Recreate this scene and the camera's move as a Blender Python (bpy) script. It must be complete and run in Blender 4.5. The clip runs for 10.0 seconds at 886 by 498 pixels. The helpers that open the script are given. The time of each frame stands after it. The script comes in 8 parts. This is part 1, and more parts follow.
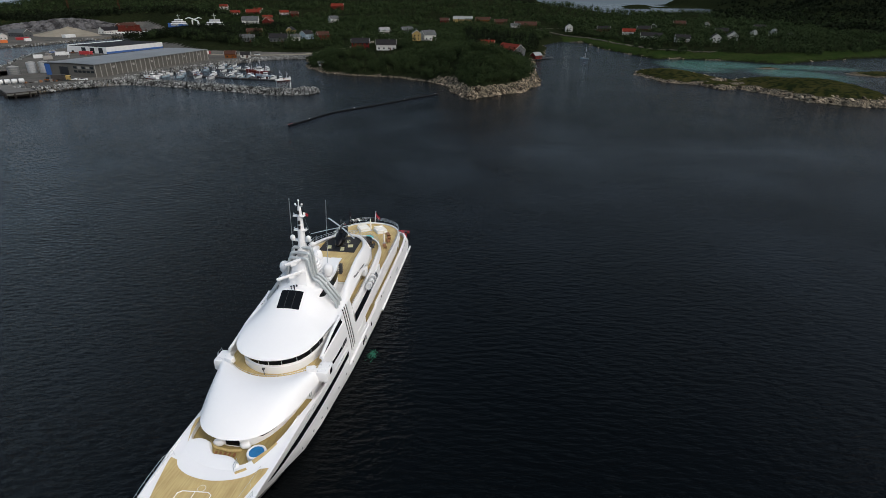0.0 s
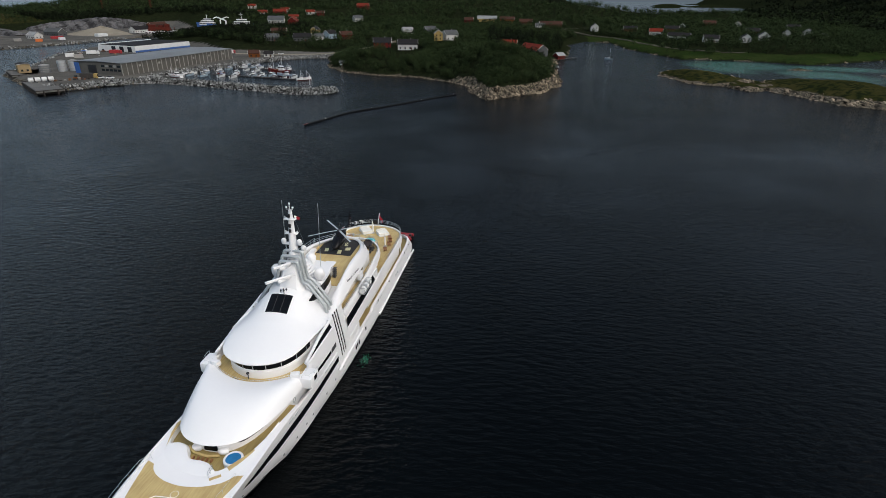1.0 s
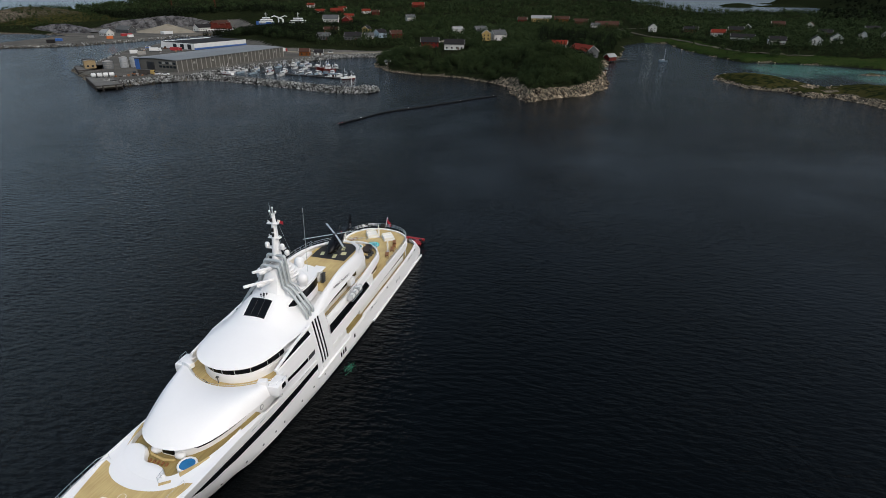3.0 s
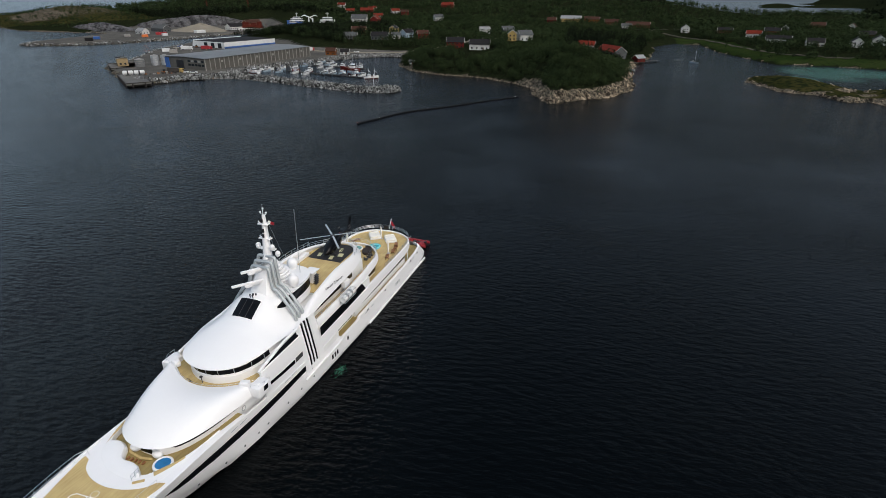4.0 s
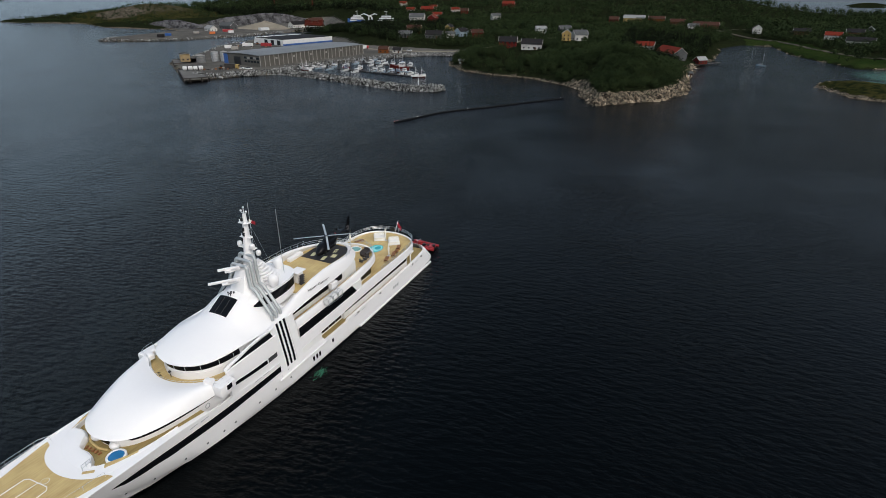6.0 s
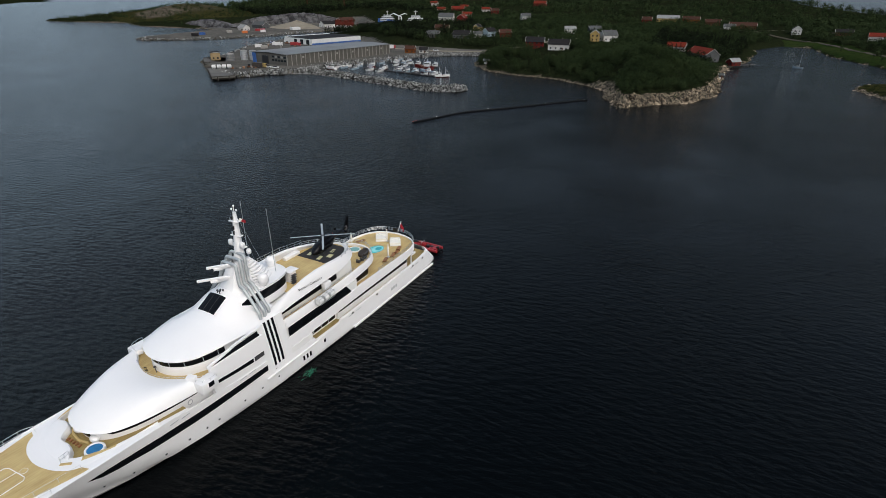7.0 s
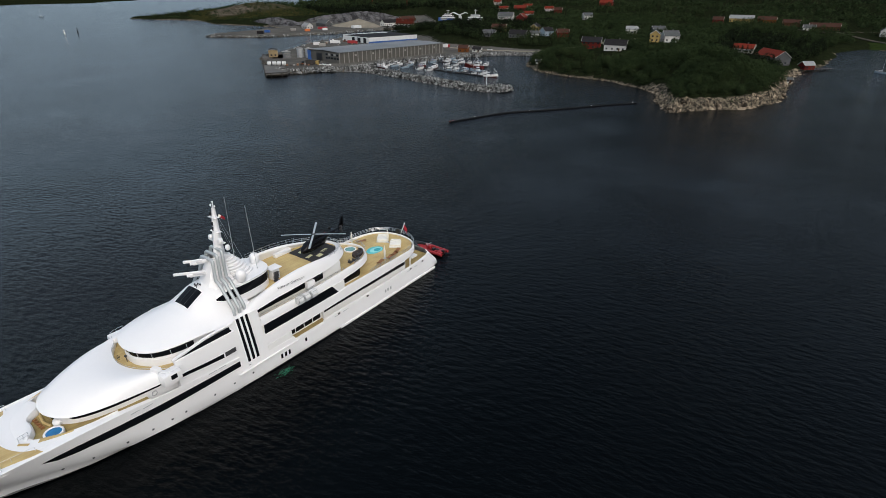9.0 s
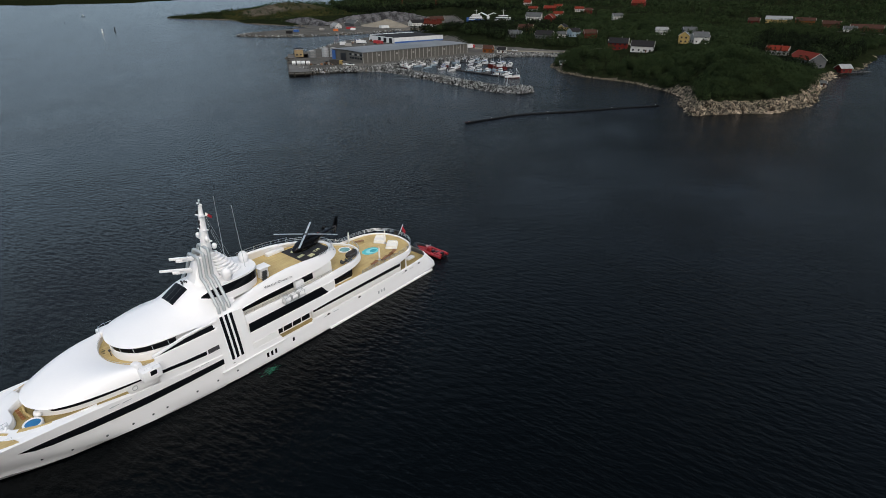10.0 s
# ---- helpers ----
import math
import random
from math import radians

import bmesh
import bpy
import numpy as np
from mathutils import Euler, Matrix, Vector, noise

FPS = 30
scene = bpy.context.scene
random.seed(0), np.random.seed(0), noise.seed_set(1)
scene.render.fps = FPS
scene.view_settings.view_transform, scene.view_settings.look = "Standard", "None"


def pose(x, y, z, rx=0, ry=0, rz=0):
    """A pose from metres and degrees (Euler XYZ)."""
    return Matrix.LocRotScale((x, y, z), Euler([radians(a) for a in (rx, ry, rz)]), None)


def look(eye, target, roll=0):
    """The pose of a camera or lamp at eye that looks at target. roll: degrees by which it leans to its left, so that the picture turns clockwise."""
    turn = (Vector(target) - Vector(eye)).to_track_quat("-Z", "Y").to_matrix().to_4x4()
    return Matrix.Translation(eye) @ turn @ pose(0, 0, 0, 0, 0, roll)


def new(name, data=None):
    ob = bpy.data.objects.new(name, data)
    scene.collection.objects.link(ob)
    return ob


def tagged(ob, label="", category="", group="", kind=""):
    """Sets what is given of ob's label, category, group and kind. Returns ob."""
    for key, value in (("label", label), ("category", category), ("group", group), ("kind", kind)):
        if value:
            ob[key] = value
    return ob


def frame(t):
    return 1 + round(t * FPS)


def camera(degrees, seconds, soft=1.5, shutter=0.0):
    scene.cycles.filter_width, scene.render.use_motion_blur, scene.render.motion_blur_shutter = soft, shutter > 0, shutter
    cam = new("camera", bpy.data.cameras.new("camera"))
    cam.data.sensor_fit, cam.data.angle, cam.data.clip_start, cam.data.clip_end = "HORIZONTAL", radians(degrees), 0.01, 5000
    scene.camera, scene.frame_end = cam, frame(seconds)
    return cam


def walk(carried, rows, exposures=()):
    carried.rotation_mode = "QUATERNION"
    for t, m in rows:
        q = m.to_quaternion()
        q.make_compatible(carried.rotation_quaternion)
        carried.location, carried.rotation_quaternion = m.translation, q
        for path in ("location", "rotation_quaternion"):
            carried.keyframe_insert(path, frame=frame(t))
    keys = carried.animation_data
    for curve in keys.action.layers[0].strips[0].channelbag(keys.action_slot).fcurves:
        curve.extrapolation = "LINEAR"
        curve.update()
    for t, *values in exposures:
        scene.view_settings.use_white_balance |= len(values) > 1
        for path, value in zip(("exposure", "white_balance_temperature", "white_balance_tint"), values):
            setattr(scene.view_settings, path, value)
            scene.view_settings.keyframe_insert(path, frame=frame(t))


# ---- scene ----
cam = camera(78.59, 10.0, soft=0.3)
# seconds, x, y, z, yaw, pitch, roll
PATH = [
    (0, 0.083, 0.073, 48.658, 0.024, -25.052, 0.708),
    (0.5, 2.114, 0.923, 48.784, 1.339, -25.099, 0.668),
    (1, 4.131, 1.809, 48.930, 2.702, -25.139, 0.640),
    (1.5, 6.158, 2.706, 49.061, 4.090, -25.185, 0.620),
    (2, 8.174, 3.608, 49.181, 5.511, -25.229, 0.602),
    (2.5, 10.224, 4.537, 49.283, 6.974, -25.264, 0.597),
    (4, 16.687, 7.642, 49.537, 11.525, -25.334, 0.656),
    (4.5, 18.822, 8.790, 49.569, 13.135, -25.394, 0.666),
    (5, 20.964, 9.994, 49.612, 14.743, -25.440, 0.664),
    (5.5, 23.172, 11.278, 49.651, 16.312, -25.488, 0.648),
    (7, 29.821, 15.304, 49.681, 21.129, -25.555, 0.593),
    (7.5, 31.922, 16.772, 49.662, 22.854, -25.610, 0.564),
    (8, 34.056, 18.363, 49.659, 24.554, -25.653, 0.541),
    (8.5, 36.259, 20.069, 49.655, 26.184, -25.683, 0.517),
    (9, 38.512, 21.858, 49.662, 27.755, -25.697, 0.497),
    (9.5, 40.770, 23.691, 49.691, 29.292, -25.694, 0.481),
    (10, 42.945, 25.478, 49.725, 30.882, -25.702, 0.472),
]
walk(cam, [(t, pose(x, y, z, 90 + pitch, 0, yaw) @ pose(0, 0, 0, 0, 0, roll)) for t, x, y, z, yaw, pitch, roll in PATH],
     exposures=[(0.0, 0.05, 6350, 9), (10.0, 0.05, 6350, 9)])

# ---- world and light: bright overcast day, the sun soft behind thin cloud ----
SUN_TURN, SUN_HEIGHT = -130.0, 46.0      # degrees to the left of straight ahead, degrees up
world = bpy.data.worlds.new("sky")
scene.world = world
world.use_nodes = True
wn, wl = world.node_tree.nodes, world.node_tree.links
sky = wn.new("ShaderNodeTexSky")
sky.sky_type, sky.sun_disc = "NISHITA", False
sky.sun_elevation, sky.sun_rotation = radians(SUN_HEIGHT), radians(-SUN_TURN)
sky.air_density, sky.dust_density, sky.ozone_density = 1.0, 6.0, 1.0
grey = wn.new("ShaderNodeHueSaturation")
grey.inputs["Saturation"].default_value = 0.9
wl.new(sky.outputs["Color"], grey.inputs["Color"])
# veil of thin cloud, brighter over the open sea to the west
way, axes, thin, veil = wn.new("ShaderNodeTexCoord"), wn.new("ShaderNodeSeparateXYZ"), wn.new("ShaderNodeMapRange"), wn.new("ShaderNodeMix")
wl.new(way.outputs["Generated"], axes.inputs["Vector"])
wl.new(axes.outputs["X"], thin.inputs["Value"])
thin.interpolation_type = "SMOOTHSTEP"
thin.inputs["From Min"].default_value, thin.inputs["From Max"].default_value = -0.05, -1.0
thin.inputs["To Min"].default_value = 0.33
veil.data_type, veil.blend_type = "RGBA", "ADD"
veil.inputs["B"].default_value = (2.75, 3.6, 4.35, 1)
wl.new(thin.outputs["Result"], veil.inputs["Factor"])
wl.new(grey.outputs["Color"], veil.inputs["A"])
wl.new(veil.outputs["Result"], wn["Background"].inputs["Color"])
wn["Background"].inputs["Strength"].default_value = 0.1
sun = new("sun", bpy.data.lights.new("sun", "SUN"))
sun.data.energy, sun.data.angle, sun.data.color = 1.1, radians(60), (1.0, 0.98, 0.95)
_a, _e = radians(90 + SUN_TURN), radians(SUN_HEIGHT)
sun.matrix_world = look((0, 0, 300), (-300 * math.cos(_a) * math.cos(_e), -300 * math.sin(_a) * math.cos(_e), 300 - 300 * math.sin(_e)))

# ---- materials ----
def stuff_mat(name, col, rough=0.5, metal=0.0, var=0.15, scale=1.0, fine=12.0, bump=0.0, spec=0.5, col2=None, rnd=0.0, island=0.0, coat=0.0, hard=(0.45, 1.05)):
    """Principled surface with two scales of colour variation, uneven gloss and fine relief."""
    m = bpy.data.materials.new(name)
    m.use_nodes = True
    n, l = m.node_tree.nodes, m.node_tree.links
    b = n["Principled BSDF"]
    b.inputs["Metallic"].default_value = metal
    b.inputs["Specular IOR Level"].default_value = spec
    b.inputs["Coat Weight"].default_value = coat
    tc = n.new("ShaderNodeTexCoord")
    big, small = n.new("ShaderNodeTexNoise"), n.new("ShaderNodeTexNoise")
    for t, s, d in ((big, scale, 4), (small, fine, 5)):
        t.inputs["Scale"].default_value, t.inputs["Detail"].default_value = s, d
        l.new(tc.outputs["Object"], t.inputs["Vector"])
    mix = n.new("ShaderNodeMix")
    mix.data_type = "RGBA"
    c2 = col2 or tuple(max(0.0, c * (1 - var * 1.6)) for c in col)
    mix.inputs["A"].default_value, mix.inputs["B"].default_value = (*col, 1), (*c2, 1)
    add = n.new("ShaderNodeMath")
    add.operation = "MULTIPLY_ADD"
    l.new(small.outputs["Fac"], add.inputs[0])
    add.inputs[1].default_value = 0.5
    l.new(big.outputs["Fac"], add.inputs[2])
    ramp = n.new("ShaderNodeMapRange")
    ramp.inputs["From Min"].default_value, ramp.inputs["From Max"].default_value = hard
    l.new(add.outputs[0], ramp.inputs["Value"])
    l.new(ramp.outputs["Result"], mix.inputs["Factor"])
    out = mix.outputs["Result"]
    if rnd or island:
        src = n.new("ShaderNodeObjectInfo") if rnd else n.new("ShaderNodeNewGeometry")
        hsv = n.new("ShaderNodeHueSaturation")
        mr = n.new("ShaderNodeMapRange")
        k = rnd or island
        mr.inputs["To Min"].default_value, mr.inputs["To Max"].default_value = 1 - k, 1 + k
        l.new(src.outputs["Random" if rnd else "Random Per Island"], mr.inputs["Value"])
        l.new(mr.outputs["Result"], hsv.inputs["Value"])
        l.new(out, hsv.inputs["Color"])
        out = hsv.outputs["Color"]
    l.new(out, b.inputs["Base Color"])
    rr = n.new("ShaderNodeMapRange")
    rr.inputs["To Min"].default_value, rr.inputs["To Max"].default_value = max(0.02, rough - 0.08), min(1, rough + 0.1)
    l.new(small.outputs["Fac"], rr.inputs["Value"])
    l.new(rr.outputs["Result"], b.inputs["Roughness"])
    if bump:
        bp = n.new("ShaderNodeBump")
        bp.inputs["Strength"].default_value, bp.inputs["Distance"].default_value = min(1, bump), bump * 0.1
        l.new(small.outputs["Fac"], bp.inputs["Height"])
        l.new(bp.outputs["Normal"], b.inputs["Normal"])
    return m


def teak_mat(name="teak deck", tone=1.0):
    """Caulked teak planks along the ship, weathered unevenly."""
    m = bpy.data.materials.new(name)
    m.use_nodes = True
    n, l = m.node_tree.nodes, m.node_tree.links
    b = n["Principled BSDF"]
    tc = n.new("ShaderNodeTexCoord")
    mp = n.new("ShaderNodeMapping")
    mp.inputs["Scale"].default_value = (0.35, 6.0, 1)
    l.new(tc.outputs["Object"], mp.inputs["Vector"])
    streak, patch, grain = (n.new("ShaderNodeTexNoise") for _ in range(3))
    for t, s, d in ((streak, 1.0, 5), (patch, 0.5, 4), (grain, 9, 4)):
        t.inputs["Scale"].default_value, t.inputs["Detail"].default_value = s, d
    l.new(mp.outputs["Vector"], streak.inputs["Vector"])
    l.new(tc.outputs["Object"], patch.inputs["Vector"])
    l.new(mp.outputs["Vector"], grain.inputs["Vector"])
    ramp = n.new("ShaderNodeValToRGB")
    e = ramp.color_ramp.elements
    e[0].position, e[0].color = 0.3, (0.36 * tone, 0.245 * tone, 0.095 * tone ** 1.3, 1)
    e[1].position, e[1].color = 0.72, (0.58 * tone, 0.455 * tone, 0.20 * tone ** 1.3, 1)
    add = n.new("ShaderNodeMath")
    add.operation = "MULTIPLY_ADD"
    l.new(streak.outputs["Fac"], add.inputs[0])
    add.inputs[1].default_value = 0.55
    half = n.new("ShaderNodeMath")
    half.operation = "MULTIPLY"
    half.inputs[1].default_value = 0.5
    l.new(patch.outputs["Fac"], half.inputs[0])
    l.new(half.outputs[0], add.inputs[2])
    l.new(add.outputs[0], ramp.inputs["Fac"])
    l.new(ramp.outputs["Color"], b.inputs["Base Color"])
    b.inputs["Roughness"].default_value = 0.65
    bp = n.new("ShaderNodeBump")
    bp.inputs["Strength"].default_value, bp.inputs["Distance"].default_value = 0.3, 0.01
    l.new(grain.outputs["Fac"], bp.inputs["Height"])
    l.new(bp.outputs["Normal"], b.inputs["Normal"])
    return m


def water_mat():
    """Dark sea with two sizes of ripple; the sandy shallows by the islets shine through turquoise."""
    m = bpy.data.materials.new("sea water")
    m.use_nodes = True
    n, l = m.node_tree.nodes, m.node_tree.links
    b = n["Principled BSDF"]
    tc = n.new("ShaderNodeTexCoord")
    b.inputs["Roughness"].default_value = 0.15
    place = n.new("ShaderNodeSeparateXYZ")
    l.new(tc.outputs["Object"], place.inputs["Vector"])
    sheen_west, sheen_far, gloss = (n.new("ShaderNodeMapRange") for _ in range(3))
    # specular raised to the west and far out: a brighter sheen painted in
    for node, axis, a, c in ((sheen_west, "X", 20, -215), (sheen_far, "Y", 900, 1800)):
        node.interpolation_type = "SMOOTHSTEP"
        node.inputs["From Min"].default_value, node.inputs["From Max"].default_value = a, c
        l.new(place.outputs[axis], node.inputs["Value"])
    sheen_mask = n.new("ShaderNodeMath")
    sheen_mask.operation = "MAXIMUM"
    l.new(sheen_west.outputs["Result"], sheen_mask.inputs[0])
    l.new(sheen_far.outputs["Result"], sheen_mask.inputs[1])
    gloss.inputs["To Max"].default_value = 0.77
    # specular floor grows with distance, painting a stronger reflection into the farther water
    sheen_floor = n.new("ShaderNodeMapRange")
    sheen_floor.interpolation_type = "SMOOTHSTEP"
    sheen_floor.inputs["From Min"].default_value, sheen_floor.inputs["From Max"].default_value = 170, 300
    sheen_floor.inputs["To Min"].default_value, sheen_floor.inputs["To Max"].default_value = 0.118, 0.155
    l.new(place.outputs["Y"], sheen_floor.inputs["Value"])
    l.new(sheen_floor.outputs["Result"], gloss.inputs["To Min"])
    l.new(sheen_mask.outputs[0], gloss.inputs["Value"])
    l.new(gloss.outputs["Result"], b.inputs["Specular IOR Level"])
    b.inputs["IOR"].default_value = 1.33
    total = None
    for cx, cy, sx, sy, turn in ((222, 468, 55, 40, -20), (285, 455, 55, 24, -10), (195, 450, 26, 44, 10), (175, 425, 14, 20, 0), (255, 410, 34, 50, 20)):
        mp = n.new("ShaderNodeMapping")
        mp.vector_type = "TEXTURE"
        mp.inputs["Location"].default_value = (cx, cy, 0)
        mp.inputs["Rotation"].default_value = (0, 0, radians(turn))
        mp.inputs["Scale"].default_value = (sx, sy, 60)
        gr = n.new("ShaderNodeTexGradient")
        gr.gradient_type = "SPHERICAL"
        l.new(tc.outputs["Object"], mp.inputs["Vector"])
        l.new(mp.outputs["Vector"], gr.inputs["Vector"])
        if total is None:
            total = gr.outputs["Fac"]
        else:
            mx = n.new("ShaderNodeMath")
            mx.operation = "MAXIMUM"
            l.new(total, mx.inputs[0])
            l.new(gr.outputs["Fac"], mx.inputs[1])
            total = mx.outputs[0]
    wob = n.new("ShaderNodeTexNoise")
    wob.inputs["Scale"].default_value, wob.inputs["Detail"].default_value = 0.03, 5
    l.new(tc.outputs["Object"], wob.inputs["Vector"])
    mul = n.new("ShaderNodeMath")
    mul.operation = "MULTIPLY"
    l.new(total, mul.inputs[0])
    l.new(wob.outputs["Fac"], mul.inputs[1])
    rg = n.new("ShaderNodeMapRange")
    rg.inputs["From Min"].default_value, rg.inputs["From Max"].default_value = 0.02, 0.3
    l.new(mul.outputs[0], rg.inputs["Value"])
    mix = n.new("ShaderNodeMix")
    mix.data_type = "RGBA"
    mix.inputs["A"].default_value, mix.inputs["B"].default_value = (0.0004, 0.0010, 0.0014, 1), (0.034, 0.092, 0.074, 1)
    l.new(rg.outputs["Result"], mix.inputs["Factor"])
    l.new(mix.outputs["Result"], b.inputs["Base Color"])
    stretch = n.new("ShaderNodeMapping")
    stretch.inputs["Rotation"].default_value = (0, 0, radians(25))
    stretch.inputs["Scale"].default_value = (0.55, 1.3, 1)
    l.new(tc.outputs["Object"], stretch.inputs["Vector"])
    w1, w2 = n.new("ShaderNodeTexNoise"), n.new("ShaderNodeTexNoise")
    w1.inputs["Scale"].default_value, w1.inputs["Detail"].default_value = 0.9, 7
    w2.inputs["Scale"].default_value, w2.inputs["Detail"].default_value = 0.035, 3
    l.new(stretch.outputs["Vector"], w1.inputs["Vector"])
    l.new(tc.outputs["Object"], w2.inputs["Vector"])
    amp = n.new("ShaderNodeMath")
    amp.operation = "MULTIPLY"
    l.new(w1.outputs["Fac"], amp.inputs[0])
    l.new(w2.outputs["Fac"], amp.inputs[1])
    bp = n.new("ShaderNodeBump")
    bp.inputs["Strength"].default_value, bp.inputs["Distance"].default_value = 1.0, 2.1
    lee, calm = n.new("ShaderNodeMapRange"), n.new("ShaderNodeMath")
    lee.interpolation_type = "SMOOTHSTEP"
    lee.inputs["From Min"].default_value, lee.inputs["From Max"].default_value = 5, -45
    lee.inputs["To Min"].default_value = 0.32
    l.new(place.outputs["X"], lee.inputs["Value"])
    out_there, breeze = n.new("ShaderNodeMapRange"), n.new("ShaderNodeMath")
    out_there.interpolation_type = "SMOOTHSTEP"
    out_there.inputs["From Min"].default_value, out_there.inputs["From Max"].default_value = 140, 270
    l.new(place.outputs["Y"], out_there.inputs["Value"])
    breeze.operation = "MAXIMUM"
    l.new(lee.outputs["Result"], breeze.inputs[0])
    l.new(out_there.outputs["Result"], breeze.inputs[1])
    calm.operation = "MULTIPLY"
    l.new(amp.outputs[0], calm.inputs[0])
    l.new(breeze.outputs[0], calm.inputs[1])
    l.new(calm.outputs[0], bp.inputs["Height"])
    l.new(bp.outputs["Normal"], b.inputs["Normal"])
    return m


WHITE = stuff_mat("white yacht paint", (0.79, 0.79, 0.795), 0.34, var=0.02, scale=0.3, fine=3, coat=0.08, spec=0.35)
WHITE2 = stuff_mat("off-white gelcoat", (0.76, 0.765, 0.755), 0.4, var=0.04, scale=0.8, fine=8)
CUSHION = stuff_mat("white canvas cover", (0.76, 0.74, 0.68), 0.85, var=0.06, scale=1.5, fine=20, bump=0.3)
GLASS = stuff_mat("black tinted glass", (0.006, 0.007, 0.009), 0.14, var=0.1, scale=0.4, fine=2, spec=0.1)
TEAK = teak_mat()
# browner teak whose colour also holds the shade on the covered decks
TEAKSHADE = teak_mat("brown teak with shade in its colour", 0.62)
CHROME = stuff_mat("brushed steel", (0.62, 0.64, 0.65), 0.28, metal=0.9, var=0.1, scale=1, fine=15)
SILVER = stuff_mat("silver metallic paint", (0.46, 0.49, 0.50), 0.38, metal=0.35, var=0.08, scale=0.6, fine=6)
BLACK = stuff_mat("black paint", (0.012, 0.012, 0.014), 0.3, var=0.1)
GLOSSBLACK = stuff_mat("glossy black aircraft paint", (0.004, 0.004, 0.005), 0.16, var=0.1, spec=0.22)
MATT = stuff_mat("matt black pad", (0.022, 0.022, 0.024), 0.85, var=0.2, scale=1, fine=12, bump=0.3)
DARKG = stuff_mat("dark grey rubber", (0.05, 0.05, 0.055), 0.7, var=0.2)
ENSIGN = stuff_mat("red flag cloth", (0.28, 0.02, 0.03), 0.9, var=0.25, spec=0.1, fine=8)
RED = stuff_mat("red paint", (0.30, 0.02, 0.024), 0.4, var=0.15)
ORANGE = stuff_mat("orange paint", (0.55, 0.14, 0.03), 0.5, var=0.15)
BLUE = stuff_mat("blue paint", (0.03, 0.10, 0.32), 0.45, var=0.15)
TUBBLUE = stuff_mat("blue tub cover", (0.02, 0.17, 0.40), 0.35, var=0.2, scale=1.2, fine=6)
POOLWATER = stuff_mat("turquoise pool water", (0.12, 0.58, 0.60), 0.08, var=0.2, scale=1.0, fine=4)
LINEN = stuff_mat("cream marking", (0.62, 0.60, 0.36), 0.7, var=0.1)
WOODBROWN = stuff_mat("brown teak furniture", (0.30, 0.13, 0.05), 0.55, var=0.25, scale=3, fine=25, bump=0.2)
FOLIAGE = stuff_mat("dark green foliage", (0.033, 0.048, 0.020), 0.75, spec=0.0, col2=(0.013, 0.020, 0.010), scale=0.1, fine=0.3, island=0.07, hard=(0.5, 1.0))
PINE = stuff_mat("pine green foliage", (0.014, 0.019, 0.011), 0.8, spec=0.0, var=0.4, scale=0.05, fine=0.8, island=0.4)
ROCK = stuff_mat("pale gneiss", (0.27, 0.22, 0.16), 0.85, spec=0.0, col2=(0.018, 0.015, 0.012), scale=0.3, fine=1.4, bump=1.0, island=0.4, hard=(0.62, 0.9))
BOULDER = stuff_mat("grey quarry stone", (0.20, 0.205, 0.20), 0.85, spec=0.0, col2=(0.03, 0.03, 0.03), scale=0.3, fine=1.6, bump=0.6, island=0.85, hard=(0.62, 1.0))
CONCRETE = stuff_mat("weathered concrete", (0.15, 0.147, 0.14), 0.85, spec=0.05, col2=(0.085, 0.083, 0.078), scale=0.1, fine=1.5, bump=0.3)
GRAVEL = stuff_mat("pale gravel", (0.09, 0.083, 0.07), 0.9, spec=0.0, col2=(0.05, 0.046, 0.039), scale=0.08, fine=1.5, bump=0.4)
TIMBER = stuff_mat("tarred timber", (0.035, 0.03, 0.026), 0.8, var=0.3, scale=0.6, fine=8, bump=0.4)
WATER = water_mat()


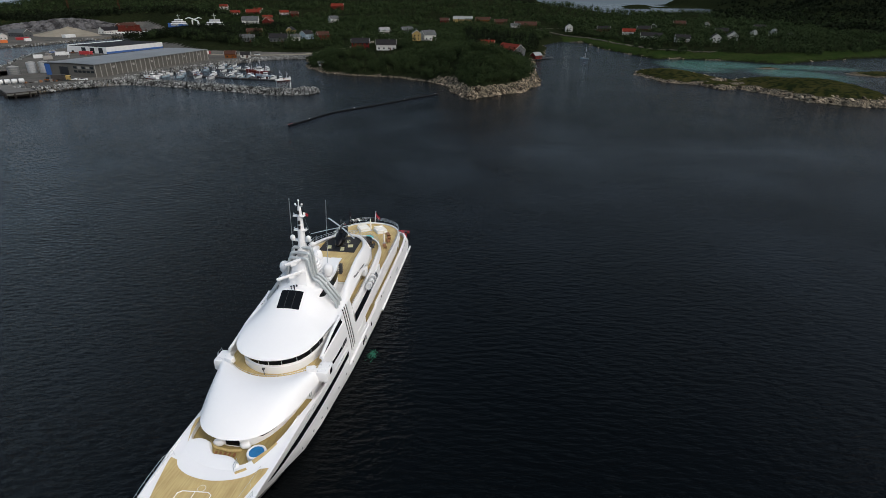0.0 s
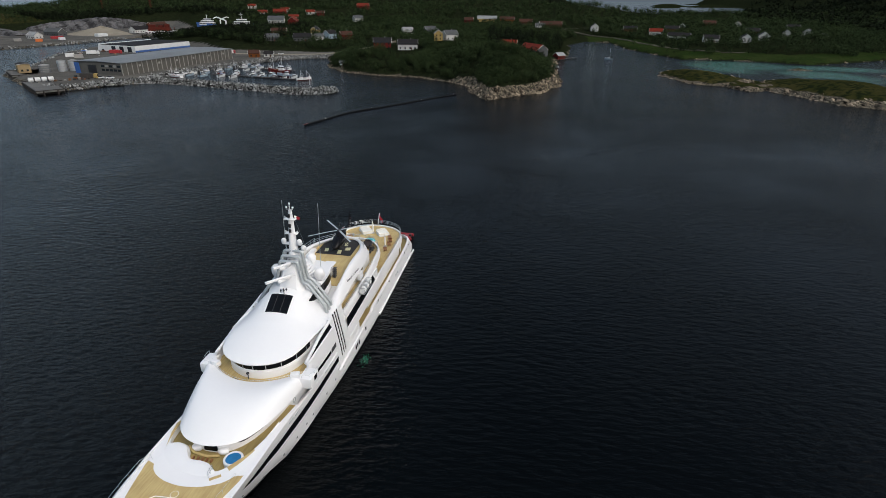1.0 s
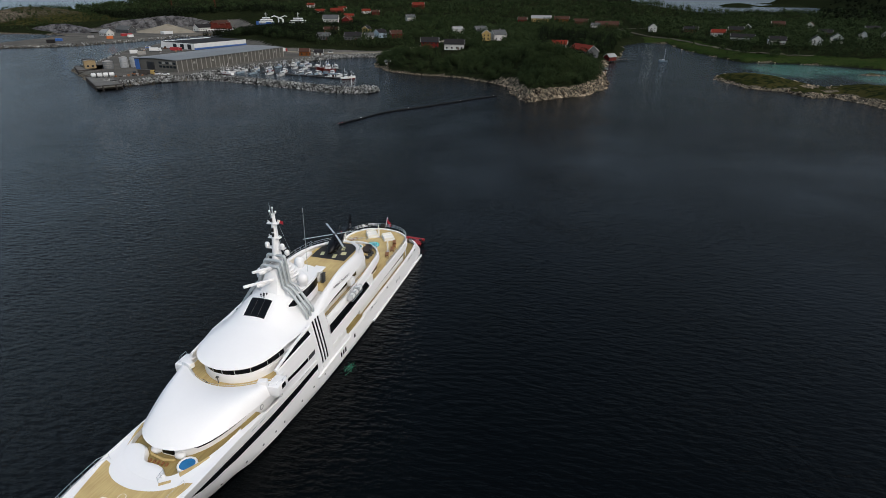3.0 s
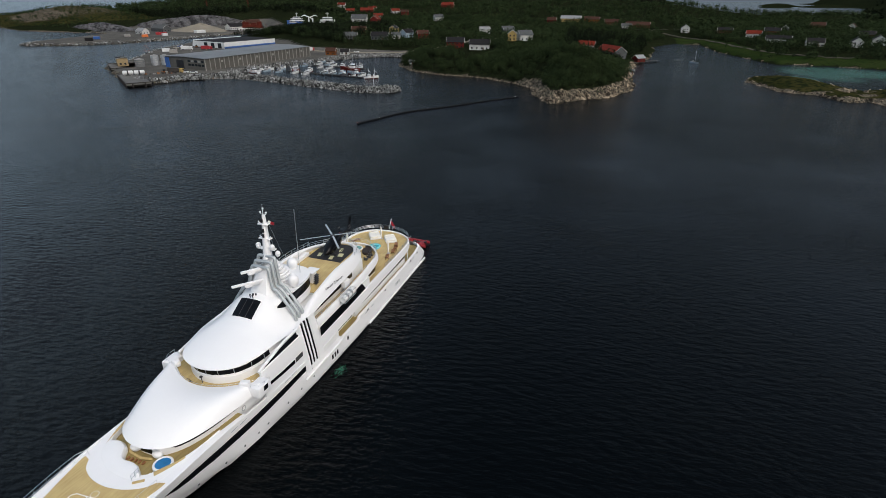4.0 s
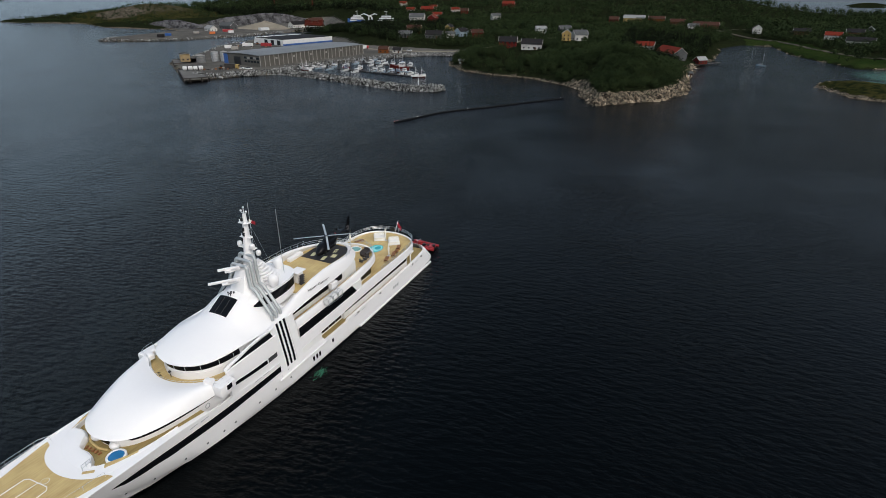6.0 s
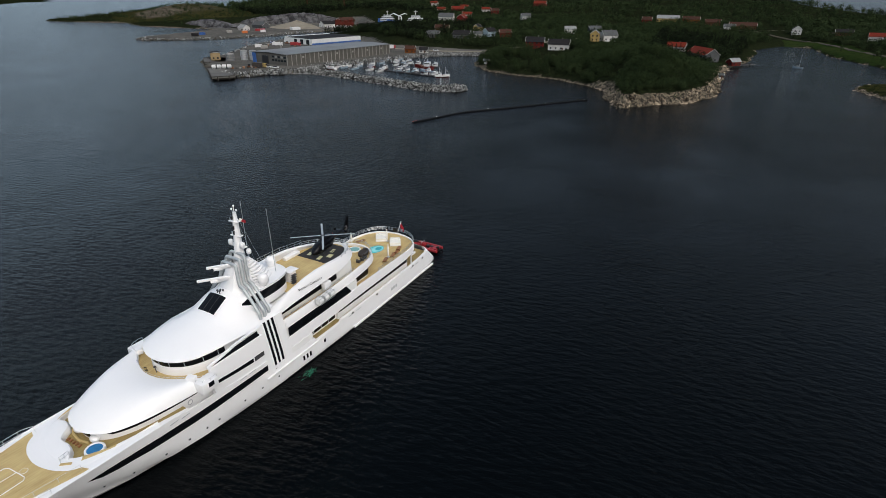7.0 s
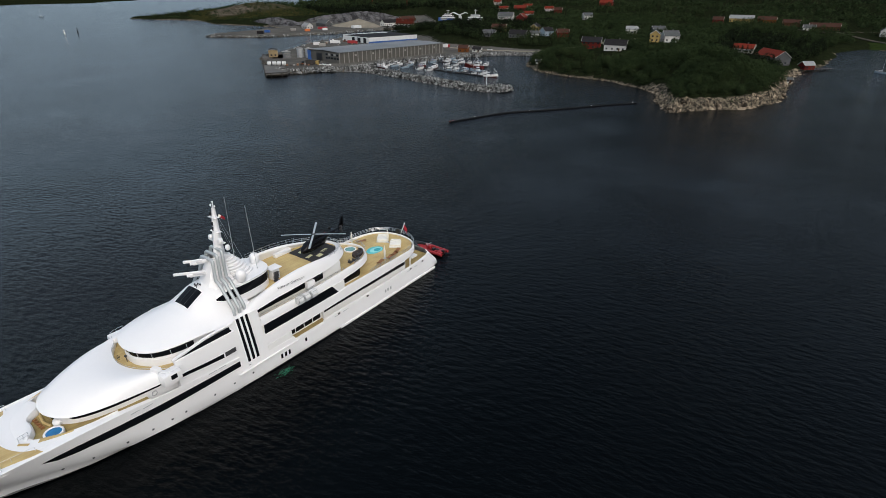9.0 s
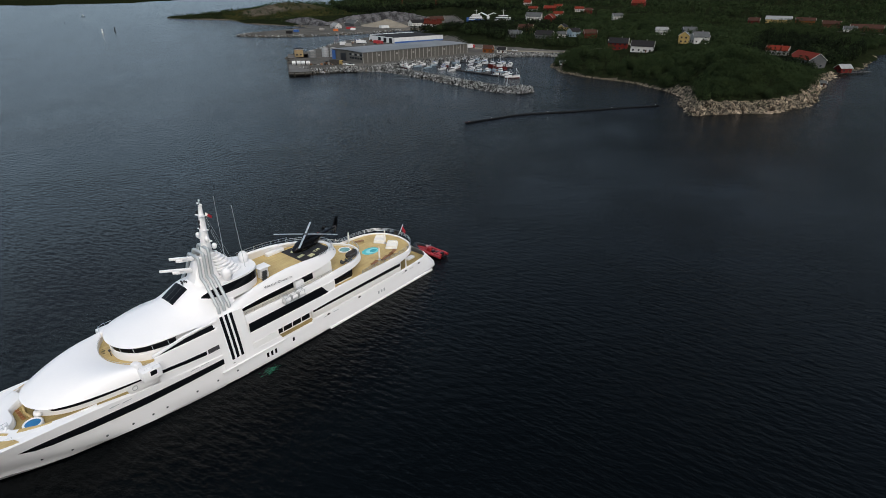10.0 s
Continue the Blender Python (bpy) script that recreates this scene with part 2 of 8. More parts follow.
def land_mat():
    """Bare ground: dark grass, with rock, harbour gravel, meadow and heath where the mesh says so, uneven at the edges."""
    m = bpy.data.materials.new("coast land")
    m.use_nodes = True
    n, l = m.node_tree.nodes, m.node_tree.links
    b = n["Principled BSDF"]
    b.inputs["Roughness"].default_value, b.inputs["Specular IOR Level"].default_value = 0.9, 0.0
    tc = n.new("ShaderNodeTexCoord")
    noise = {}
    for s, d in ((0.05, 5), (0.35, 6), (1.8, 6)):
        t = noise[s] = n.new("ShaderNodeTexNoise")
        t.inputs["Scale"].default_value, t.inputs["Detail"].default_value = s, d
        l.new(tc.outputs["Object"], t.inputs["Vector"])

    def blend(a, c, fac, lo=0.0, hi=1.0):
        r = n.new("ShaderNodeMapRange")
        r.inputs["From Min"].default_value, r.inputs["From Max"].default_value = lo, hi
        l.new(fac, r.inputs["Value"])
        x = n.new("ShaderNodeMix")
        x.data_type = "RGBA"
        l.new(r.outputs["Result"], x.inputs["Factor"])
        for slot, v in (("A", a), ("B", c)):
            if isinstance(v, tuple):
                x.inputs[slot].default_value = (*v, 1)
            else:
                l.new(v, x.inputs[slot])
        return x.outputs["Result"]

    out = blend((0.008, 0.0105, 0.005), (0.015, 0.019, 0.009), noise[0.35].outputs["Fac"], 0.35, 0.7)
    kinds = {"meadow": blend(blend((0.014, 0.026, 0.007), (0.024, 0.034, 0.011), noise[0.05].outputs["Fac"], 0.35, 0.65), (0.011, 0.017, 0.006), noise[0.35].outputs["Fac"], 0.5, 0.75),
             "heath": blend(blend((0.022, 0.024, 0.008), (0.040, 0.036, 0.014), noise[0.05].outputs["Fac"], 0.35, 0.65), (0.010, 0.014, 0.006), noise[0.35].outputs["Fac"], 0.46, 0.6),
             "gravel": blend(blend((0.115, 0.110, 0.099), (0.075, 0.073, 0.068), noise[0.05].outputs["Fac"], 0.35, 0.65), (0.032, 0.031, 0.028), noise[1.8].outputs["Fac"], 0.5, 0.85),
             "rock": blend(blend((0.20, 0.168, 0.122), (0.08, 0.07, 0.053), noise[0.35].outputs["Fac"], 0.35, 0.65), (0.03, 0.026, 0.02), noise[1.8].outputs["Fac"], 0.48, 0.62)}
    tilt, crack = n.new("ShaderNodeMapping"), n.new("ShaderNodeTexNoise")
    tilt.inputs["Rotation"].default_value, tilt.inputs["Scale"].default_value = (0.3, 0.4, 0.7), (1.1, 0.22, 1.3)
    crack.inputs["Scale"].default_value, crack.inputs["Detail"].default_value = 0.8, 4
    l.new(tc.outputs["Object"], tilt.inputs["Vector"])
    l.new(tilt.outputs["Vector"], crack.inputs["Vector"])
    kinds["rock"] = blend((0.022, 0.02, 0.016), kinds["rock"], crack.outputs["Fac"], 0.40, 0.5)
    for k in ("meadow", "heath", "gravel", "rock"):
        at = n.new("ShaderNodeAttribute")
        at.attribute_name = k
        wob = n.new("ShaderNodeMath")
        wob.operation = "MULTIPLY_ADD"
        l.new(noise[0.35].outputs["Fac"], wob.inputs[0])
        wob.inputs[1].default_value = 0.9
        l.new(at.outputs["Fac"], wob.inputs[2])
        out = blend(out, kinds[k], wob.outputs[0], 0.86, 1.06)
    l.new(out, b.inputs["Base Color"])
    bp = n.new("ShaderNodeBump")
    bp.inputs["Strength"].default_value, bp.inputs["Distance"].default_value = 0.9, 0.25
    l.new(noise[1.8].outputs["Fac"], bp.inputs["Height"])
    l.new(bp.outputs["Normal"], b.inputs["Normal"])
    return m


QUARRY = stuff_mat("blasted grey rock", (0.115, 0.115, 0.12), 0.9, spec=0.0, col2=(0.03, 0.03, 0.032), scale=0.12, fine=0.6, bump=1.0, hard=(0.62, 0.9))
# near-black core: shade between the breakwater stones is painted into its colour
GAP = stuff_mat("stone darkened for gap shade", (0.02, 0.02, 0.02), 0.9, spec=0.0, var=0.4)
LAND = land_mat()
SAND = stuff_mat("pale sand and gravel", (0.25, 0.225, 0.18), 0.95, spec=0.0, col2=(0.16, 0.145, 0.115), scale=0.1, fine=1.5, bump=0.4)


# ---- building helpers ----
from mathutils.bvhtree import BVHTree


def part(name, bm, material, parent=None, label="", smooth=True):
    """Links a bmesh as one mesh object, under a thing or a part."""
    me = bpy.data.meshes.new(name)
    bmesh.ops.recalc_face_normals(bm, faces=bm.faces)
    bm.to_mesh(me)
    bm.free()
    for m in (material if isinstance(material, (list, tuple)) else [material]):
        me.materials.append(m)
    if smooth:
        me.shade_smooth()
        me.set_sharp_from_angle(angle=radians(38))
    ob = new(name, me)
    if parent is not None:
        ob.parent = parent
    if label:
        ob["label"] = label
    return ob


def thing(name, m, label, category, group="", kind=""):
    e = new(name)
    e.matrix_world = m
    return tagged(e, label, category, group, kind)


def raw(name, verts, faces, material, parent=None, smooth=False):
    me = bpy.data.meshes.new(name)
    me.from_pydata(verts, [], faces)
    for m in (material if isinstance(material, (list, tuple)) else [material]):
        me.materials.append(m)
    if smooth:
        me.shade_smooth()
    ob = new(name, me)
    if parent is not None:
        ob.parent = parent
    return ob


def box(bm, c, s, rz=0.0, bevel=0.0, taper=1.0, ry=0.0, rx=0.0):
    """A box about c of size s, its top scaled by taper."""
    r = bmesh.ops.create_cube(bm, size=1.0)["verts"]
    for v in r:
        k = taper if v.co.z > 0 else 1.0
        v.co = Vector((v.co.x * s[0] * k, v.co.y * s[1] * k, v.co.z * s[2]))
    if bevel:
        es = list({e for v in r for e in v.link_edges})
        got = bmesh.ops.bevel(bm, geom=es, offset=bevel, segments=2, affect="EDGES", profile=0.6)
        r = list({v for f in got["faces"] for v in f.verts} | {v for v in r if v.is_valid})
    bmesh.ops.transform(bm, matrix=pose(*c, rx, ry, rz), verts=r)
    return r


def rod(bm, a, b, r, r2=None, seg=8):
    """A round bar from a to b."""
    a, b = Vector(a), Vector(b)
    d = b - a
    m = Matrix.Translation((a + b) / 2) @ d.to_track_quat("Z", "Y").to_matrix().to_4x4()
    bmesh.ops.create_cone(bm, cap_ends=True, segments=seg, radius1=r, radius2=r if r2 is None else r2, depth=d.length, matrix=m)


def ball(bm, c, r, u=14, v=10, sc=(1, 1, 1)):
    bmesh.ops.create_uvsphere(bm, u_segments=u, v_segments=v, radius=r, matrix=Matrix.Translation(c) @ Matrix.Diagonal((*sc, 1)))


def tube(bm, pts, r, seg=8, flat=1.0):
    """A round bar along a line of points."""
    pts = [Vector(p) for p in pts]
    rings = []
    for i, p in enumerate(pts):
        d = (pts[min(i + 1, len(pts) - 1)] - pts[max(i - 1, 0)]).normalized()
        q = d.to_track_quat("Z", "Y").to_matrix()
        rings.append([bm.verts.new(p + q @ Vector((r * math.cos(6.28319 * k / seg), flat * r * math.sin(6.28319 * k / seg), 0))) for k in range(seg)])
    for a, b in zip(rings, rings[1:]):
        for k in range(seg):
            bm.faces.new((a[k], a[(k + 1) % seg], b[(k + 1) % seg], b[k]))
    bm.faces.new(rings[0][::-1])
    bm.faces.new(rings[-1])


def slab(bm, outline, z0, z1):
    """A plate with that outline."""
    lo = [bm.verts.new((x, y, z0)) for x, y in outline]
    hi = [bm.verts.new((x, y, z1)) for x, y in outline]
    n = len(lo)
    bm.faces.new(hi)
    bm.faces.new(lo[::-1])
    for i in range(n):
        bm.faces.new((lo[i], lo[(i + 1) % n], hi[(i + 1) % n], hi[i]))


def grid_faces(bm, rows, closed=False):
    """Skin over rows of points."""
    vs = [[bm.verts.new(p) for p in r] for r in rows]
    for a, b in zip(vs, vs[1:]):
        n = len(a)
        for k in range(n if closed else n - 1):
            q = (a[k], a[(k + 1) % n], b[(k + 1) % n], b[k])
            if len({tuple(v.co) for v in q}) > 2:
                bm.faces.new(q)
    return vs


def side(table, x):
    """Half-breadth at x from pairs (x, y)."""
    xs = [p[0] for p in table]
    ys = [p[1] for p in table]
    return float(np.interp(x, xs[::-1], ys[::-1])) if xs[0] > xs[-1] else float(np.interp(x, xs, ys))


def rounded(pts, n=4):
    """Smooths a line of points (Catmull-Rom)."""
    out = []
    p = [Vector(q) for q in pts]
    for i in range(len(p) - 1):
        a, b, c, d = p[max(i - 1, 0)], p[i], p[i + 1], p[min(i + 2, len(p) - 1)]
        for k in range(n):
            t = k / n
            out.append(0.5 * (2 * b + (c - a) * t + (2 * a - 5 * b + 4 * c - d) * t * t + (3 * b - 3 * c + d - a) * t ** 3))
    out.append(p[-1])
    return out


def both(line):
    """A line on the port side from fore to aft, carried round to starboard."""
    l = [(p[0], p[1]) for p in line]
    m = [(x, -y) for x, y in l[::-1]]
    if abs(l[-1][1]) < 1e-6:
        m = m[1:]
    return l + m


def band(bm, line, lo, hi, thick, lean=0.0, cap=0.06):
    """An upright band along a line in plan; lo and hi give its heights at x, lean draws its top inwards."""
    p = [Vector((x, y, 0)) for x, y in line]
    rows = []
    n = len(p)
    for i, q in enumerate(p):
        d = (p[min(i + 1, n - 1)] - p[max(i - 1, 0)]).normalized()
        inw = Vector((-d.y, d.x, 0))
        a, b = lo(q.x), hi(q.x)
        top = inw * lean
        rows.append([q + Vector((0, 0, a)), q + top * 0.5 + Vector((0, 0, (a + b) / 2)), q + top + Vector((0, 0, b - cap)), q + top + inw * cap + Vector((0, 0, b)),
                     q + top + inw * (thick - cap) + Vector((0, 0, b)), q + top + inw * thick + Vector((0, 0, b - cap)), q + inw * thick + Vector((0, 0, a))])
    vs = grid_faces(bm, rows, closed=True)
    bm.faces.new(vs[0][::-1])
    bm.faces.new(vs[-1])


def table_fn(*pairs):
    xs, ys = zip(*sorted(pairs))
    return lambda x: float(np.interp(x, xs, ys))


def boat_hull(bm, l, w, h, sheer=0.25):
    rows = []
    for k in range(9):
        t = k / 8
        x = -l / 2 + l * t
        b = w / 2 * (1 - max(0, (t - 0.45) / 0.55) ** 2.2) * (0.88 + 0.12 * min(1, t * 4))
        z = h * (1 + sheer * max(0, t - 0.4) / 0.6)
        rows.append([(x - (0.25 * h if t == 1 else 0), 0, -0.4), (x, b * 0.75, -0.1), (x, b, z), (x, b * 0.86, z), (x, b * 0.8, z * 0.75), (x, -b * 0.8, z * 0.75), (x, -b * 0.86, z), (x, -b, z), (x, -b * 0.75, -0.1)])
    vs = grid_faces(bm, rows, closed=True)
    bm.faces.new(vs[0])


# ---- the sea: one sheet to the horizon ----
bm = bmesh.new()
bmesh.ops.create_grid(bm, x_segments=2, y_segments=2, size=6000.0)
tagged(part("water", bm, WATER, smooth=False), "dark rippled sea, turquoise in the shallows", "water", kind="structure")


# ---- the land: coastlines, heights ----
COAST_WEST = [(-1700, 4900), (-1350, 2300), (-1080, 1200), (-960, 800), (-905, 690), (-892, 645), (-811, 652), (-752, 672), (-690, 640), (-659, 622), (-584, 622), (-546, 628),
              (-515, 600), (-503, 540), (-500, 490), (-481, 458), (-439, 480), (-420, 506), (-398, 577), (-392, 640), (-375, 720), (-340, 735), (-335, 680), (-350, 600),
              (-350, 541), (-342, 470), (-320, 420), (-302, 380), (-293, 346), (-273, 327), (-248, 305), (-226, 290), (-213, 294), (-203, 311), (-190, 322), (-192, 334)]
COAST_EAST = [(-190, 352), (-182, 385), (-166, 425), (-149, 455), (-134, 468), (-116, 474), (-106, 440), (-104, 421), (-89, 392), (-71, 378), (-52, 373), (-33, 368), (-13, 352), (1, 335), (6, 300),
              (14, 289), (27, 302), (43, 314), (58, 343), (64, 395), (67, 440), (79, 495), (92, 530), (105, 600), (111, 649), (140, 700), (165, 690), (163, 610), (173, 560),
              (187, 505), (201, 514), (246, 503), (282, 480), (373, 529), (450, 560), (650, 540), (1000, 600), (2500, 900), (4900, 1500), (4900, 4900)]
FJORD = [(330, 1480), (375, 1350), (450, 1440), (545, 1800), (620, 1800), (650, 1600), (690, 1390), (740, 1500), (1169, 2401), (1546, 3700), (1750, 5200), (900, 5200), (500, 3000), (330, 1900)]
FJORD_ISLES = [(1150, 3580, 110, 60), (1330, 3420, 150, 90), (1000, 3100, 90, 45)]
ISLET = [(134, 402), (135, 391), (142, 358), (157, 352), (164, 331), (176, 336), (184, 317), (192, 292), (212, 279), (228, 278), (244, 292), (238, 330), (216, 385), (200, 378), (189, 372), (181, 392), (177, 416), (154, 423), (138, 413)]
FAR_WEST = [(-1700, 800), (-1760, 1100), (-1950, 1400), (-2300, 1700), (-3200, 2600), (-4900, 3200), (-4900, 200), (-3000, 420), (-2100, 640)]
FLATS = [[(-370, 290), (-170, 290), (-150, 380), (-150, 462), (-110, 480), (-120, 492), (-214, 488), (-258, 542), (-300, 560), (-345, 575), (-370, 600)], [(-520, 440), (-385, 440), (-360, 740), (-438, 826), (-522, 700), (-550, 640)]]


def signed(poly, x, y):
    """Distance to the outline of poly, positive inside."""
    x, y = np.asarray(x, float), np.asarray(y, float)
    d2 = np.full(x.shape, 1e18)
    ins = np.zeros(x.shape, bool)
    for (ax, ay), (bx, by) in zip(poly, poly[1:] + poly[:1]):
        ex, ey = bx - ax, by - ay
        t = np.clip(((x - ax) * ex + (y - ay) * ey) / (ex * ex + ey * ey), 0, 1)
        d2 = np.minimum(d2, (x - ax - t * ex) ** 2 + (y - ay - t * ey) ** 2)
        if ay != by:
            c = ((ay > y) != (by > y)) & (x < ex * (y - ay) / (by - ay) + ax)
            ins ^= c
    return np.where(ins, 1, -1) * np.sqrt(d2)


def smooth(v, a, b):
    t = np.clip((v - a) / (b - a), 0, 1)
    return t * t * (3 - 2 * t)


def waves(x, y, length, seed):
    """Rolling relief of about that wavelength, -1 to 1."""
    r = np.random.RandomState(seed)
    out = np.zeros(np.shape(x))
    for k in range(5):
        a, p, q = r.uniform(0, 6.28), r.uniform(0, 6.28), 6.28 / length * r.uniform(0.6, 1.6)
        out = out + np.sin((x * math.cos(a) + y * math.sin(a)) * q + p + 0.7 * np.sin((x * math.sin(a) - y * math.cos(a)) * q * 0.7))
    return out / 3.2


def main_distance(x, y):
    d = np.minimum(signed(COAST_WEST + COAST_EAST, x, y), -signed(FJORD, x, y))
    return d + np.clip(d + 12, 0, 12) / 12 * (1.6 * waves(x, y, 17, 1) + 0.8 * waves(x, y, 6, 2))


def flat_mask(x, y):
    return np.maximum(smooth(signed(FLATS[0], x, y), -14, 6), smooth(signed(FLATS[1], x, y), -45, 6))


def main_height(x, y, d=None):
    x, y = np.asarray(x, float), np.asarray(y, float)
    d = main_distance(x, y) if d is None else d
    h = (2.8 + 2.2 * smooth(x, -15, 10) * smooth(x, 80, 60) * smooth(y, 440, 400)) * smooth(d, 0, 6) + 1.2 * smooth(d, 4, 20) + 5.0 * smooth(d, 15, 90)
    h = h + 11.5 * np.exp(-((x - 18) / 44) ** 2 - ((y - 352) / 42) ** 2) * smooth(d, 2, 34) + 5 * np.exp(-((x + 70) / 30) ** 2 - ((y - 405) / 26) ** 2) * smooth(d, 0, 22)
    h = h + 5.0 * np.exp(-((x + 25) / 60) ** 2 - ((y - 490) / 60) ** 2) * smooth(d, 5, 40)
    inland = smooth(d, 40, 260)
    right = smooth(x / np.maximum(y, 1.0), 0.15, 0.27)
    h = h + inland * (5 + 5 * waves(x, y, 210, 3) + 3 * waves(x, y, 90, 4)) * (1 - 0.6 * right)
    h = h + smooth(y, 760, 1900) * (34 + 16 * waves(x, y, 620, 5) + 6 * waves(x, y, 200, 6)) * inland * (1 - 0.72 * right)
    h = h + smooth(y, 1900, 4200) * 60 * (1 + 0.5 * waves(x, y, 1400, 7)) * inland
    side = x / np.maximum(y, 1.0)
    h = h + inland * (smooth(side, 0.5, 0.68) * smooth(y, 850, 1700) * 46 + smooth(side, 0.36, 0.44) * smooth(y, 2300, 3200) * 75) * (1 + 0.25 * waves(x, y, 420, 35))
    h = h + 17 * np.exp(-((x + 690) / 90) ** 2 - ((y - 735) / 55) ** 2) * smooth(d, 5, 60) + 13 * np.exp(-((x + 420) / 90) ** 2 - ((y - 850) / 60) ** 2)
    h = h + smooth(d, 2, 12) * (0.5 * waves(x, y, 14, 8) + 0.35 * waves(x, y, 5, 9))
    h = h + 17 * np.exp(-((x - 262) / 95) ** 2 - ((y - 1270) / 150) ** 2) * inland
    h = h + 10 * np.exp(-((x - 480) / 250) ** 2 - ((y - 1230) / 150) ** 2) * inland
    m = flat_mask(x, y) * smooth(d, 0, 4)
    h = h * (1 - m) + 2.3 * m
    sea = np.maximum(-4.0, d * 0.5)
    for cx, cy, rx, ry in FJORD_ISLES:
        sea = np.maximum(sea, 16 * (1 - ((x - cx) / rx) ** 2 - ((y - cy) / ry) ** 2))
    return np.where(d > 0, h, sea)


def islet_height(x, y):
    d = signed(ISLET, x, y) + 0.9 * waves(x, y, 9, 12)
    h = 1.7 * smooth(d, 0, 4) + 2.2 * smooth(d, 2, 16) * (0.5 + 0.5 * smooth(y, 410, 320)) + 4.0 * np.exp(-((x - 214) / 22) ** 2 - ((y - 320) / 30) ** 2) * smooth(d, 0, 10) + 1.8 * np.exp(-((x - 152) / 14) ** 2 - ((y - 385) / 22) ** 2) * smooth(d, 0, 10) + 0.4 * waves(x, y, 7, 13) * smooth(d, 0, 5)
    h = h * (1 - 0.65 * np.exp(-((x - 178) / 12) ** 2 - ((y - 362) / 18) ** 2))
    return np.where(d > 0, h, np.maximum(-4.0, d * 0.5))


def relief(name, xs, ys, height, kinds, label, cat="ground"):
    """A sheet of land over a grid; kinds gives the weight of each kind of ground at the points."""
    X, Y = np.meshgrid(np.array(xs), np.array(ys))
    Z = height(X, Y)
    nx, ny = len(xs), len(ys)
    keep = Z > -2.5
    idx = -np.ones(X.shape, int)
    cell = keep[:-1, :-1] | keep[1:, :-1] | keep[:-1, 1:] | keep[1:, 1:]
    use = np.zeros(X.shape, bool)
    for a in (0, 1):
        for b in (0, 1):
            use[a:ny - 1 + a, b:nx - 1 + b] |= cell
    idx[use] = np.arange(use.sum())
    j, i = np.nonzero(cell)
    faces = np.stack([idx[j, i], idx[j, i + 1], idx[j + 1, i + 1], idx[j + 1, i]], 1)
    verts = np.stack([X[use], Y[use], Z[use]], 1)
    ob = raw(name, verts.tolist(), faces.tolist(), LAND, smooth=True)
    gy, gx = np.gradient(Z, np.array(ys, float), np.array(xs, float))
    for k, w in kinds(verts[:, 0], verts[:, 1], verts[:, 2], np.hypot(gx, gy)[use]).items():
        at = ob.data.attributes.new(k, "FLOAT", "POINT")
        at.data.foreach_set("value", np.clip(w, 0, 1).astype(np.float32))
    return tagged(ob, label, cat, kind="structure")


def steps(*runs):
    out = []
    for a, b, s in runs:
        out += list(np.arange(a, b, s))
    return out


def main_kinds(x, y, z, slope):
    d = main_distance(x, y)
    head = (x > -108) & (x < 75) & (y < 470)
    rock = np.where(head, 1 - smooth(d, np.where(x > -5, 4, 1.0), np.where(x > -5, 7, 3)), (1 - smooth(d, 0.8, 2.5)) * np.where(x > 100, smooth(waves(x, y, 40, 50), 0.1, 0.5), 1)) * (y < 900)
    rock = np.maximum(rock, smooth(slope, 0.7, 1.1) * (y < 480) * (z < 7))
    west = np.exp(-((x + 690) / 130) ** 2 - ((y - 735) / 80) ** 2)
    rock = np.maximum(rock, smooth(west, 0.3, 0.8) * (0.48 + 0.5 * smooth(slope, 0.25, 0.5)))
    meadow = (x > 140) * smooth(d, 1, 3) * (1 - smooth(d, 22, 40)) * (y < 900)
    return {"rock": rock, "gravel": smooth(flat_mask(x, y), 0.4, 0.8), "meadow": meadow, "heath": smooth(west, 0.25, 0.5)}


def islet_kinds(x, y, z, slope):
    front = smooth(waves(x, y, 14, 25) * 0.6 + (330 - y) / 60 + (x - 190) / 90, -1.2, 0.6)
    return {"rock": 1 - smooth(z, 0.5 + 1.3 * front, 1.3 + 2.7 * front), "heath": np.ones(len(x)), "meadow": 0.9 * np.exp(-((x - 182) / 16) ** 2 - ((y - 360) / 24) ** 2)}


relief("ground", steps((-1900, -900, 60), (-900, -540, 15), (-540, -112, 7), (-112, 84, 2.2), (84, 140, 6), (140, 460, 4), (460, 1500, 30), (1500, 5000, 120)),
       steps((282, 420, 2.2), (420, 620, 4), (620, 900, 8), (900, 2400, 35), (2400, 4950, 90)), main_height, main_kinds, "dark wooded coast with pale rock shores and a gravel harbour")
relief("islet", steps((125, 255, 1.3)), steps((270, 432, 1.3)), islet_height, islet_kinds, "low grassy islet with a pale rock shore")
low = lambda x, y, z, s: {"rock": 1 - smooth(z, 0.4, 0.9), "heath": np.ones(len(x))}
relief("skerry", steps((284, 360, 2)), steps((370, 450, 2)), lambda x, y: np.where((t := 1.9 - ((x - 320) / 26) ** 2 * 2 - ((y - 412) / 17) ** 2 * 2 + 0.5 * waves(x, y, 12, 30)) > 0, t, t * 2), low, "low skerry in the shallows")
relief("skerry", steps((236, 270, 1.5)), steps((428, 462, 1.5)), lambda x, y: np.where((t := 1.0 - ((x - 252) / 10) ** 2 * 1.3 - ((y - 445) / 5) ** 2 * 1.3 + 0.4 * waves(x, y, 6, 31)) > 0, t, t * 2), low, "bare rock awash in the shallows")
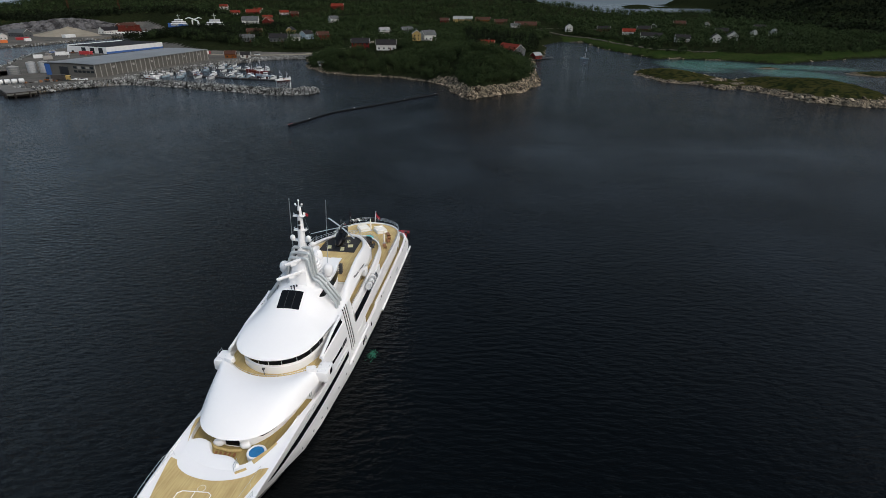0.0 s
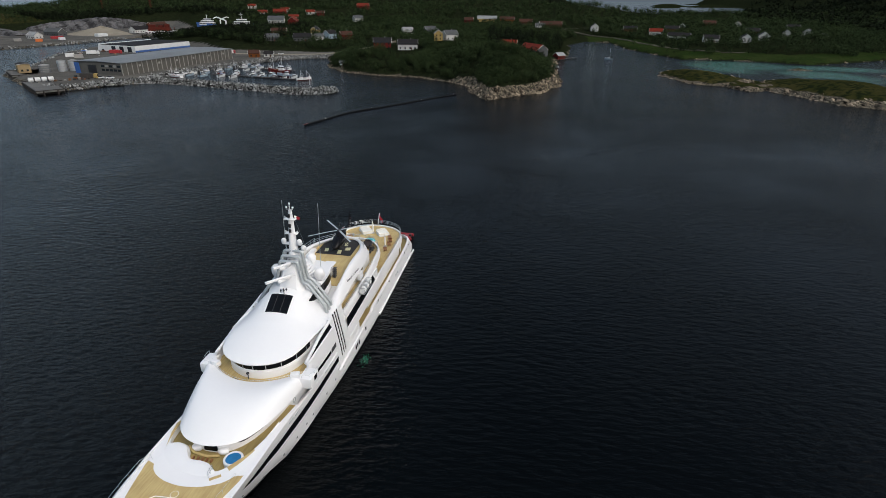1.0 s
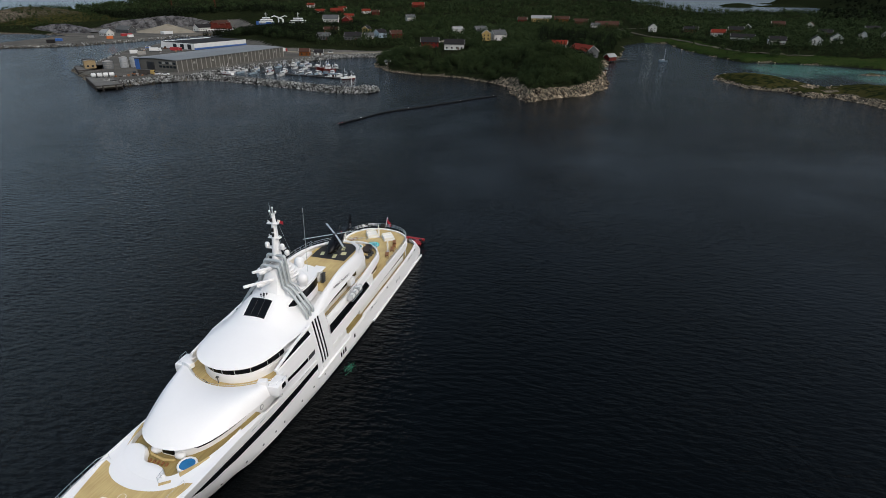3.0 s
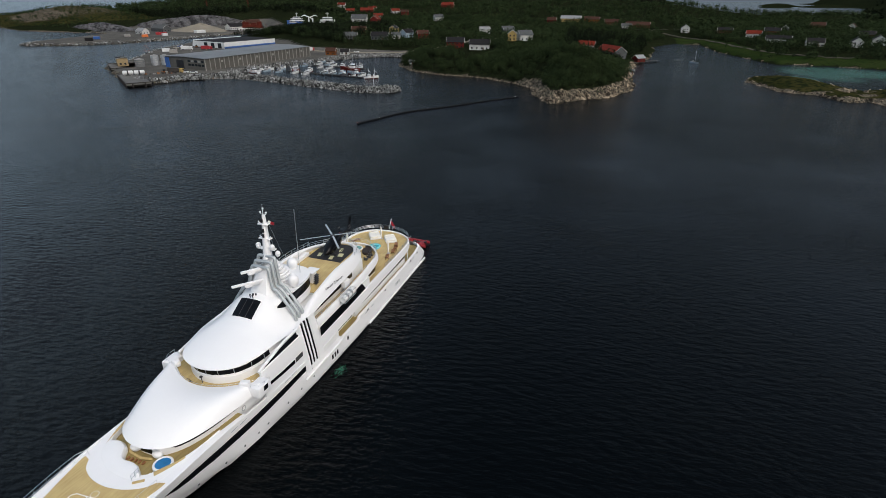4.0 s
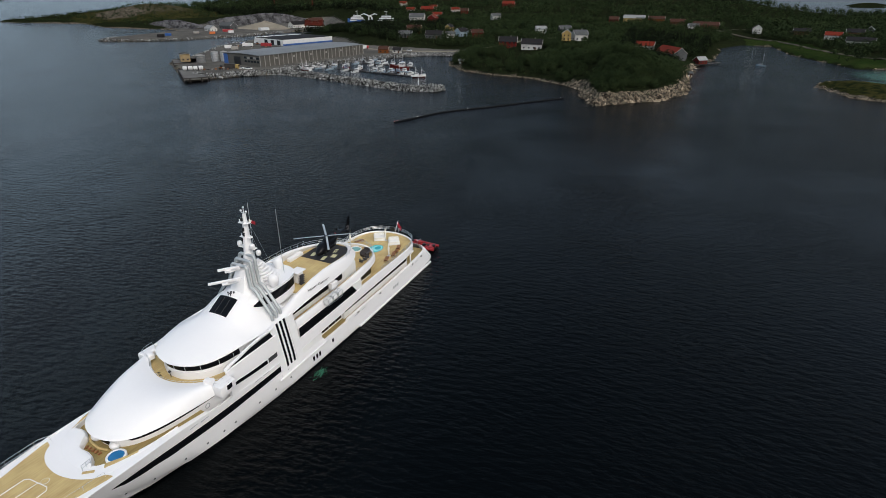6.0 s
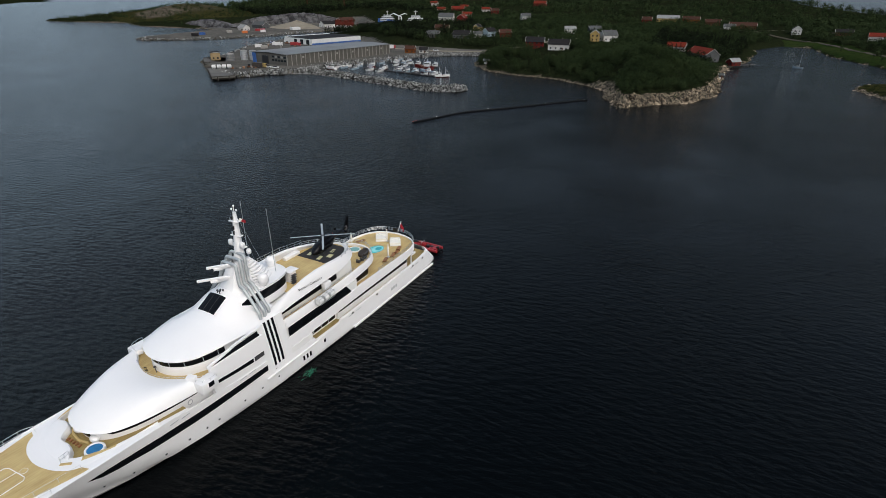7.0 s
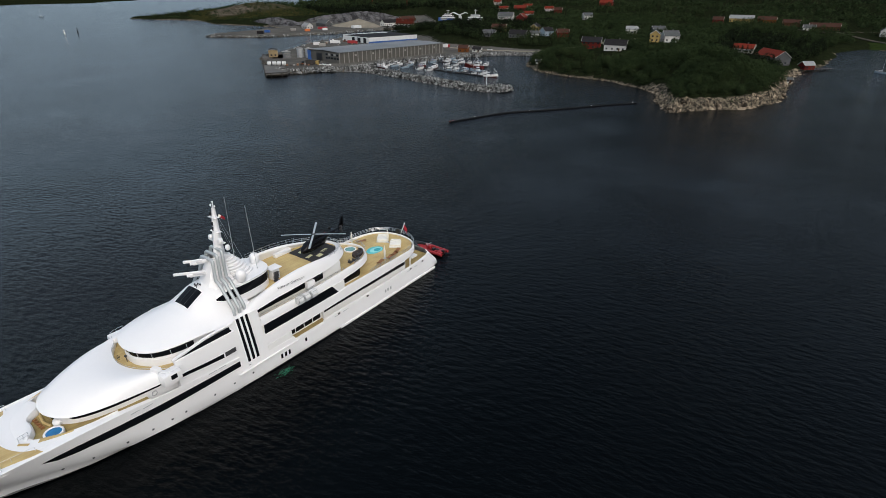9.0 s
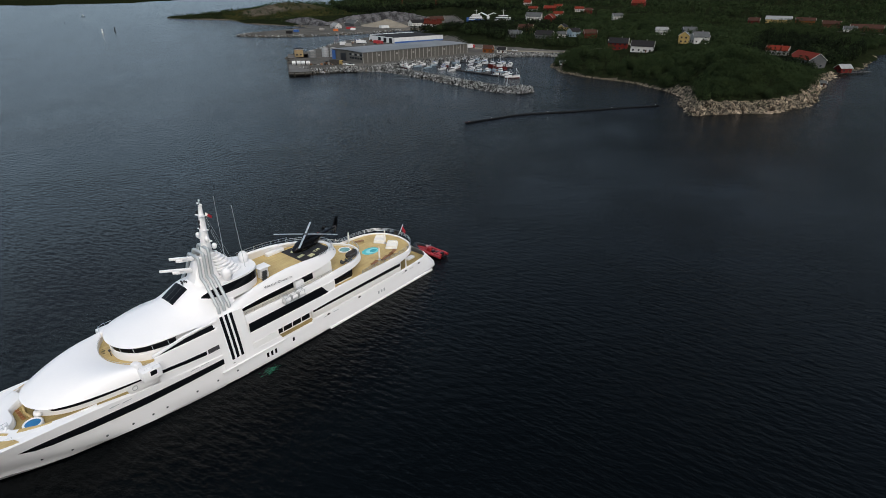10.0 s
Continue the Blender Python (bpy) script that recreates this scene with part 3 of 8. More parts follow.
relief("far_shore", steps((-4950, -1650, 70)), steps((180, 3300, 70)), lambda x, y: np.where((d := signed(FAR_WEST, x, y) + 30 * waves(x, y, 300, 33)) > 0, 2 * smooth(d, 0, 60) + 12 * smooth(d, 60, 500) * (1 + 0.5 * waves(x, y, 500, 34)), np.maximum(-4, d)),
       lambda x, y, z, s: {"heath": 0.3 + 0 * z}, "low wooded shore across the water", "shore")


# ---- the motor yacht, in its own axes: x forward, y to port, z up ----
YACHT = pose(-20.21, 53.05, 0, 0, 0, -97.0)
yacht = thing("motor_yacht", YACHT, "large white motor yacht with teak decks lying still on dark water", "yacht")

# hull: x, y at the waterline; x, y, z at the knuckle; x, y, z at the rail
STATIONS = [
    (-55.5, 5.3, -55.2, 5.45, 0.9, -53.3, 4.6, 3.25), (-54.9, 6.0, -54.6, 6.1, 0.9, -52.6, 5.7, 3.3), (-53.0, 6.45, -52.8, 6.5, 0.9, -51.2, 6.35, 3.35),
    (-49.0, 6.75, -49.0, 6.8, 0.9, -48.5, 6.65, 3.35), (-44.0, 6.85, -44.0, 6.9, 0.9, -44.0, 6.8, 3.3), (-36.0, 6.85, -36.0, 6.9, 0.9, -36.0, 6.8, 3.2),
    (-26.0, 6.8, -26.0, 6.85, 0.9, -26.0, 6.75, 3.15), (-24.2, 6.8, -24.2, 6.85, 0.9, -24.2, 6.75, 3.15), (-23.9, 6.8, -23.9, 6.85, 0.9, -23.9, 6.75, 2.75),
    (-18.4, 6.65, -18.4, 6.75, 0.9, -18.4, 6.7, 2.75), (-18.0, 6.65, -18.0, 6.75, 0.9, -18.0, 6.7, 3.45), (-13.4, 6.5, -13.4, 6.6, 0.8, -13.4, 6.6, 3.6),
    (-9.5, 6.25, -9.5, 6.4, 0.65, -9.5, 6.5, 3.6), (-9.0, 6.2, -9.0, 6.35, 0.6, -9.0, 6.5, 5.15), (-4.0, 5.75, -4.0, 6.05, 0.5, -4.0, 6.4, 5.45),
    (1.0, 5.05, 1.0, 5.65, 0.5, 1.0, 6.2, 5.75), (5.4, 4.2, 5.4, 5.2, 0.8, 5.4, 5.95, 6.15), (9.5, 3.25, 9.5, 4.6, 1.9, 9.5, 5.82, 6.4),
    (12.5, 2.1, 13.0, 4.15, 2.9, 13.0, 5.7, 6.55), (15.0, 0.9, 16.5, 3.5, 3.6, 17.0, 5.4, 6.65), (16.3, 0.35, 19.5, 2.7, 4.2, 20.5, 4.98, 6.8),
    (17.0, 0.12, 23.0, 1.5, 4.9, 25.0, 3.8, 7.1), (17.3, 0.02, 25.6, 0.25, 5.5, 28.3, 1.9, 7.4), (17.4, 0.0, 26.3, 0.0, 5.7, 30.2, 0.0, 7.6)]


def hull_row(s, sgn):
    xw, yw, xk, yk, zk, xd, yd, zd = s
    inn = max(yd - (0.42 if xd < -9 else 0.22), 0.0)
    return [(xw, 0, -2.2), (xw, sgn * yw * 0.8, -1.6), (xw, sgn * yw, 0.0), (xw * 0.6 + xk * 0.4, sgn * (yw * 0.5 + yk * 0.5), zk * 0.55), (xk, sgn * yk, zk),
            (xk * 0.66 + xd * 0.34, sgn * (yk * 0.6 + yd * 0.4), zk + (zd - zk) * 0.34), (xk * 0.33 + xd * 0.67, sgn * (yk * 0.27 + yd * 0.73), zk + (zd - zk) * 0.67),
            (xd, sgn * yd, zd), (xd, sgn * (yd - 0.05 if yd else 0), zd + 0.04), (xd - 0.02, sgn * inn, zd + 0.04), (xd - 0.02, sgn * inn, zd - 0.5)]


bm = bmesh.new()
for sgn in (1, -1):
    vs = grid_faces(bm, [hull_row(s, sgn) for s in STATIONS])
vp = [Vector(p) for p in hull_row(STATIONS[0], 1)]
grid_faces(bm, [[(p.x - 0.35 * (1 - (k / 5) ** 2), p.y * k / 5, p.z) for p in vp[1:9]] for k in range(-5, 6)])
bmesh.ops.remove_doubles(bm, verts=bm.verts, dist=0.004)
HULL_TREE = BVHTree.FromBMesh(bm)


def hull_at(x, z):
    """Half-breadth of the hull's skin at x and height z."""
    hits = [HULL_TREE.ray_cast(Vector((x + dx, 20.0, z + dx * 0.7)), Vector((0, -1, 0)))[0] for dx in (-0.013, 0.0, 0.017)]
    return max([h.y for h in hits if h] or [6.5])


hull = part("hull", bm, WHITE, yacht, "white painted steel hull with a flared bow")

bm = bmesh.new()          # dark boot top along the waterline
for sgn in (1, -1):
    grid_faces(bm, [[(s[0] + (s[2] - s[0]) * (k * 0.05), sgn * (s[1] + 0.012 + (s[3] - s[1]) * k * 0.1), k * 0.11) for k in range(3)] for s in STATIONS[1:-1]])
part("boot_stripe", bm, BLACK, yacht, "narrow dark stripe at the waterline")

# white decks and teak
rail = [(s[5], max(s[6] - 0.15, 0.0)) for s in STATIONS]


def deck_outline(x0, x1, inset, n=26):
    xs = [x0 + (x1 - x0) * i / n for i in range(n + 1)]
    pts = [(x, max(0.05, side(rail, x) - inset)) for x in xs]
    return both(pts[::-1])


nose = rounded([(9.0, 5.0), (11.7, 4.75), (13.4, 4.45), (14.6, 3.7), (15.4, 2.3), (15.75, 0.8), (15.8, 0.0)], 4)


def round_nose(x0, x1, inset, back):
    """Foredeck outline: along the rail, with a bay cut round the coaming."""
    cut = [(p.x - back, p.y) for p in nose if p.x > x0]
    xs = [x0 + (x1 - x0) * k / 22 for k in range(23)]
    port = [(x, max(0.05, side(rail, x) - inset(x))) for x in xs]
    return [(x, -y) for x, y in port] + port[::-1] + cut + [(x, -y) for x, y in cut[::-1][1:]]


def deck_z(x):
    """The foredeck rises towards the bow with the sheer."""
    return 6.46 + 0.05 * (x - 13.6)


def sloped(bm, lift):
    for v in bm.verts:
        v.co.z += deck_z(v.co.x) - lift


bm = bmesh.new()
slab(bm, round_nose(12.2, 29.6, lambda x: 0.05, 0.3), -0.3, 0.0)
sloped(bm, 0.0)
part("foredeck_base", bm, WHITE, yacht)
bm = bmesh.new()
slab(bm, round_nose(13.5, 28.0, lambda x: min(1.0, 0.4 + 0.14 * max(0, x - 14.2)), -0.02), 0.0, 0.035)
sloped(bm, 0.0)
part("foredeck_teak", bm, TEAK, yacht, "pale teak foredeck")
for sgn in (1, -1):
    bm = bmesh.new()
    grid_faces(bm, [[(x, sgn * (side(rail, x) + 0.02), 6.42 - 0.07 * max(0, 9 - x)), (x, sgn * a, 6.48 - 0.07 * max(0, 9 - x)), (x, sgn * a, 5.0)] for x, a in ((2.6, 5.72), (4.2, 5.5), (6.0, 5.25), (8.0, 5.1), (9.0, 4.98), (10.5, 4.85), (12.2, 4.65), (13.6, 4.3))])
    part("covering_board", bm, WHITE, yacht)
bm = bmesh.new()
slab(bm, deck_outline(-12.9, 9.5, 0.5), 4.45, 4.75)
part("side_deck", bm, WHITE2, yacht)
# darker teak: shade under the overhang is put into the colour
bm = bmesh.new()
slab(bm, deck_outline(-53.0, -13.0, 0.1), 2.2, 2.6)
part("main_deck", bm, TEAKSHADE, yacht, "brown teak main deck")

# foredeck well: coaming ring, teak floor
bm = bmesh.new()
well = rounded([(6.0, 5.28), (8.6, 4.95), (11.0, 4.2), (13.0, 2.95), (13.55, 2.3), (13.5, 1.9), (13.15, 1.5), (12.8, 1.0), (12.6, 0.0), (12.6, -1.2), (12.0, -1.8), (11.2, -2.3), (10.8, -3.2), (11.2, -4.1), (10.3, -4.75), (8.6, -5.0), (6.0, -5.2)], 3)
outer = [(p.x, p.y) for p in nose]
ring = outer + [(x, -y) for x, y in outer[::-1][1:]]
top = [bm.verts.new((x, y, 6.50 if abs(y) > 4.4 else 6.54)) for x, y in ring]
low = [bm.verts.new((x + 0.03, y * 1.005, 6.2)) for x, y in ring]
for i in range(len(ring) - 1):
    bm.faces.new((low[i], low[i + 1], top[i + 1], top[i]))
inner = [(p.x, p.y) for p in well]
ins = [bm.verts.new((x, y, 6.54)) for x, y in inner]
ind = [bm.verts.new((x - 0.02, y, 5.7)) for x, y in inner]
for i in range(len(inner) - 1):
    bm.faces.new((ins[i], ins[i + 1], ind[i + 1], ind[i]))
n1, n2 = len(top), len(ins)
i = j = 0
while i < n1 - 1 or j < n2 - 1:
    if j == n2 - 1 or (i < n1 - 1 and (i + 1) / n1 <= (j + 1) / n2):
        bm.faces.new((top[i], top[i + 1], ins[j]))
        i += 1
    else:
        bm.faces.new((top[i], ins[j + 1], ins[j]))
        j += 1
part("coaming", bm, WHITE, yacht, "broad white coaming round the foredeck well")
bm = bmesh.new()
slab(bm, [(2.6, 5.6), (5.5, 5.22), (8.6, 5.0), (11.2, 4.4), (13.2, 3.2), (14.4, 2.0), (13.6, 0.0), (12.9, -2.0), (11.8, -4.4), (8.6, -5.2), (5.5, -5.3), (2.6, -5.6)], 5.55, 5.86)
part("well_teak", bm, TEAKSHADE, yacht, "teak floor of the sunken seating area")
for ledge in ([(10.2, 4.5), (11.0, 4.22), (12.9, 3.06), (13.3, 3.5), (11.8, 4.2), (10.4, 4.7)], [(11.5, -4.52), (10.3, -4.8), (8.6, -5.05), (7.4, -5.15), (8.3, -5.45), (9.6, -5.2)]):
    bm = bmesh.new()
    slab(bm, ledge, 6.2, 6.56)
    part("teak_ledge", bm, TEAK, yacht)
bm = bmesh.new()          # rounded cover over the seats in the well
rows = []
seat = [(p.x, p.y) for p in rounded([(13.5, 2.05), (13.1, 1.5), (12.75, 1.0), (12.55, 0.0), (12.5, -1.1), (11.8, -1.75), (11.1, -2.2), (10.75, -3.2), (11.05, -4.1)], 4)]
back = [(p.x, p.y) for p in rounded([(13.9, 2.3), (14.3, 1.7), (14.4, 0.9), (14.35, 0.0), (14.1, -1.4), (13.6, -2.6), (12.9, -3.6), (12.2, -4.25), (11.6, -4.55)], 4)]
for (x, y), (u, v) in zip(seat, back):
    rows.append([(x, y, 5.9), (x + 0.02, y, 6.45), (x * 0.9 + u * 0.1, y * 0.9 + v * 0.1, 6.68), (x * 0.55 + u * 0.45, y * 0.55 + v * 0.45, 6.8), (u, v, 6.55)])
vs = grid_faces(bm, rows)
bm.faces.new(vs[0])
part("seat_cover", bm, WHITE, yacht, "rounded white cover over the curved sofa")

# front deckhouse under the lower roof
house1 = [(p.x, p.y) for p in rounded([(-9.2, 5.7), (-4.0, 5.5), (1.7, 5.0), (6.0, 4.25), (8.6, 3.3), (10.2, 2.0), (10.7, 0.8), (10.75, 0.0)], 4)]
bm = bmesh.new()
slab(bm, both(house1), 4.6, 7.36)
part("front_deckhouse", bm, WHITE, yacht)
bm = bmesh.new()
strip = [(x, y) for x, y in house1 if x < 10.45]
for sgn in (1, -1):
    rows = []
    for x, y in strip:
        w = min(1.0, max(0.05, (10.6 - x) / 1.1))
        rows.append([(x + 0.03, sgn * (y + 0.03), 7.3 - 0.84 * w), (x + 0.03, sgn * (y + 0.03), 7.32), (x, sgn * (y - 0.05), 7.32), (x, sgn * (y - 0.05), 7.3 - 0.84 * w)])
    grid_faces(bm, rows, closed=True)
part("window_band", bm, GLASS, yacht, "long black window band under the roof")
# dark panel added to paint the overhang's shade between the pods
bm = bmesh.new()
box(bm, (10.76, 0, 6.62), (0.08, 1.5, 1.15), bevel=0.02)
part("front_shade_panel", bm, GLASS, yacht, "dark glass panel holding the shade under the roof's front edge")

def to_starboard(bm, wide, shift):
    """Broadens a roof and sets it off the keel line."""
    for v in bm.verts:
        v.co.y = v.co.y * wide + shift


# lower roof: skin from its edge up to the bulwark of the bridge terrace
edge = [Vector(p) for p in rounded([(-1.8, 6.35, 0), (0.7, 6.1, 0), (3.1, 5.75, 0), (6.6, 5.0, 0), (8.6, 4.3, 0), (9.9, 3.55, 0), (10.8, 2.5, 0), (11.35, 1.2, 0), (11.5, 0, 0)], 4)]
terr = [Vector(p) for p in rounded([(-1.6, 6.3, 0), (-0.2, 6.0, 0), (0.4, 5.4, 0), (0.8, 4.8, 0), (1.3, 4.1, 0), (1.9, 3.2, 0), (2.35, 2.2, 0), (2.65, 1.1, 0), (2.75, 0, 0)], 4)]
bm = bmesh.new()
for sgn in (1, -1):
    rows = []
    for a, b in zip(edge, terr):
        row = [Vector((a.x - 0.15, (a.y - 0.15) * sgn, 7.24))]
        for k in range(15):
            t = k / 14
            q = a.lerp(b, t)
            hump = 7.4 + 1.2 * (1 - (1 - t) ** 1.9) + 0.72 * math.sin(t * 3.14) * (abs(a.y - b.y) + abs(a.x - b.x)) / 9
            row.append(Vector((q.x, q.y * sgn, hump)))
        rows.append(row)
    grid_faces(bm, rows)
bmesh.ops.remove_doubles(bm, verts=bm.verts, dist=0.003)
to_starboard(bm, 1.03, -0.16)
part("lower_roof", bm, WHITE, yacht, "smooth white domed roof over the front deckhouse")

# bridge terrace
bm = bmesh.new()
tl = [(p.x, p.y) for p in terr]
slab(bm, both([(-4.0, 5.85)] + [(x, min(y, 5.95)) for x, y in tl]), 7.75, 8.0)
part("terrace_teak", bm, TEAK, yacht, "crescent of teak deck before the bridge")
bm = bmesh.new()
band(bm, [(x, y) for x, y in both(tl)], lambda x: 7.9, lambda x: 8.62, 0.1, cap=0.02)
part("terrace_bulwark", bm, WHITE, yacht)
for sgn in (1, -1):
    bm = bmesh.new()
    dx, dy = (0.0, 0.0) if sgn > 0 else (-0.5, 0.0)
    box(bm, (0.1 + dx, sgn * 6.4 + dy, 7.95), (2.3, 1.6, 1.45), bevel=0.28)
    box(bm, (0.95 + dx, sgn * 5.15 + dy, 8.8), (0.75, 1.1, 0.75), bevel=0.16, rz=sgn * 18)
    wing = part("bridge_wing", bm, WHITE, yacht, "white bridge wing with control stand")
    bm = bmesh.new()
    box(bm, (0.0, sgn * 7.21, 8.2), (0.75, 0.06, 0.6), bevel=0.02)
    part("wing_window", bm, GLASS, wing)

# wheelhouse
wh = [(p.x, p.y) for p in rounded([(-9.5, 5.3), (-5.0, 5.0), (-3.0, 4.75), (-1.6, 4.35), (-0.1, 3.5), (0.8, 2.3), (1.3, 1.1), (1.4, 0.0)], 4)]
bm = bmesh.new()
slab(bm, both(wh), 7.9, 8.95)
slab(bm, both([(x - 0.06, y * 0.985) for x, y in wh]), 8.95, 9.19)
slab(bm, both([(x - 0.2, y * 0.94) for x, y in wh]), 8.9, 10.1)
wheel = part("wheelhouse", bm, WHITE, yacht)
bm = bmesh.new()
rows = []
for x, y in both([q for q in wh if q[0] > -4.6]):
    rows.append([(x - 0.06, y * 0.977, 9.2), (x + 0.03, y * 0.985, 9.88), (x - 0.2, y * 0.94, 9.88), (x - 0.25, y * 0.93, 9.2)])
vs = grid_faces(bm, rows, closed=True)
part("bridge_glass", bm, GLASS, wheel, "curved black bridge windows")
whg = both([q for q in wh if q[0] > -4.6])
for i in range(2, len(whg) - 1, 5):
    x, y = whg[i]
    bm = bmesh.new()
    rod(bm, (x - 0.03, y * 0.984, 9.2), (x + 0.06, y * 0.992, 9.9), 0.04, seg=6)
    part("mullion", bm, SILVER, wheel)

# upper roof
ROOF = [(1.75, 0.0), (1.65, 1.0), (1.35, 2.0), (0.85, 2.95), (0.1, 3.75), (-0.9, 4.35), (-2.5, 4.82), (-5.0, 5.25), (-9.0, 5.6), (-13.0, 5.6), (-17.0, 5.4), (-20.0, 5.3)]
ROOF_Z = table_fn((1.75, 10.12), (0.5, 10.6), (-1.0, 10.98), (-3.0, 11.42), (-5.0, 11.88), (-6.3, 12.28), (-7.2, 12.85), (-8.4, 13.55), (-9.2, 13.9), (-10.0, 14.05), (-11.2, 13.9), (-12.4, 13.2), (-13.4, 11.8), (-15.0, 11.3), (-17.0, 11.1), (-18.0, 10.9))
ROOF_E = table_fn((1.75, 10.12), (-5.0, 10.3), (-9.0, 10.05), (-12.3, 10.3), (-14.7, 10.7), (-17.0, 11.2), (-20.0, 11.3))


def roof_z(x, y):
    w = max(0.05, side(ROOF, x))
    u = min(1.0, abs(y) / w)
    e = ROOF_E(x)
    k = min(1.0, max(0.0, (-4.0 - x) / 4.5))
    return e + (ROOF_Z(x) - e) * max(0.0, 1 - u ** (2 + k)) ** (0.85 + 1.55 * k + 0.8 * min(1.0, max(0.0, (-8.8 - x) / 1.5)))


bm = bmesh.new()
xs = [1.75 - 0.02 * i * i for i in range(8)] + [0.6 - 0.35 * i for i in range(41)]
rows = []
for x in xs:
    w = side(ROOF, x)
    rows.append([(x, w * math.sin(1.5708 * k / 14), roof_z(x, w * math.sin(1.5708 * k / 14))) for k in range(-14, 15)])
grid_faces(bm, rows)
lip = [(x, side(ROOF, x)) for x in xs if x > -5.2]
for sgn in (1, -1):
    grid_faces(bm, [[(x, sgn * y, ROOF_E(x)), (x - 0.06, sgn * (y - 0.03), ROOF_E(x) - 0.12), (x - 0.5, sgn * max(0, y - 0.4), ROOF_E(x) - 0.16)] for x, y in lip])
bmesh.ops.remove_doubles(bm, verts=bm.verts, dist=0.004)
to_starboard(bm, 1.045, -0.25)
part("upper_roof", bm, WHITE, yacht, "smooth white domed roof over the bridge")
bm = bmesh.new()
grid_faces(bm, [[(x, y, roof_z(x, (y + 0.25) / 1.045) + 0.045) for y in np.linspace(-1.75, 1.2, 13)] for x in np.linspace(-6.3, -8.6, 13)])
skylight = part("skylight", bm, GLASS, yacht, "square black skylight in the roof")
for k in (1, 2):
    bm = bmesh.new()
    y = -1.75 + 2.95 * k / 3
    tube(bm, [(x, y, roof_z(x, (y + 0.25) / 1.045) + 0.05) for x in np.linspace(-6.25, -8.55, 9)], 0.022, seg=5)
    part("glazing_bar", bm, DARKG, skylight)

# sides abreast of the bridge
for sgn in (1, -1):
    bm = bmesh.new()
    fl = [(-0.9, 6.28), (-4.0, 6.32), (-9.2, 6.38)]
    rows = []
    for x, y in [(p.x, p.y) for p in rounded(fl, 4)]:
        rows.append([(x, sgn * (y - 0.02), 5.0), (x, sgn * (y + 0.02), 6.2), (x, sgn * y, 7.4), (x, sgn * (y - 0.25), 9.12), (x, sgn * (y - 0.5), 9.18), (x, sgn * (y - 0.5), 5.0)])
    vs = grid_faces(bm, rows, closed=True)
    bm.faces.new(vs[0])
    bm.faces.new(vs[-1][::-1])
    part("side_wall", bm, WHITE, yacht)
    bm = bmesh.new()
    grid_faces(bm, [[(x, sgn * (6.335 + (x + 1) * -0.008), a), (x, sgn * (6.335 + (x + 1) * -0.008), b)] for x, a, b in ((-0.6, 6.9, 7.34), (-2.0, 6.78, 7.25), (-4.5, 6.5, 7.02), (-7.0, 6.3, 6.9))])
    part("side_window", bm, GLASS, yacht, "narrow black window strip")
    bm = bmesh.new()
    box(bm, (-8.0, sgn * 6.36, 6.62), (1.6, 0.1, 0.66), bevel=0.02)
    part("side_recess", bm, DARKG, yacht)
    bm = bmesh.new()
    grid_faces(bm, [[(-0.9, sgn * 5.85, 9.2), (-0.9, sgn * 5.8, 9.3)], [(-4.4, sgn * 5.9, 9.18), (-4.4, sgn * 5.75, 9.72)], [(-8.9, sgn * 5.95, 9.15), (-8.9, sgn * 5.78, 9.85)]])
    part("side_window", bm, GLASS, yacht, "dark wedge-shaped side window")
    bm = bmesh.new()
    tube(bm, [(-0.8, sgn * 5.75, 9.28), (-3.0, sgn * 5.72, 9.6), (-5.0, sgn * 5.7, 9.93), (-7.0, sgn * 5.7, 10.08), (-9.3, sgn * 5.72, 10.1)], 0.2, seg=8)
    part("roof_strut", bm, WHITE, yacht, "white beam sweeping from wing to roof")
    # hull-side window swoosh
    bm = bmesh.new()
    lo = table_fn((14.0, 5.05), (12.6, 4.35), (11.0, 4.1), (8.0, 3.85), (5.0, 3.7), (2.0, 3.6), (-1.0, 3.6), (-4.5, 3.66), (-9.0, 3.72))
    hi = table_fn((14.0, 5.08), (12.6, 5.15), (11.0, 5.1), (8.0, 4.95), (5.0, 4.8), (2.0, 4.7), (-1.0, 4.66), (-4.5, 4.62), (-9.0, 4.58))
    rows = []
    for x in np.linspace(14.0, -9.0, 116):
        rows.append([(x, sgn * (hull_at(x, z) + 0.045), z) for z in np.linspace(lo(x), hi(x), 12)])
    grid_faces(bm, rows)
    part("hull_window", bm, GLASS, yacht, "long black window band tapering to the bow")
    # stripe panel amidships
    for x0, x1 in ((-9.0, -10.15), (-10.62, -10.86), (-11.32, -11.56), (-12.02, -13.5)):
        bm = bmesh.new()
        rows = []
        for z, y in ((2.7, 6.62), (3.3, 6.62), (5.0, 6.5), (8.0, 6.1), (10.3, 5.75)):
            k = (z - 3.0) / 7.0 * 0.28
            rows.append([(x0 + k, sgn * y, z), (x1 + k, sgn * y, z), (x1 + k, sgn * (y - 0.35), z), (x0 + k, sgn * (y - 0.35), z)])
        vs = grid_faces(bm, rows, closed=True)
        bm.faces.new(vs[-1])
        part("side_panel", bm, WHITE, yacht)
    bm = bmesh.new()
    grid_faces(bm, [[(-10.0 + (z - 3) / 7 * 0.28, sgn * (y - 0.1), z), (-12.2 + (z - 3) / 7 * 0.28, sgn * (y - 0.1), z)] for z, y in ((3.05, 6.62), (5.0, 6.5), (8.0, 6.1), (10.3, 5.75))])
    part("stripe_glass", bm, GLASS, yacht, "three dark stripes between white ribs")
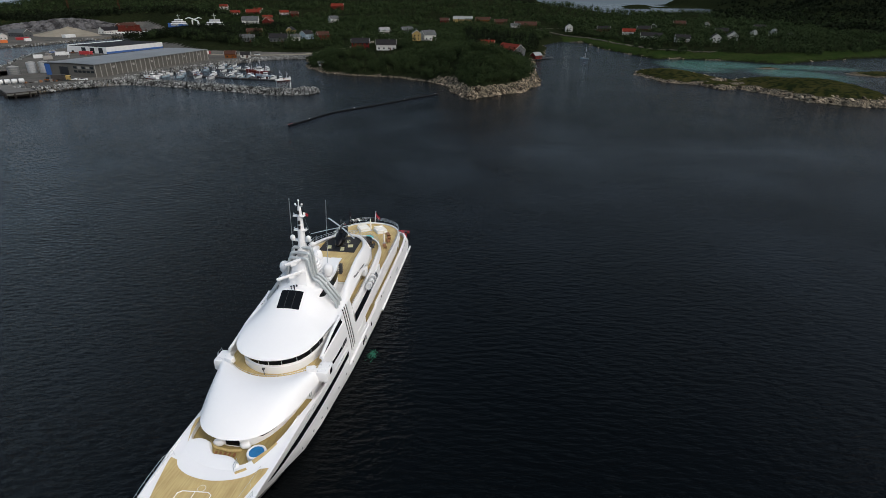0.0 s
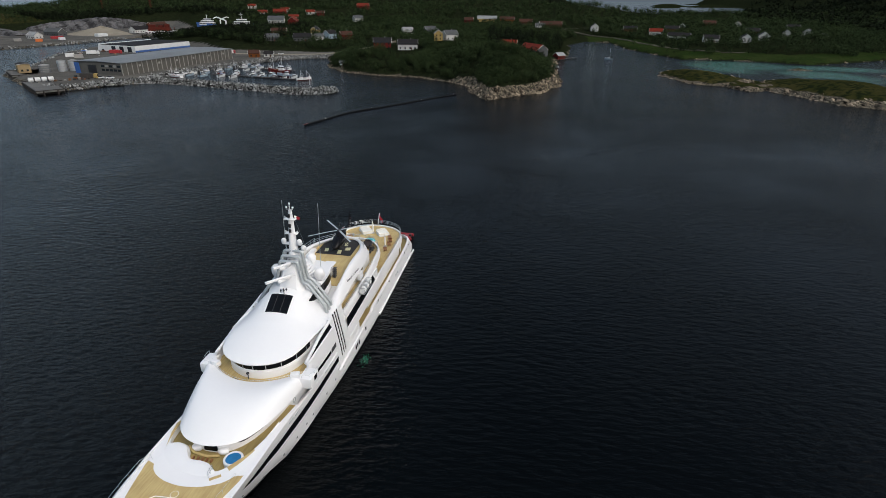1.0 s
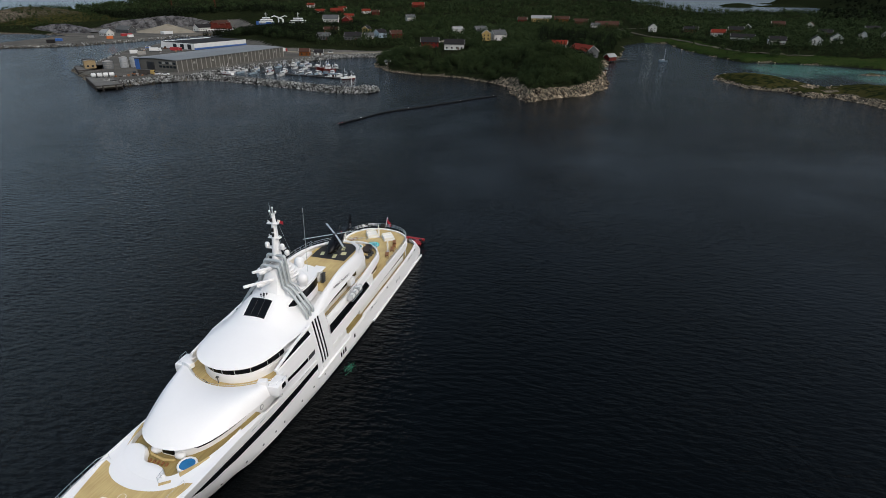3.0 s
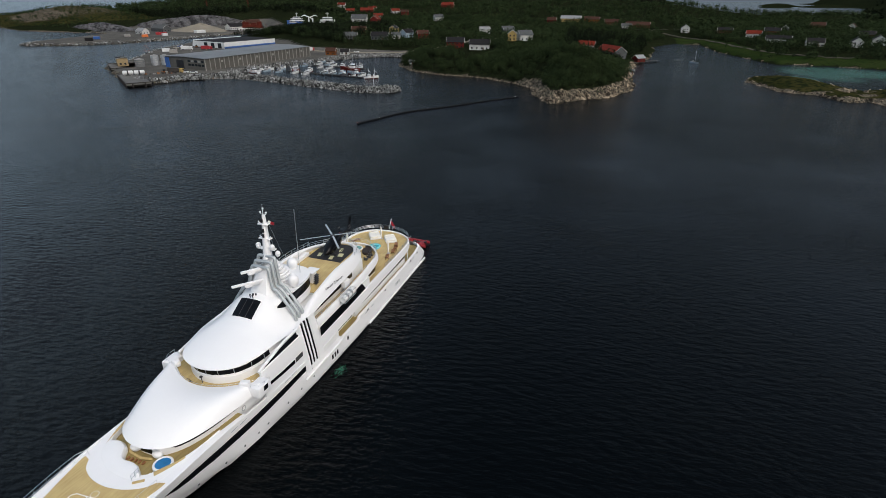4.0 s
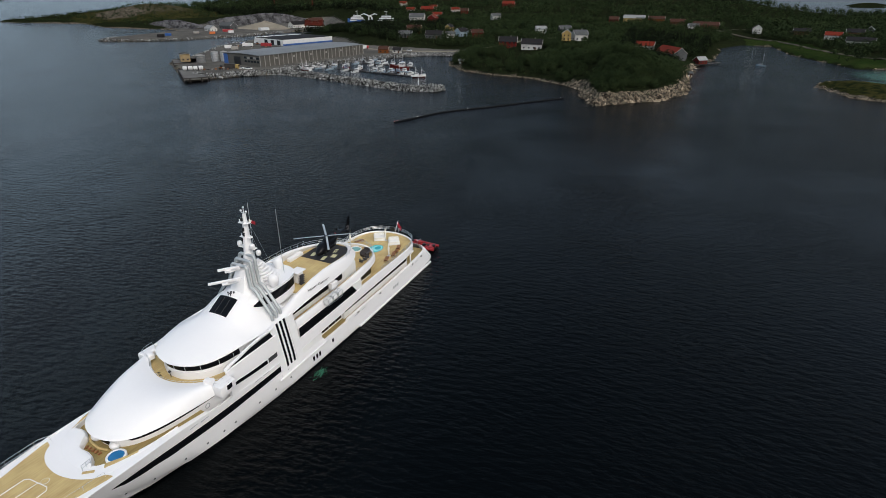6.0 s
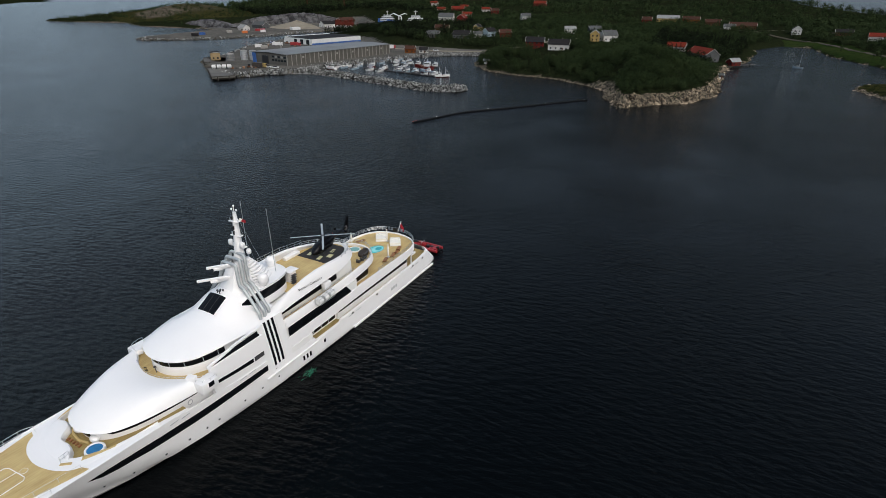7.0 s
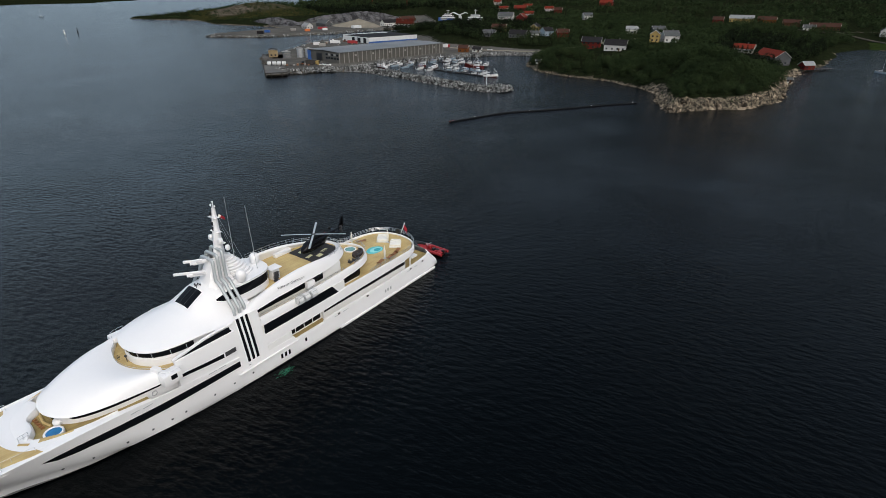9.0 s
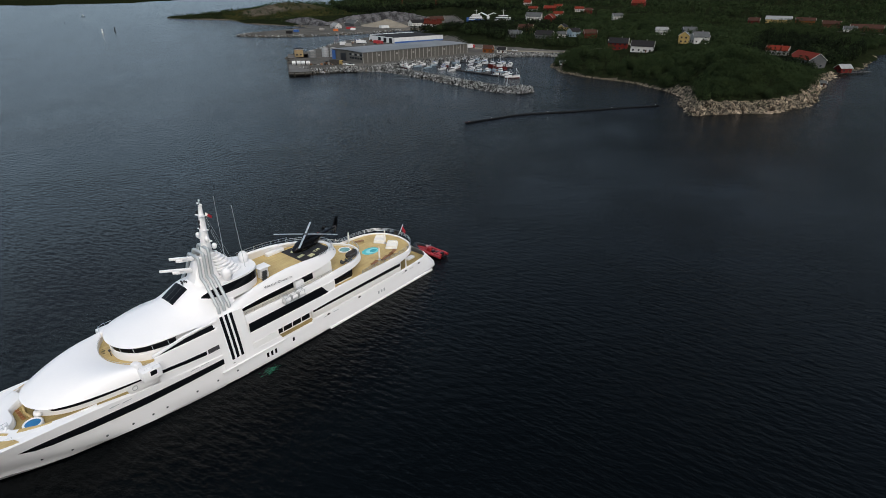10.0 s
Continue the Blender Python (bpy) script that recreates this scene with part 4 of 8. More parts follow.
    # portholes
    for x, z in ((-10.6, 1.6), (-7.7, 1.62), (-4.8, 1.62), (-0.87, 1.55), (0.86, 1.55), (3.18, 1.6), (6.04, 1.68), (9.46, 1.72), (12.2, 1.9)):
        bm = bmesh.new()
        y = hull_at(x, z)
        bmesh.ops.create_cone(bm, cap_ends=True, segments=14, radius1=0.17, radius2=0.17, depth=0.08, matrix=pose(x, sgn * y, z, 90 - sgn * 8, 0, 0))
        ph = part("porthole", bm, SILVER, yacht)
        bm = bmesh.new()
        bmesh.ops.create_cone(bm, cap_ends=True, segments=14, radius1=0.12, radius2=0.12, depth=0.1, matrix=pose(x, sgn * y, z, 90 - sgn * 8, 0, 0))
        part("pane", bm, DARKG, ph)
    for xs3, z, h in (((-15.45, -16.13, -16.8), 1.5, 0.75), ((-38.2, -38.9, -39.6), 1.75, 0.55), ((-20.0,), 1.85, 0.6)):
        for x in xs3:
            bm = bmesh.new()
            box(bm, (x, sgn * (hull_at(x, z) + 0.0), z), (0.34, 0.12, h), bevel=0.03)
            part("hull_port", bm, GLASS if x > -30 else SILVER, yacht)
    # rubbing ledges
    bm = bmesh.new()
    box(bm, (-13.6, sgn * 6.72, 2.62), (10.4, 0.34, 0.2), bevel=0.08)
    part("ledge", bm, WHITE, yacht)
    bm = bmesh.new()
    box(bm, (-40.0, sgn * 6.86, 0.2), (26.0, 0.3, 0.4), bevel=0.1)
    part("sponson", bm, WHITE, yacht)

# aft bands
B2 = [(p.x, p.y) for p in rounded([(-13.3, 6.5), (-20.0, 6.5), (-30.0, 6.45), (-40.0, 6.4), (-45.0, 6.25), (-47.6, 5.75), (-49.5, 4.6), (-50.8, 2.6), (-51.3, 0.0)], 4)]
B3 = [(p.x, p.y) for p in rounded([(-13.3, 6.3), (-20.0, 6.25), (-26.0, 6.1), (-31.0, 5.75), (-34.5, 5.2), (-36.8, 4.2), (-38.4, 2.6), (-39.2, 1.0), (-39.3, 0.0)], 4)]
B4 = [(p.x, p.y) for p in rounded([(-16.9, 5.62), (-19.0, 5.54), (-22.0, 5.4), (-26.5, 5.15), (-30.0, 4.4), (-32.6, 3.0), (-33.9, 1.3), (-34.2, 0.0)], 4)]
bm = bmesh.new()
band(bm, both(B2), table_fn((-13, 4.55), (-24, 4.65), (-28, 4.75), (-44, 4.9), (-48, 5.2), (-51.5, 5.3)), table_fn((-13, 6.33), (-28.6, 6.2), (-29.6, 6.45), (-44, 6.3), (-48, 6.12), (-51, 6.1)), 0.3, lean=0.12)
part("aft_deck_bulwark", bm, WHITE, yacht)
bm = bmesh.new()
slab(bm, both([(x + 0.1 if x < -45 else x, max(0, y - 0.2)) for x, y in B2]), 5.1, 5.6)
part("aft_deck_base", bm, WHITE2, yacht)
bm = bmesh.new()
slab(bm, both([(x + 0.2 if x < -45 else x, max(0, y - 0.25)) for x, y in B2 if x < -27]), 5.6, 5.85)
part("aft_deck_teak", bm, TEAK, yacht, "teak aft deck round the pool")
bm = bmesh.new()
band(bm, both(B3), lambda x: 7.72, table_fn((-13, 8.95), (-27, 8.9), (-31, 8.95), (-34.5, 8.75), (-39.3, 8.5)), 0.35, lean=0.2)
part("upper_deck_bulwark", bm, WHITE, yacht)
bm = bmesh.new()
slab(bm, both([(x + 0.1 if x < -33 else x, max(0, y - 0.2)) for x, y in B3]), 7.74, 7.95)
part("upper_deck_base", bm, WHITE2, yacht)
bm = bmesh.new()
slab(bm, both([(x + 0.3 if x < -33 else x, max(0, y - 0.3)) for x, y in B3]), 7.95, 8.1)
part("upper_deck_teak", bm, TEAK, yacht, "teak upper deck aft")
bm = bmesh.new()
band(bm, both(B4), lambda x: 10.28, table_fn((-16.9, 11.86), (-17.0, 11.9), (-19.5, 12.25), (-22.0, 12.35), (-25.0, 12.2), (-28.0, 11.8), (-31.0, 11.4), (-34.2, 11.15)), 0.62, lean=0.6, cap=0.16)
part("helideck_bulwark", bm, WHITE, yacht, "broad white bulwark round the helicopter deck")
# the roof's edge sweeps up into the bulwark on either side
low = [(5.66, 9.78), (5.68, 9.98), (5.5, 10.1), (5.2, 10.14), (4.7, 10.16), (4.3, 10.1), (4.3, 9.8)]
high = [(5.62, 10.28), (5.32, 11.09), (5.02, 11.74), (4.86, 11.9), (4.56, 11.9), (4.4, 11.74), (5.0, 10.28)]
for sgn in (1, -1):
    bm = bmesh.new()
    rows = []
    for x in np.linspace(-9.6, -17.15, 30):
        u = (-9.6 - x) / 7.4
        u = 0.45 * u + 0.55 * u * u * (3 - 2 * min(1.0, u))
        rows.append([(x, sgn * (a[0] + (b[0] - a[0]) * u + 0.06 * math.sin(3.14 * min(1.0, u))), a[1] + (b[1] - a[1]) * u) for a, b in zip(low, high)])
    vs = grid_faces(bm, rows, closed=True)
    bm.faces.new(vs[0])
    bm.faces.new(vs[-1][::-1])
    part("bulwark_fairing", bm, WHITE, yacht)
bm = bmesh.new()
slab(bm, both([(x + 0.1 if x < -30 else x, max(0, y - 0.3)) for x, y in B4]), 10.3, 10.75)
part("helideck_base", bm, WHITE2, yacht)
bm = bmesh.new()
slab(bm, both([(x + 0.55 if x < -30 else x, max(0, y - 0.55)) for x, y in B4 if x < -15]), 10.75, 10.9)
part("helideck_teak", bm, TEAK, yacht, "teak helicopter deck")

# walls inside the aft bands
for sgn in (1, -1):
    bm = bmesh.new()
    grid_faces(bm, [[(x, sgn * (y + 0.01), 6.3 - (0.0 if x > -28 else 0.1)), (x, sgn * (y - 0.02), 7.74)] for x, y in ((-13.5, 6.36), (-20.0, 6.32), (-28.8, 6.12))])
    part("saloon_window", bm, GLASS, yacht, "long black saloon window")
bm = bmesh.new()
box(bm, (-21.2, 0, 6.75), (16.2, 12.3, 2.0))
box(bm, (-31.0, 0, 6.75), (6.0, 9.6, 2.0))
part("saloon_wall", bm, WHITE2, yacht)
bm = bmesh.new()
box(bm, (-31.4, 0, 6.8), (6.0, 9.8, 1.75), bevel=0.4)
part("saloon_glass", bm, GLASS, yacht, "dark curved glass wall of the saloon")
bm = bmesh.new()
box(bm, (-29.0, 0, 3.6), (33.0, 10.4, 2.0))
box(bm, (-13.2, 0, 3.7), (1.2, 13.0, 2.2))
part("main_deckhouse", bm, WHITE2, yacht)
for sgn in (1, -1):
    for x in (-18.6, -20.3, -22.0, -23.7):
        bm = bmesh.new()
        box(bm, (x, sgn * 5.22, 3.45), (1.5, 0.08, 1.15), bevel=0.02)
        part("saloon_window", bm, GLASS, yacht)
    bm = bmesh.new()
    box(bm, (-15.6, sgn * 5.9, 3.6), (4.3, 1.4, 1.9), bevel=0.05)
    part("side_locker", bm, WHITE2, yacht, "grey-white panel in the side opening")
    bm = bmesh.new()
    box(bm, (-35.0, sgn * 5.42, 3.5), (20.6, 0.5, 1.84))
    part("side_wall", bm, WHITE2, yacht)
    bm = bmesh.new()
    box(bm, (-35.0, sgn * 5.68, 4.0), (20.2, 0.06, 0.6), bevel=0.02)
    part("saloon_window", bm, GLASS, yacht)
bm = bmesh.new()
box(bm, (-21.5, 0, 9.2), (17.5, 9.2, 2.3), bevel=0.15)
part("upper_deckhouse", bm, WHITE2, yacht)
for sgn in (1, -1):
    bm = bmesh.new()
    box(bm, (-19.8, sgn * 4.62, 9.55), (13.0, 0.08, 1.35), bevel=0.02)
    part("deckhouse_window", bm, GLASS, yacht)
    bm = bmesh.new()
    box(bm, (-23.2, sgn * 5.2, 9.4), (1.5, 0.7, 1.1), bevel=0.1)
    part("deck_locker", bm, WHITE, yacht)

# upper house that carries the domes and the mast
UH = [(p.x, p.y) for p in rounded([(-8.6, 2.7), (-10.5, 3.15), (-13.0, 3.4), (-15.5, 3.3), (-17.2, 2.9), (-18.3, 2.1), (-18.8, 1.0), (-18.9, 0.0)], 4)]
UH_TOP = table_fn((-8.6, 12.1), (-9.4, 12.45), (-10.4, 13.0), (-11.6, 13.35), (-18.9, 13.35))
bm = bmesh.new()
rows = []
for x, y in UH:
    zt, zc = UH_TOP(x), max(UH_TOP(x) + 0.25, 13.62)
    prof = [(1.0, 10.8), (1.0, zt - 0.12), (0.985, zt + 0.02), (0.94, zt + (zc - zt) * 0.3), (0.75, zt + (zc - zt) * 0.7), (0.45, zt + (zc - zt) * 0.95), (0.0, zc)]
    rows.append([(x, y * k, z) for k, z in prof] + [(x, -y * k, z) for k, z in prof[::-1][1:]])
grid_faces(bm, rows)
slab(bm, both([(x - 0.1 if x < -15 else x, y + 0.12) for x, y in UH if x < -12.0]), 13.3, 13.6)
part("upper_house", bm, WHITE, yacht)
bm = bmesh.new()
rows = [[(-9.3, 0.0), (-9.4, 1.3), (-10.2, 2.0), (-12.0, 2.1), (-13.2, 1.9)], [(-9.9, 0.0), (-10.0, 1.1), (-10.6, 1.6), (-12.1, 1.6), (-13.0, 1.4)], [(-10.7, 0.0), (-10.75, 0.8), (-11.1, 1.1), (-12.1, 1.1), (-12.9, 0.9)], [(-11.1, 0.0), (-11.15, 0.65), (-11.4, 0.8), (-12.6, 0.8), (-13.6, 0.75)], [(-11.3, 0.0), (-11.4, 0.3), (-11.7, 0.4), (-12.6, 0.4), (-13.2, 0.3)]]
grid_faces(bm, [[(x, -y, z) for x, y in r[::-1]] + [(x, y, z) for x, y in r[1:]] for r, z in zip(rows, (13.4, 14.4, 16.2, 17.0, 17.15))])
part("mast_fairing", bm, WHITE, yacht, "smooth white fairing under the silver arches")
bm = bmesh.new()
rows = []
for x, y in both([q for q in UH if q[0] < -9.0]):
    w = min(1.0, (-8.9 - x) / 2.2)
    d = Vector((x + 13.0, y, 0)).normalized() * 0.03 if x < -13 else Vector((0, math.copysign(0.03, y), 0))
    rows.append([(x + d.x, y + d.y, 11.95 + 0.3 * (1 - w)), (x + d.x, y + d.y, 12.27 + 1.02 * max(0.02, w) ** 0.6)])
grid_faces(bm, rows)
part("curved_window", bm, GLASS, yacht, "black arched window round the upper house")


# ---- fittings of the yacht ----
def railing(name, pts, h, parent, every=1.2, bars=2, lean=(0, 0), r=0.028, label=""):
    """Steel guard rail along a line: posts and level bars."""
    p = [Vector(q) for q in pts]
    seg = [(b - a).length for a, b in zip(p, p[1:])]
    total = sum(seg)
    n = max(2, int(total / every))
    def at(s):
        for a, b, l in zip(p, p[1:], seg):
            if s <= l + 1e-6:
                return a.lerp(b, min(1, s / l))
            s -= l
        return p[-1]
    up = Vector((lean[0], lean[1], h))
    bm = bmesh.new()
    for k in range(bars):
        tube(bm, [q + up * ((k + 1) / bars) for q in p], r, seg=5)
    ob = part(name, bm, CHROME, parent, label)
    for k in range(n + 1):
        q = at(total * k / n)
        bm = bmesh.new()
        rod(bm, q, q + up, r * 1.15, seg=5)
        part("stanchion", bm, CHROME, ob)
    return ob


def dome(c, r, parent, label=""):
    bm = bmesh.new()
    rows = []
    prof = [(0.75, -1.25), (0.8, -0.95), (0.97, -0.75), (1.0, -0.2), (1.0, 0.0), (0.95, 0.32), (0.81, 0.58), (0.6, 0.8), (0.32, 0.95), (0.02, 1.0)]
    for a, b in prof:
        rows.append([(c[0] + r * a * math.cos(t), c[1] + r * a * math.sin(t), c[2] + r * b) for t in np.linspace(0, 6.2832, 21)[:-1]])
    grid_faces(bm, rows, closed=True)
    return part("radome", bm, WHITE, parent, label)


# tub with its blue cover
bm = bmesh.new()
for r0, r1, z0, z1 in ((0.99, 0.99, 5.8, 6.42), (0.99, 0.92, 6.42, 6.5), (0.92, 0.8, 6.5, 6.5), (0.8, 0.76, 6.5, 6.4)):
    grid_faces(bm, [[(11.65 + r * math.cos(t), 3.0 + r * math.sin(t), z) for t in np.linspace(0, 6.2832, 33)[:-1]] for r, z in ((r0, z0), (r1, z1))], closed=True)
tub = part("hot_tub", bm, WHITE, yacht, "round white hot tub")
bm = bmesh.new()
bmesh.ops.create_circle(bm, cap_ends=True, segments=32, radius=0.78, matrix=pose(11.65, 3.0, 6.41))
part("tub_water", bm, TUBBLUE, tub, "bright blue cover of the tub")
# steps, hatches and marks on the foredeck
bm = bmesh.new()
box(bm, (14.3, 2.6, 6.53), (0.3, 1.1, 0.14), rz=38, bevel=0.02)
part("deck_step", bm, TEAK, yacht)
railing("handrail", [(13.5, 1.9, 6.52), (14.45, 2.0, 6.52)], 0.75, yacht, 0.45, 2)
for x, y, r in ((16.84, 0.05, 0.34),):
    bm = bmesh.new()
    bmesh.ops.create_cone(bm, cap_ends=True, segments=20, radius1=r, radius2=r, depth=0.06, matrix=pose(x, y, deck_z(x) + 0.05))
    part("round_hatch", bm, TEAK, yacht)
    bm = bmesh.new()
    tube(bm, [(x + (r + 0.02) * math.cos(a), y + (r + 0.02) * math.sin(a), deck_z(x) + 0.06) for a in np.linspace(0, 6.2832, 25)], 0.03, seg=5)
    part("hatch_rim", bm, CUSHION, yacht)
bm = bmesh.new()
box(bm, (16.35, -0.9, deck_z(16.35) + 0.05), (1.0, 1.0, 0.05), rz=4, bevel=0.02)
part("square_hatch", bm, TEAK, yacht)
bm = bmesh.new()
tube(bm, [(x, y, deck_z(x) + 0.06) for x, y in ((17.35, -1.55), (17.2, 0.9), (17.45, 1.3), (20.0, 1.45), (20.3, 1.1), (20.45, -1.5), (20.2, -1.85), (17.65, -1.9), (17.35, -1.55))], 0.045, seg=6)
tube(bm, [(x, -0.35, deck_z(x) + 0.06) for x in (17.25, 20.35)], 0.035, seg=6)
part("tender_hatch_rim", bm, WHITE, yacht, "white rounded rim of the tender hatch")
for sgn in (1, -1):
    railing("bow_rail", ([(13.3, sgn * 4.8, 6.5), (14.3, sgn * 5.2, 6.56)] if sgn < 0 else []) + [(17.0, sgn * 5.1, 6.66), (20.5, sgn * 4.7, 6.82), (25.0, sgn * 3.55, 7.08), (28.0, sgn * 1.8, 7.3)], 0.7, yacht, 1.35, 2, lean=(0, sgn * 0.12), r=0.022)
    railing("deck_rail", [(13.9, sgn * 4.55, 6.5), (16.0, sgn * 4.4, 6.6), (20.0, sgn * 3.9, 6.8)], 0.6, yacht, 1.6, 1, r=0.016) if sgn > 0 else None
# furniture in the well, under the roof
for y in (-1.55, 1.35):
    bm = bmesh.new()
    ball(bm, (10.7, y, 6.2), 0.62, 18, 12, (0.7, 1.0, 0.68))
    part("side_pod", bm, WHITE, yacht, "rounded white pod at the deckhouse corner")
bm = bmesh.new()
tube(bm, [(10.6, -2.6, 6.05), (11.3, -1.6, 6.05), (11.55, 0, 6.05), (11.3, 1.2, 6.05)], 0.14, seg=6)
part("teak_bench", bm, TEAK, yacht)
for k in range(5):
    bm = bmesh.new()
    box(bm, (11.95, -1.3 + 0.5 * k, 5.98), (0.4, 0.2, 0.22), bevel=0.05)
    part("stool", bm, WOODBROWN, yacht)
# life ring on the wall
bm = bmesh.new()
tube(bm, [(1.73 + 0.3 * math.cos(a), 5.07, 5.86 + 0.3 * math.sin(a)) for a in np.linspace(0, 6.2832, 17)], 0.05, seg=6)
part("life_ring", bm, SILVER, yacht)
# terrace rail and fittings
railing("terrace_rail", [(x, y, 8.6) for x, y in both([(p.x, p.y) for p in terr][4:])][::2], 0.22, yacht, 1.0, 1, r=0.022)
for sgn in (1, -1):
    dx, dy = (0.0, 0.0) if sgn > 0 else (-0.5, 0.0)
    railing("wing_rail", [(-0.9 + dx, sgn * 7.1 + dy, 8.65), (0.2 + dx, sgn * 7.1 + dy, 8.65), (0.9 + dx, sgn * 6.7 + dy, 8.65), (1.1 + dx, sgn * 6.0 + dy, 8.65)], 0.34, yacht, 0.8, 1, r=0.02)
for x, y in ((1.9, -1.6), (1.75, -1.9), (1.6, -2.2)):
    bm = bmesh.new()
    rod(bm, (x, y, 8.0), (x + 0.3, y - 0.1, 8.25), 0.04, seg=5)
    part("deck_fitting", bm, BLACK, yacht)
bm = bmesh.new()
rod(bm, (1.6, -0.4, 8.0), (1.65, -0.4, 8.8), 0.05, seg=6)
box(bm, (1.65, -0.4, 8.85), (0.25, 0.3, 0.2), bevel=0.04)
part("pelorus", bm, DARKG, yacht, "small instrument stand before the bridge")
# scupper slots along the side
for sgn in (1, -1):
    for x, z in ((4.6, 5.52), (3.2, 5.45), (-5.0, 5.2), (-6.4, 5.2), (-26.5, 2.7), (-28.5, 2.75), (-45.0, 2.85), (-47.0, 2.9)):
        bm = bmesh.new()
        box(bm, (x, sgn * (hull_at(x, z) + 0.02), z), (1.1, 0.06, 0.08))
        part("scupper", bm, SILVER, yacht, smooth=False)
    for x, z in ((-27.0, 2.85), (-33.7, 2.9), (-45.5, 3.0), (-49.3, 3.0)):
        bm = bmesh.new()
        bmesh.ops.create_cone(bm, cap_ends=True, segments=14, radius1=0.2, radius2=0.2, depth=0.12, matrix=pose(x, sgn * hull_at(x, z), z, 90, 0, 0) @ Matrix.Diagonal((1.4, 0.8, 1, 1)))
        part("fairlead", bm, BLACK, yacht)

# arches of silver pipe
for k in range(3):
    x, zt = -10.45 - 0.78 * k, 17.25 + 0.42 * k
    leg = [(x, 4.8, 10.2), (x, 4.78, 10.85), (x, 4.6, 11.4), (x, 3.15, 13.45), (x, 2.75, 14.0), (x - 0.02, 2.45, 14.3), (x - 0.02, 2.05, 14.5), (x - 0.05, 1.78, 14.8), (x - 0.35, 1.3, zt - 0.5), (x - 0.4, 1.15, zt - 0.1), (x - 0.42, 0.85, zt)]
    path = leg + [(a, -b, c) for a, b, c in leg[::-1]]
    bm = bmesh.new()
    tube(bm, [tuple(p) for p in rounded(path, 3)], 0.225, seg=10)
    part("funnel_arch", bm, SILVER, yacht, "silver pipe arch over the roof")
bm = bmesh.new()
box(bm, (-11.6, -1.35, 15.9), (1.5, 0.12, 3.0), rx=-13)
part("funnel_panel", bm, SILVER, yacht, "grey panel between the arches")
# mast
for k in range(8):
    bm = bmesh.new()
    t, z = k / 7, 13.55 + 0.42 * k
    cx, rx, ry = -14.7 + 1.3 * t, 2.3 - 1.45 * t, 2.0 - 1.3 * t
    grid_faces(bm, [[(cx + r * rx * math.cos(a), r * ry * math.sin(a), z + dz) for a in np.linspace(0, 6.2832, 29)[:-1]] for r, dz in ((0.97, 0.0), (1.03, 0.06), (1.03, 0.26), (0.97, 0.32), (0.86, 0.36), (0.6, 0.44))], closed=True)
    part("mast_step", bm, WHITE, yacht, "white ring of the stepped mast foot")
bm = bmesh.new()
for (xa, ra, za), (xb, rb, zb) in zip(((-12.6, 1.05, 13.5), (-12.75, 0.8, 16.5), (-12.9, 0.55, 18.3), (-13.0, 0.42, 20.4), (-13.1, 0.3, 22.4)), ((-12.75, 0.8, 16.5), (-12.9, 0.55, 18.3), (-13.0, 0.42, 20.4), (-13.1, 0.3, 22.4), (-13.15, 0.2, 23.6))):
    grid_faces(bm, [[(x + r * 1.2 * math.cos(a), -0.15 + r * math.sin(a), z) for a in np.linspace(0, 6.2832, 13)[:-1]] for x, r, z in ((xa, ra, za), (xb, rb, zb))], closed=True)
mast = part("mast", bm, WHITE, yacht, "tall white mast")
for z, w in ((18.9, 2.6), (20.4, 1.7), (22.4, 1.5)):
    bm = bmesh.new()
    box(bm, (-13.0, -0.2, z), (0.7, w, 0.12), bevel=0.05)
    part("crosstree", bm, WHITE, mast)
    for s in (-1, 1):
        bm = bmesh.new()
        rod(bm, (-13.0, -0.2 + s * w * 0.46, z), (-13.0, -0.2 + s * w * 0.46, z + 0.35), 0.07, seg=6)
        part("lamp", bm, WHITE, mast)
for z in (20.9, 21.6, 23.0):
    bm = bmesh.new()
    box(bm, (-12.6, -0.15, z), (0.2, 0.3, 0.5), bevel=0.03)
    part("navigation_light", bm, BLACK, mast)
bm = bmesh.new()
rod(bm, (-13.15, -0.2, 23.5), (-13.2, -0.2, 24.4), 0.05, seg=5)
rod(bm, (-13.15, -0.6, 23.7), (-13.15, 0.25, 23.7), 0.04, seg=5)
ball(bm, (-13.15, -0.6, 23.95), 0.14, 8, 6)
ball(bm, (-13.15, 0.25, 23.95), 0.14, 8, 6)
ball(bm, (-13.2, -0.2, 24.45), 0.14, 8, 6)
part("mast_head", bm, WHITE, mast)
for y in (-1.3, 0.85):
    dome((-12.75, y, 19.4), 0.33, yacht)
dome((-13.5, 1.0, 18.2), 0.33, yacht)
dome((-13.5, 2.9, 14.6), 0.72, yacht, "large white satellite dome")
dome((-18.05, -0.2, 14.45), 0.72, yacht, "large white satellite dome")
dome((-13.2, -3.1, 14.75), 0.72, yacht, "large white satellite dome")
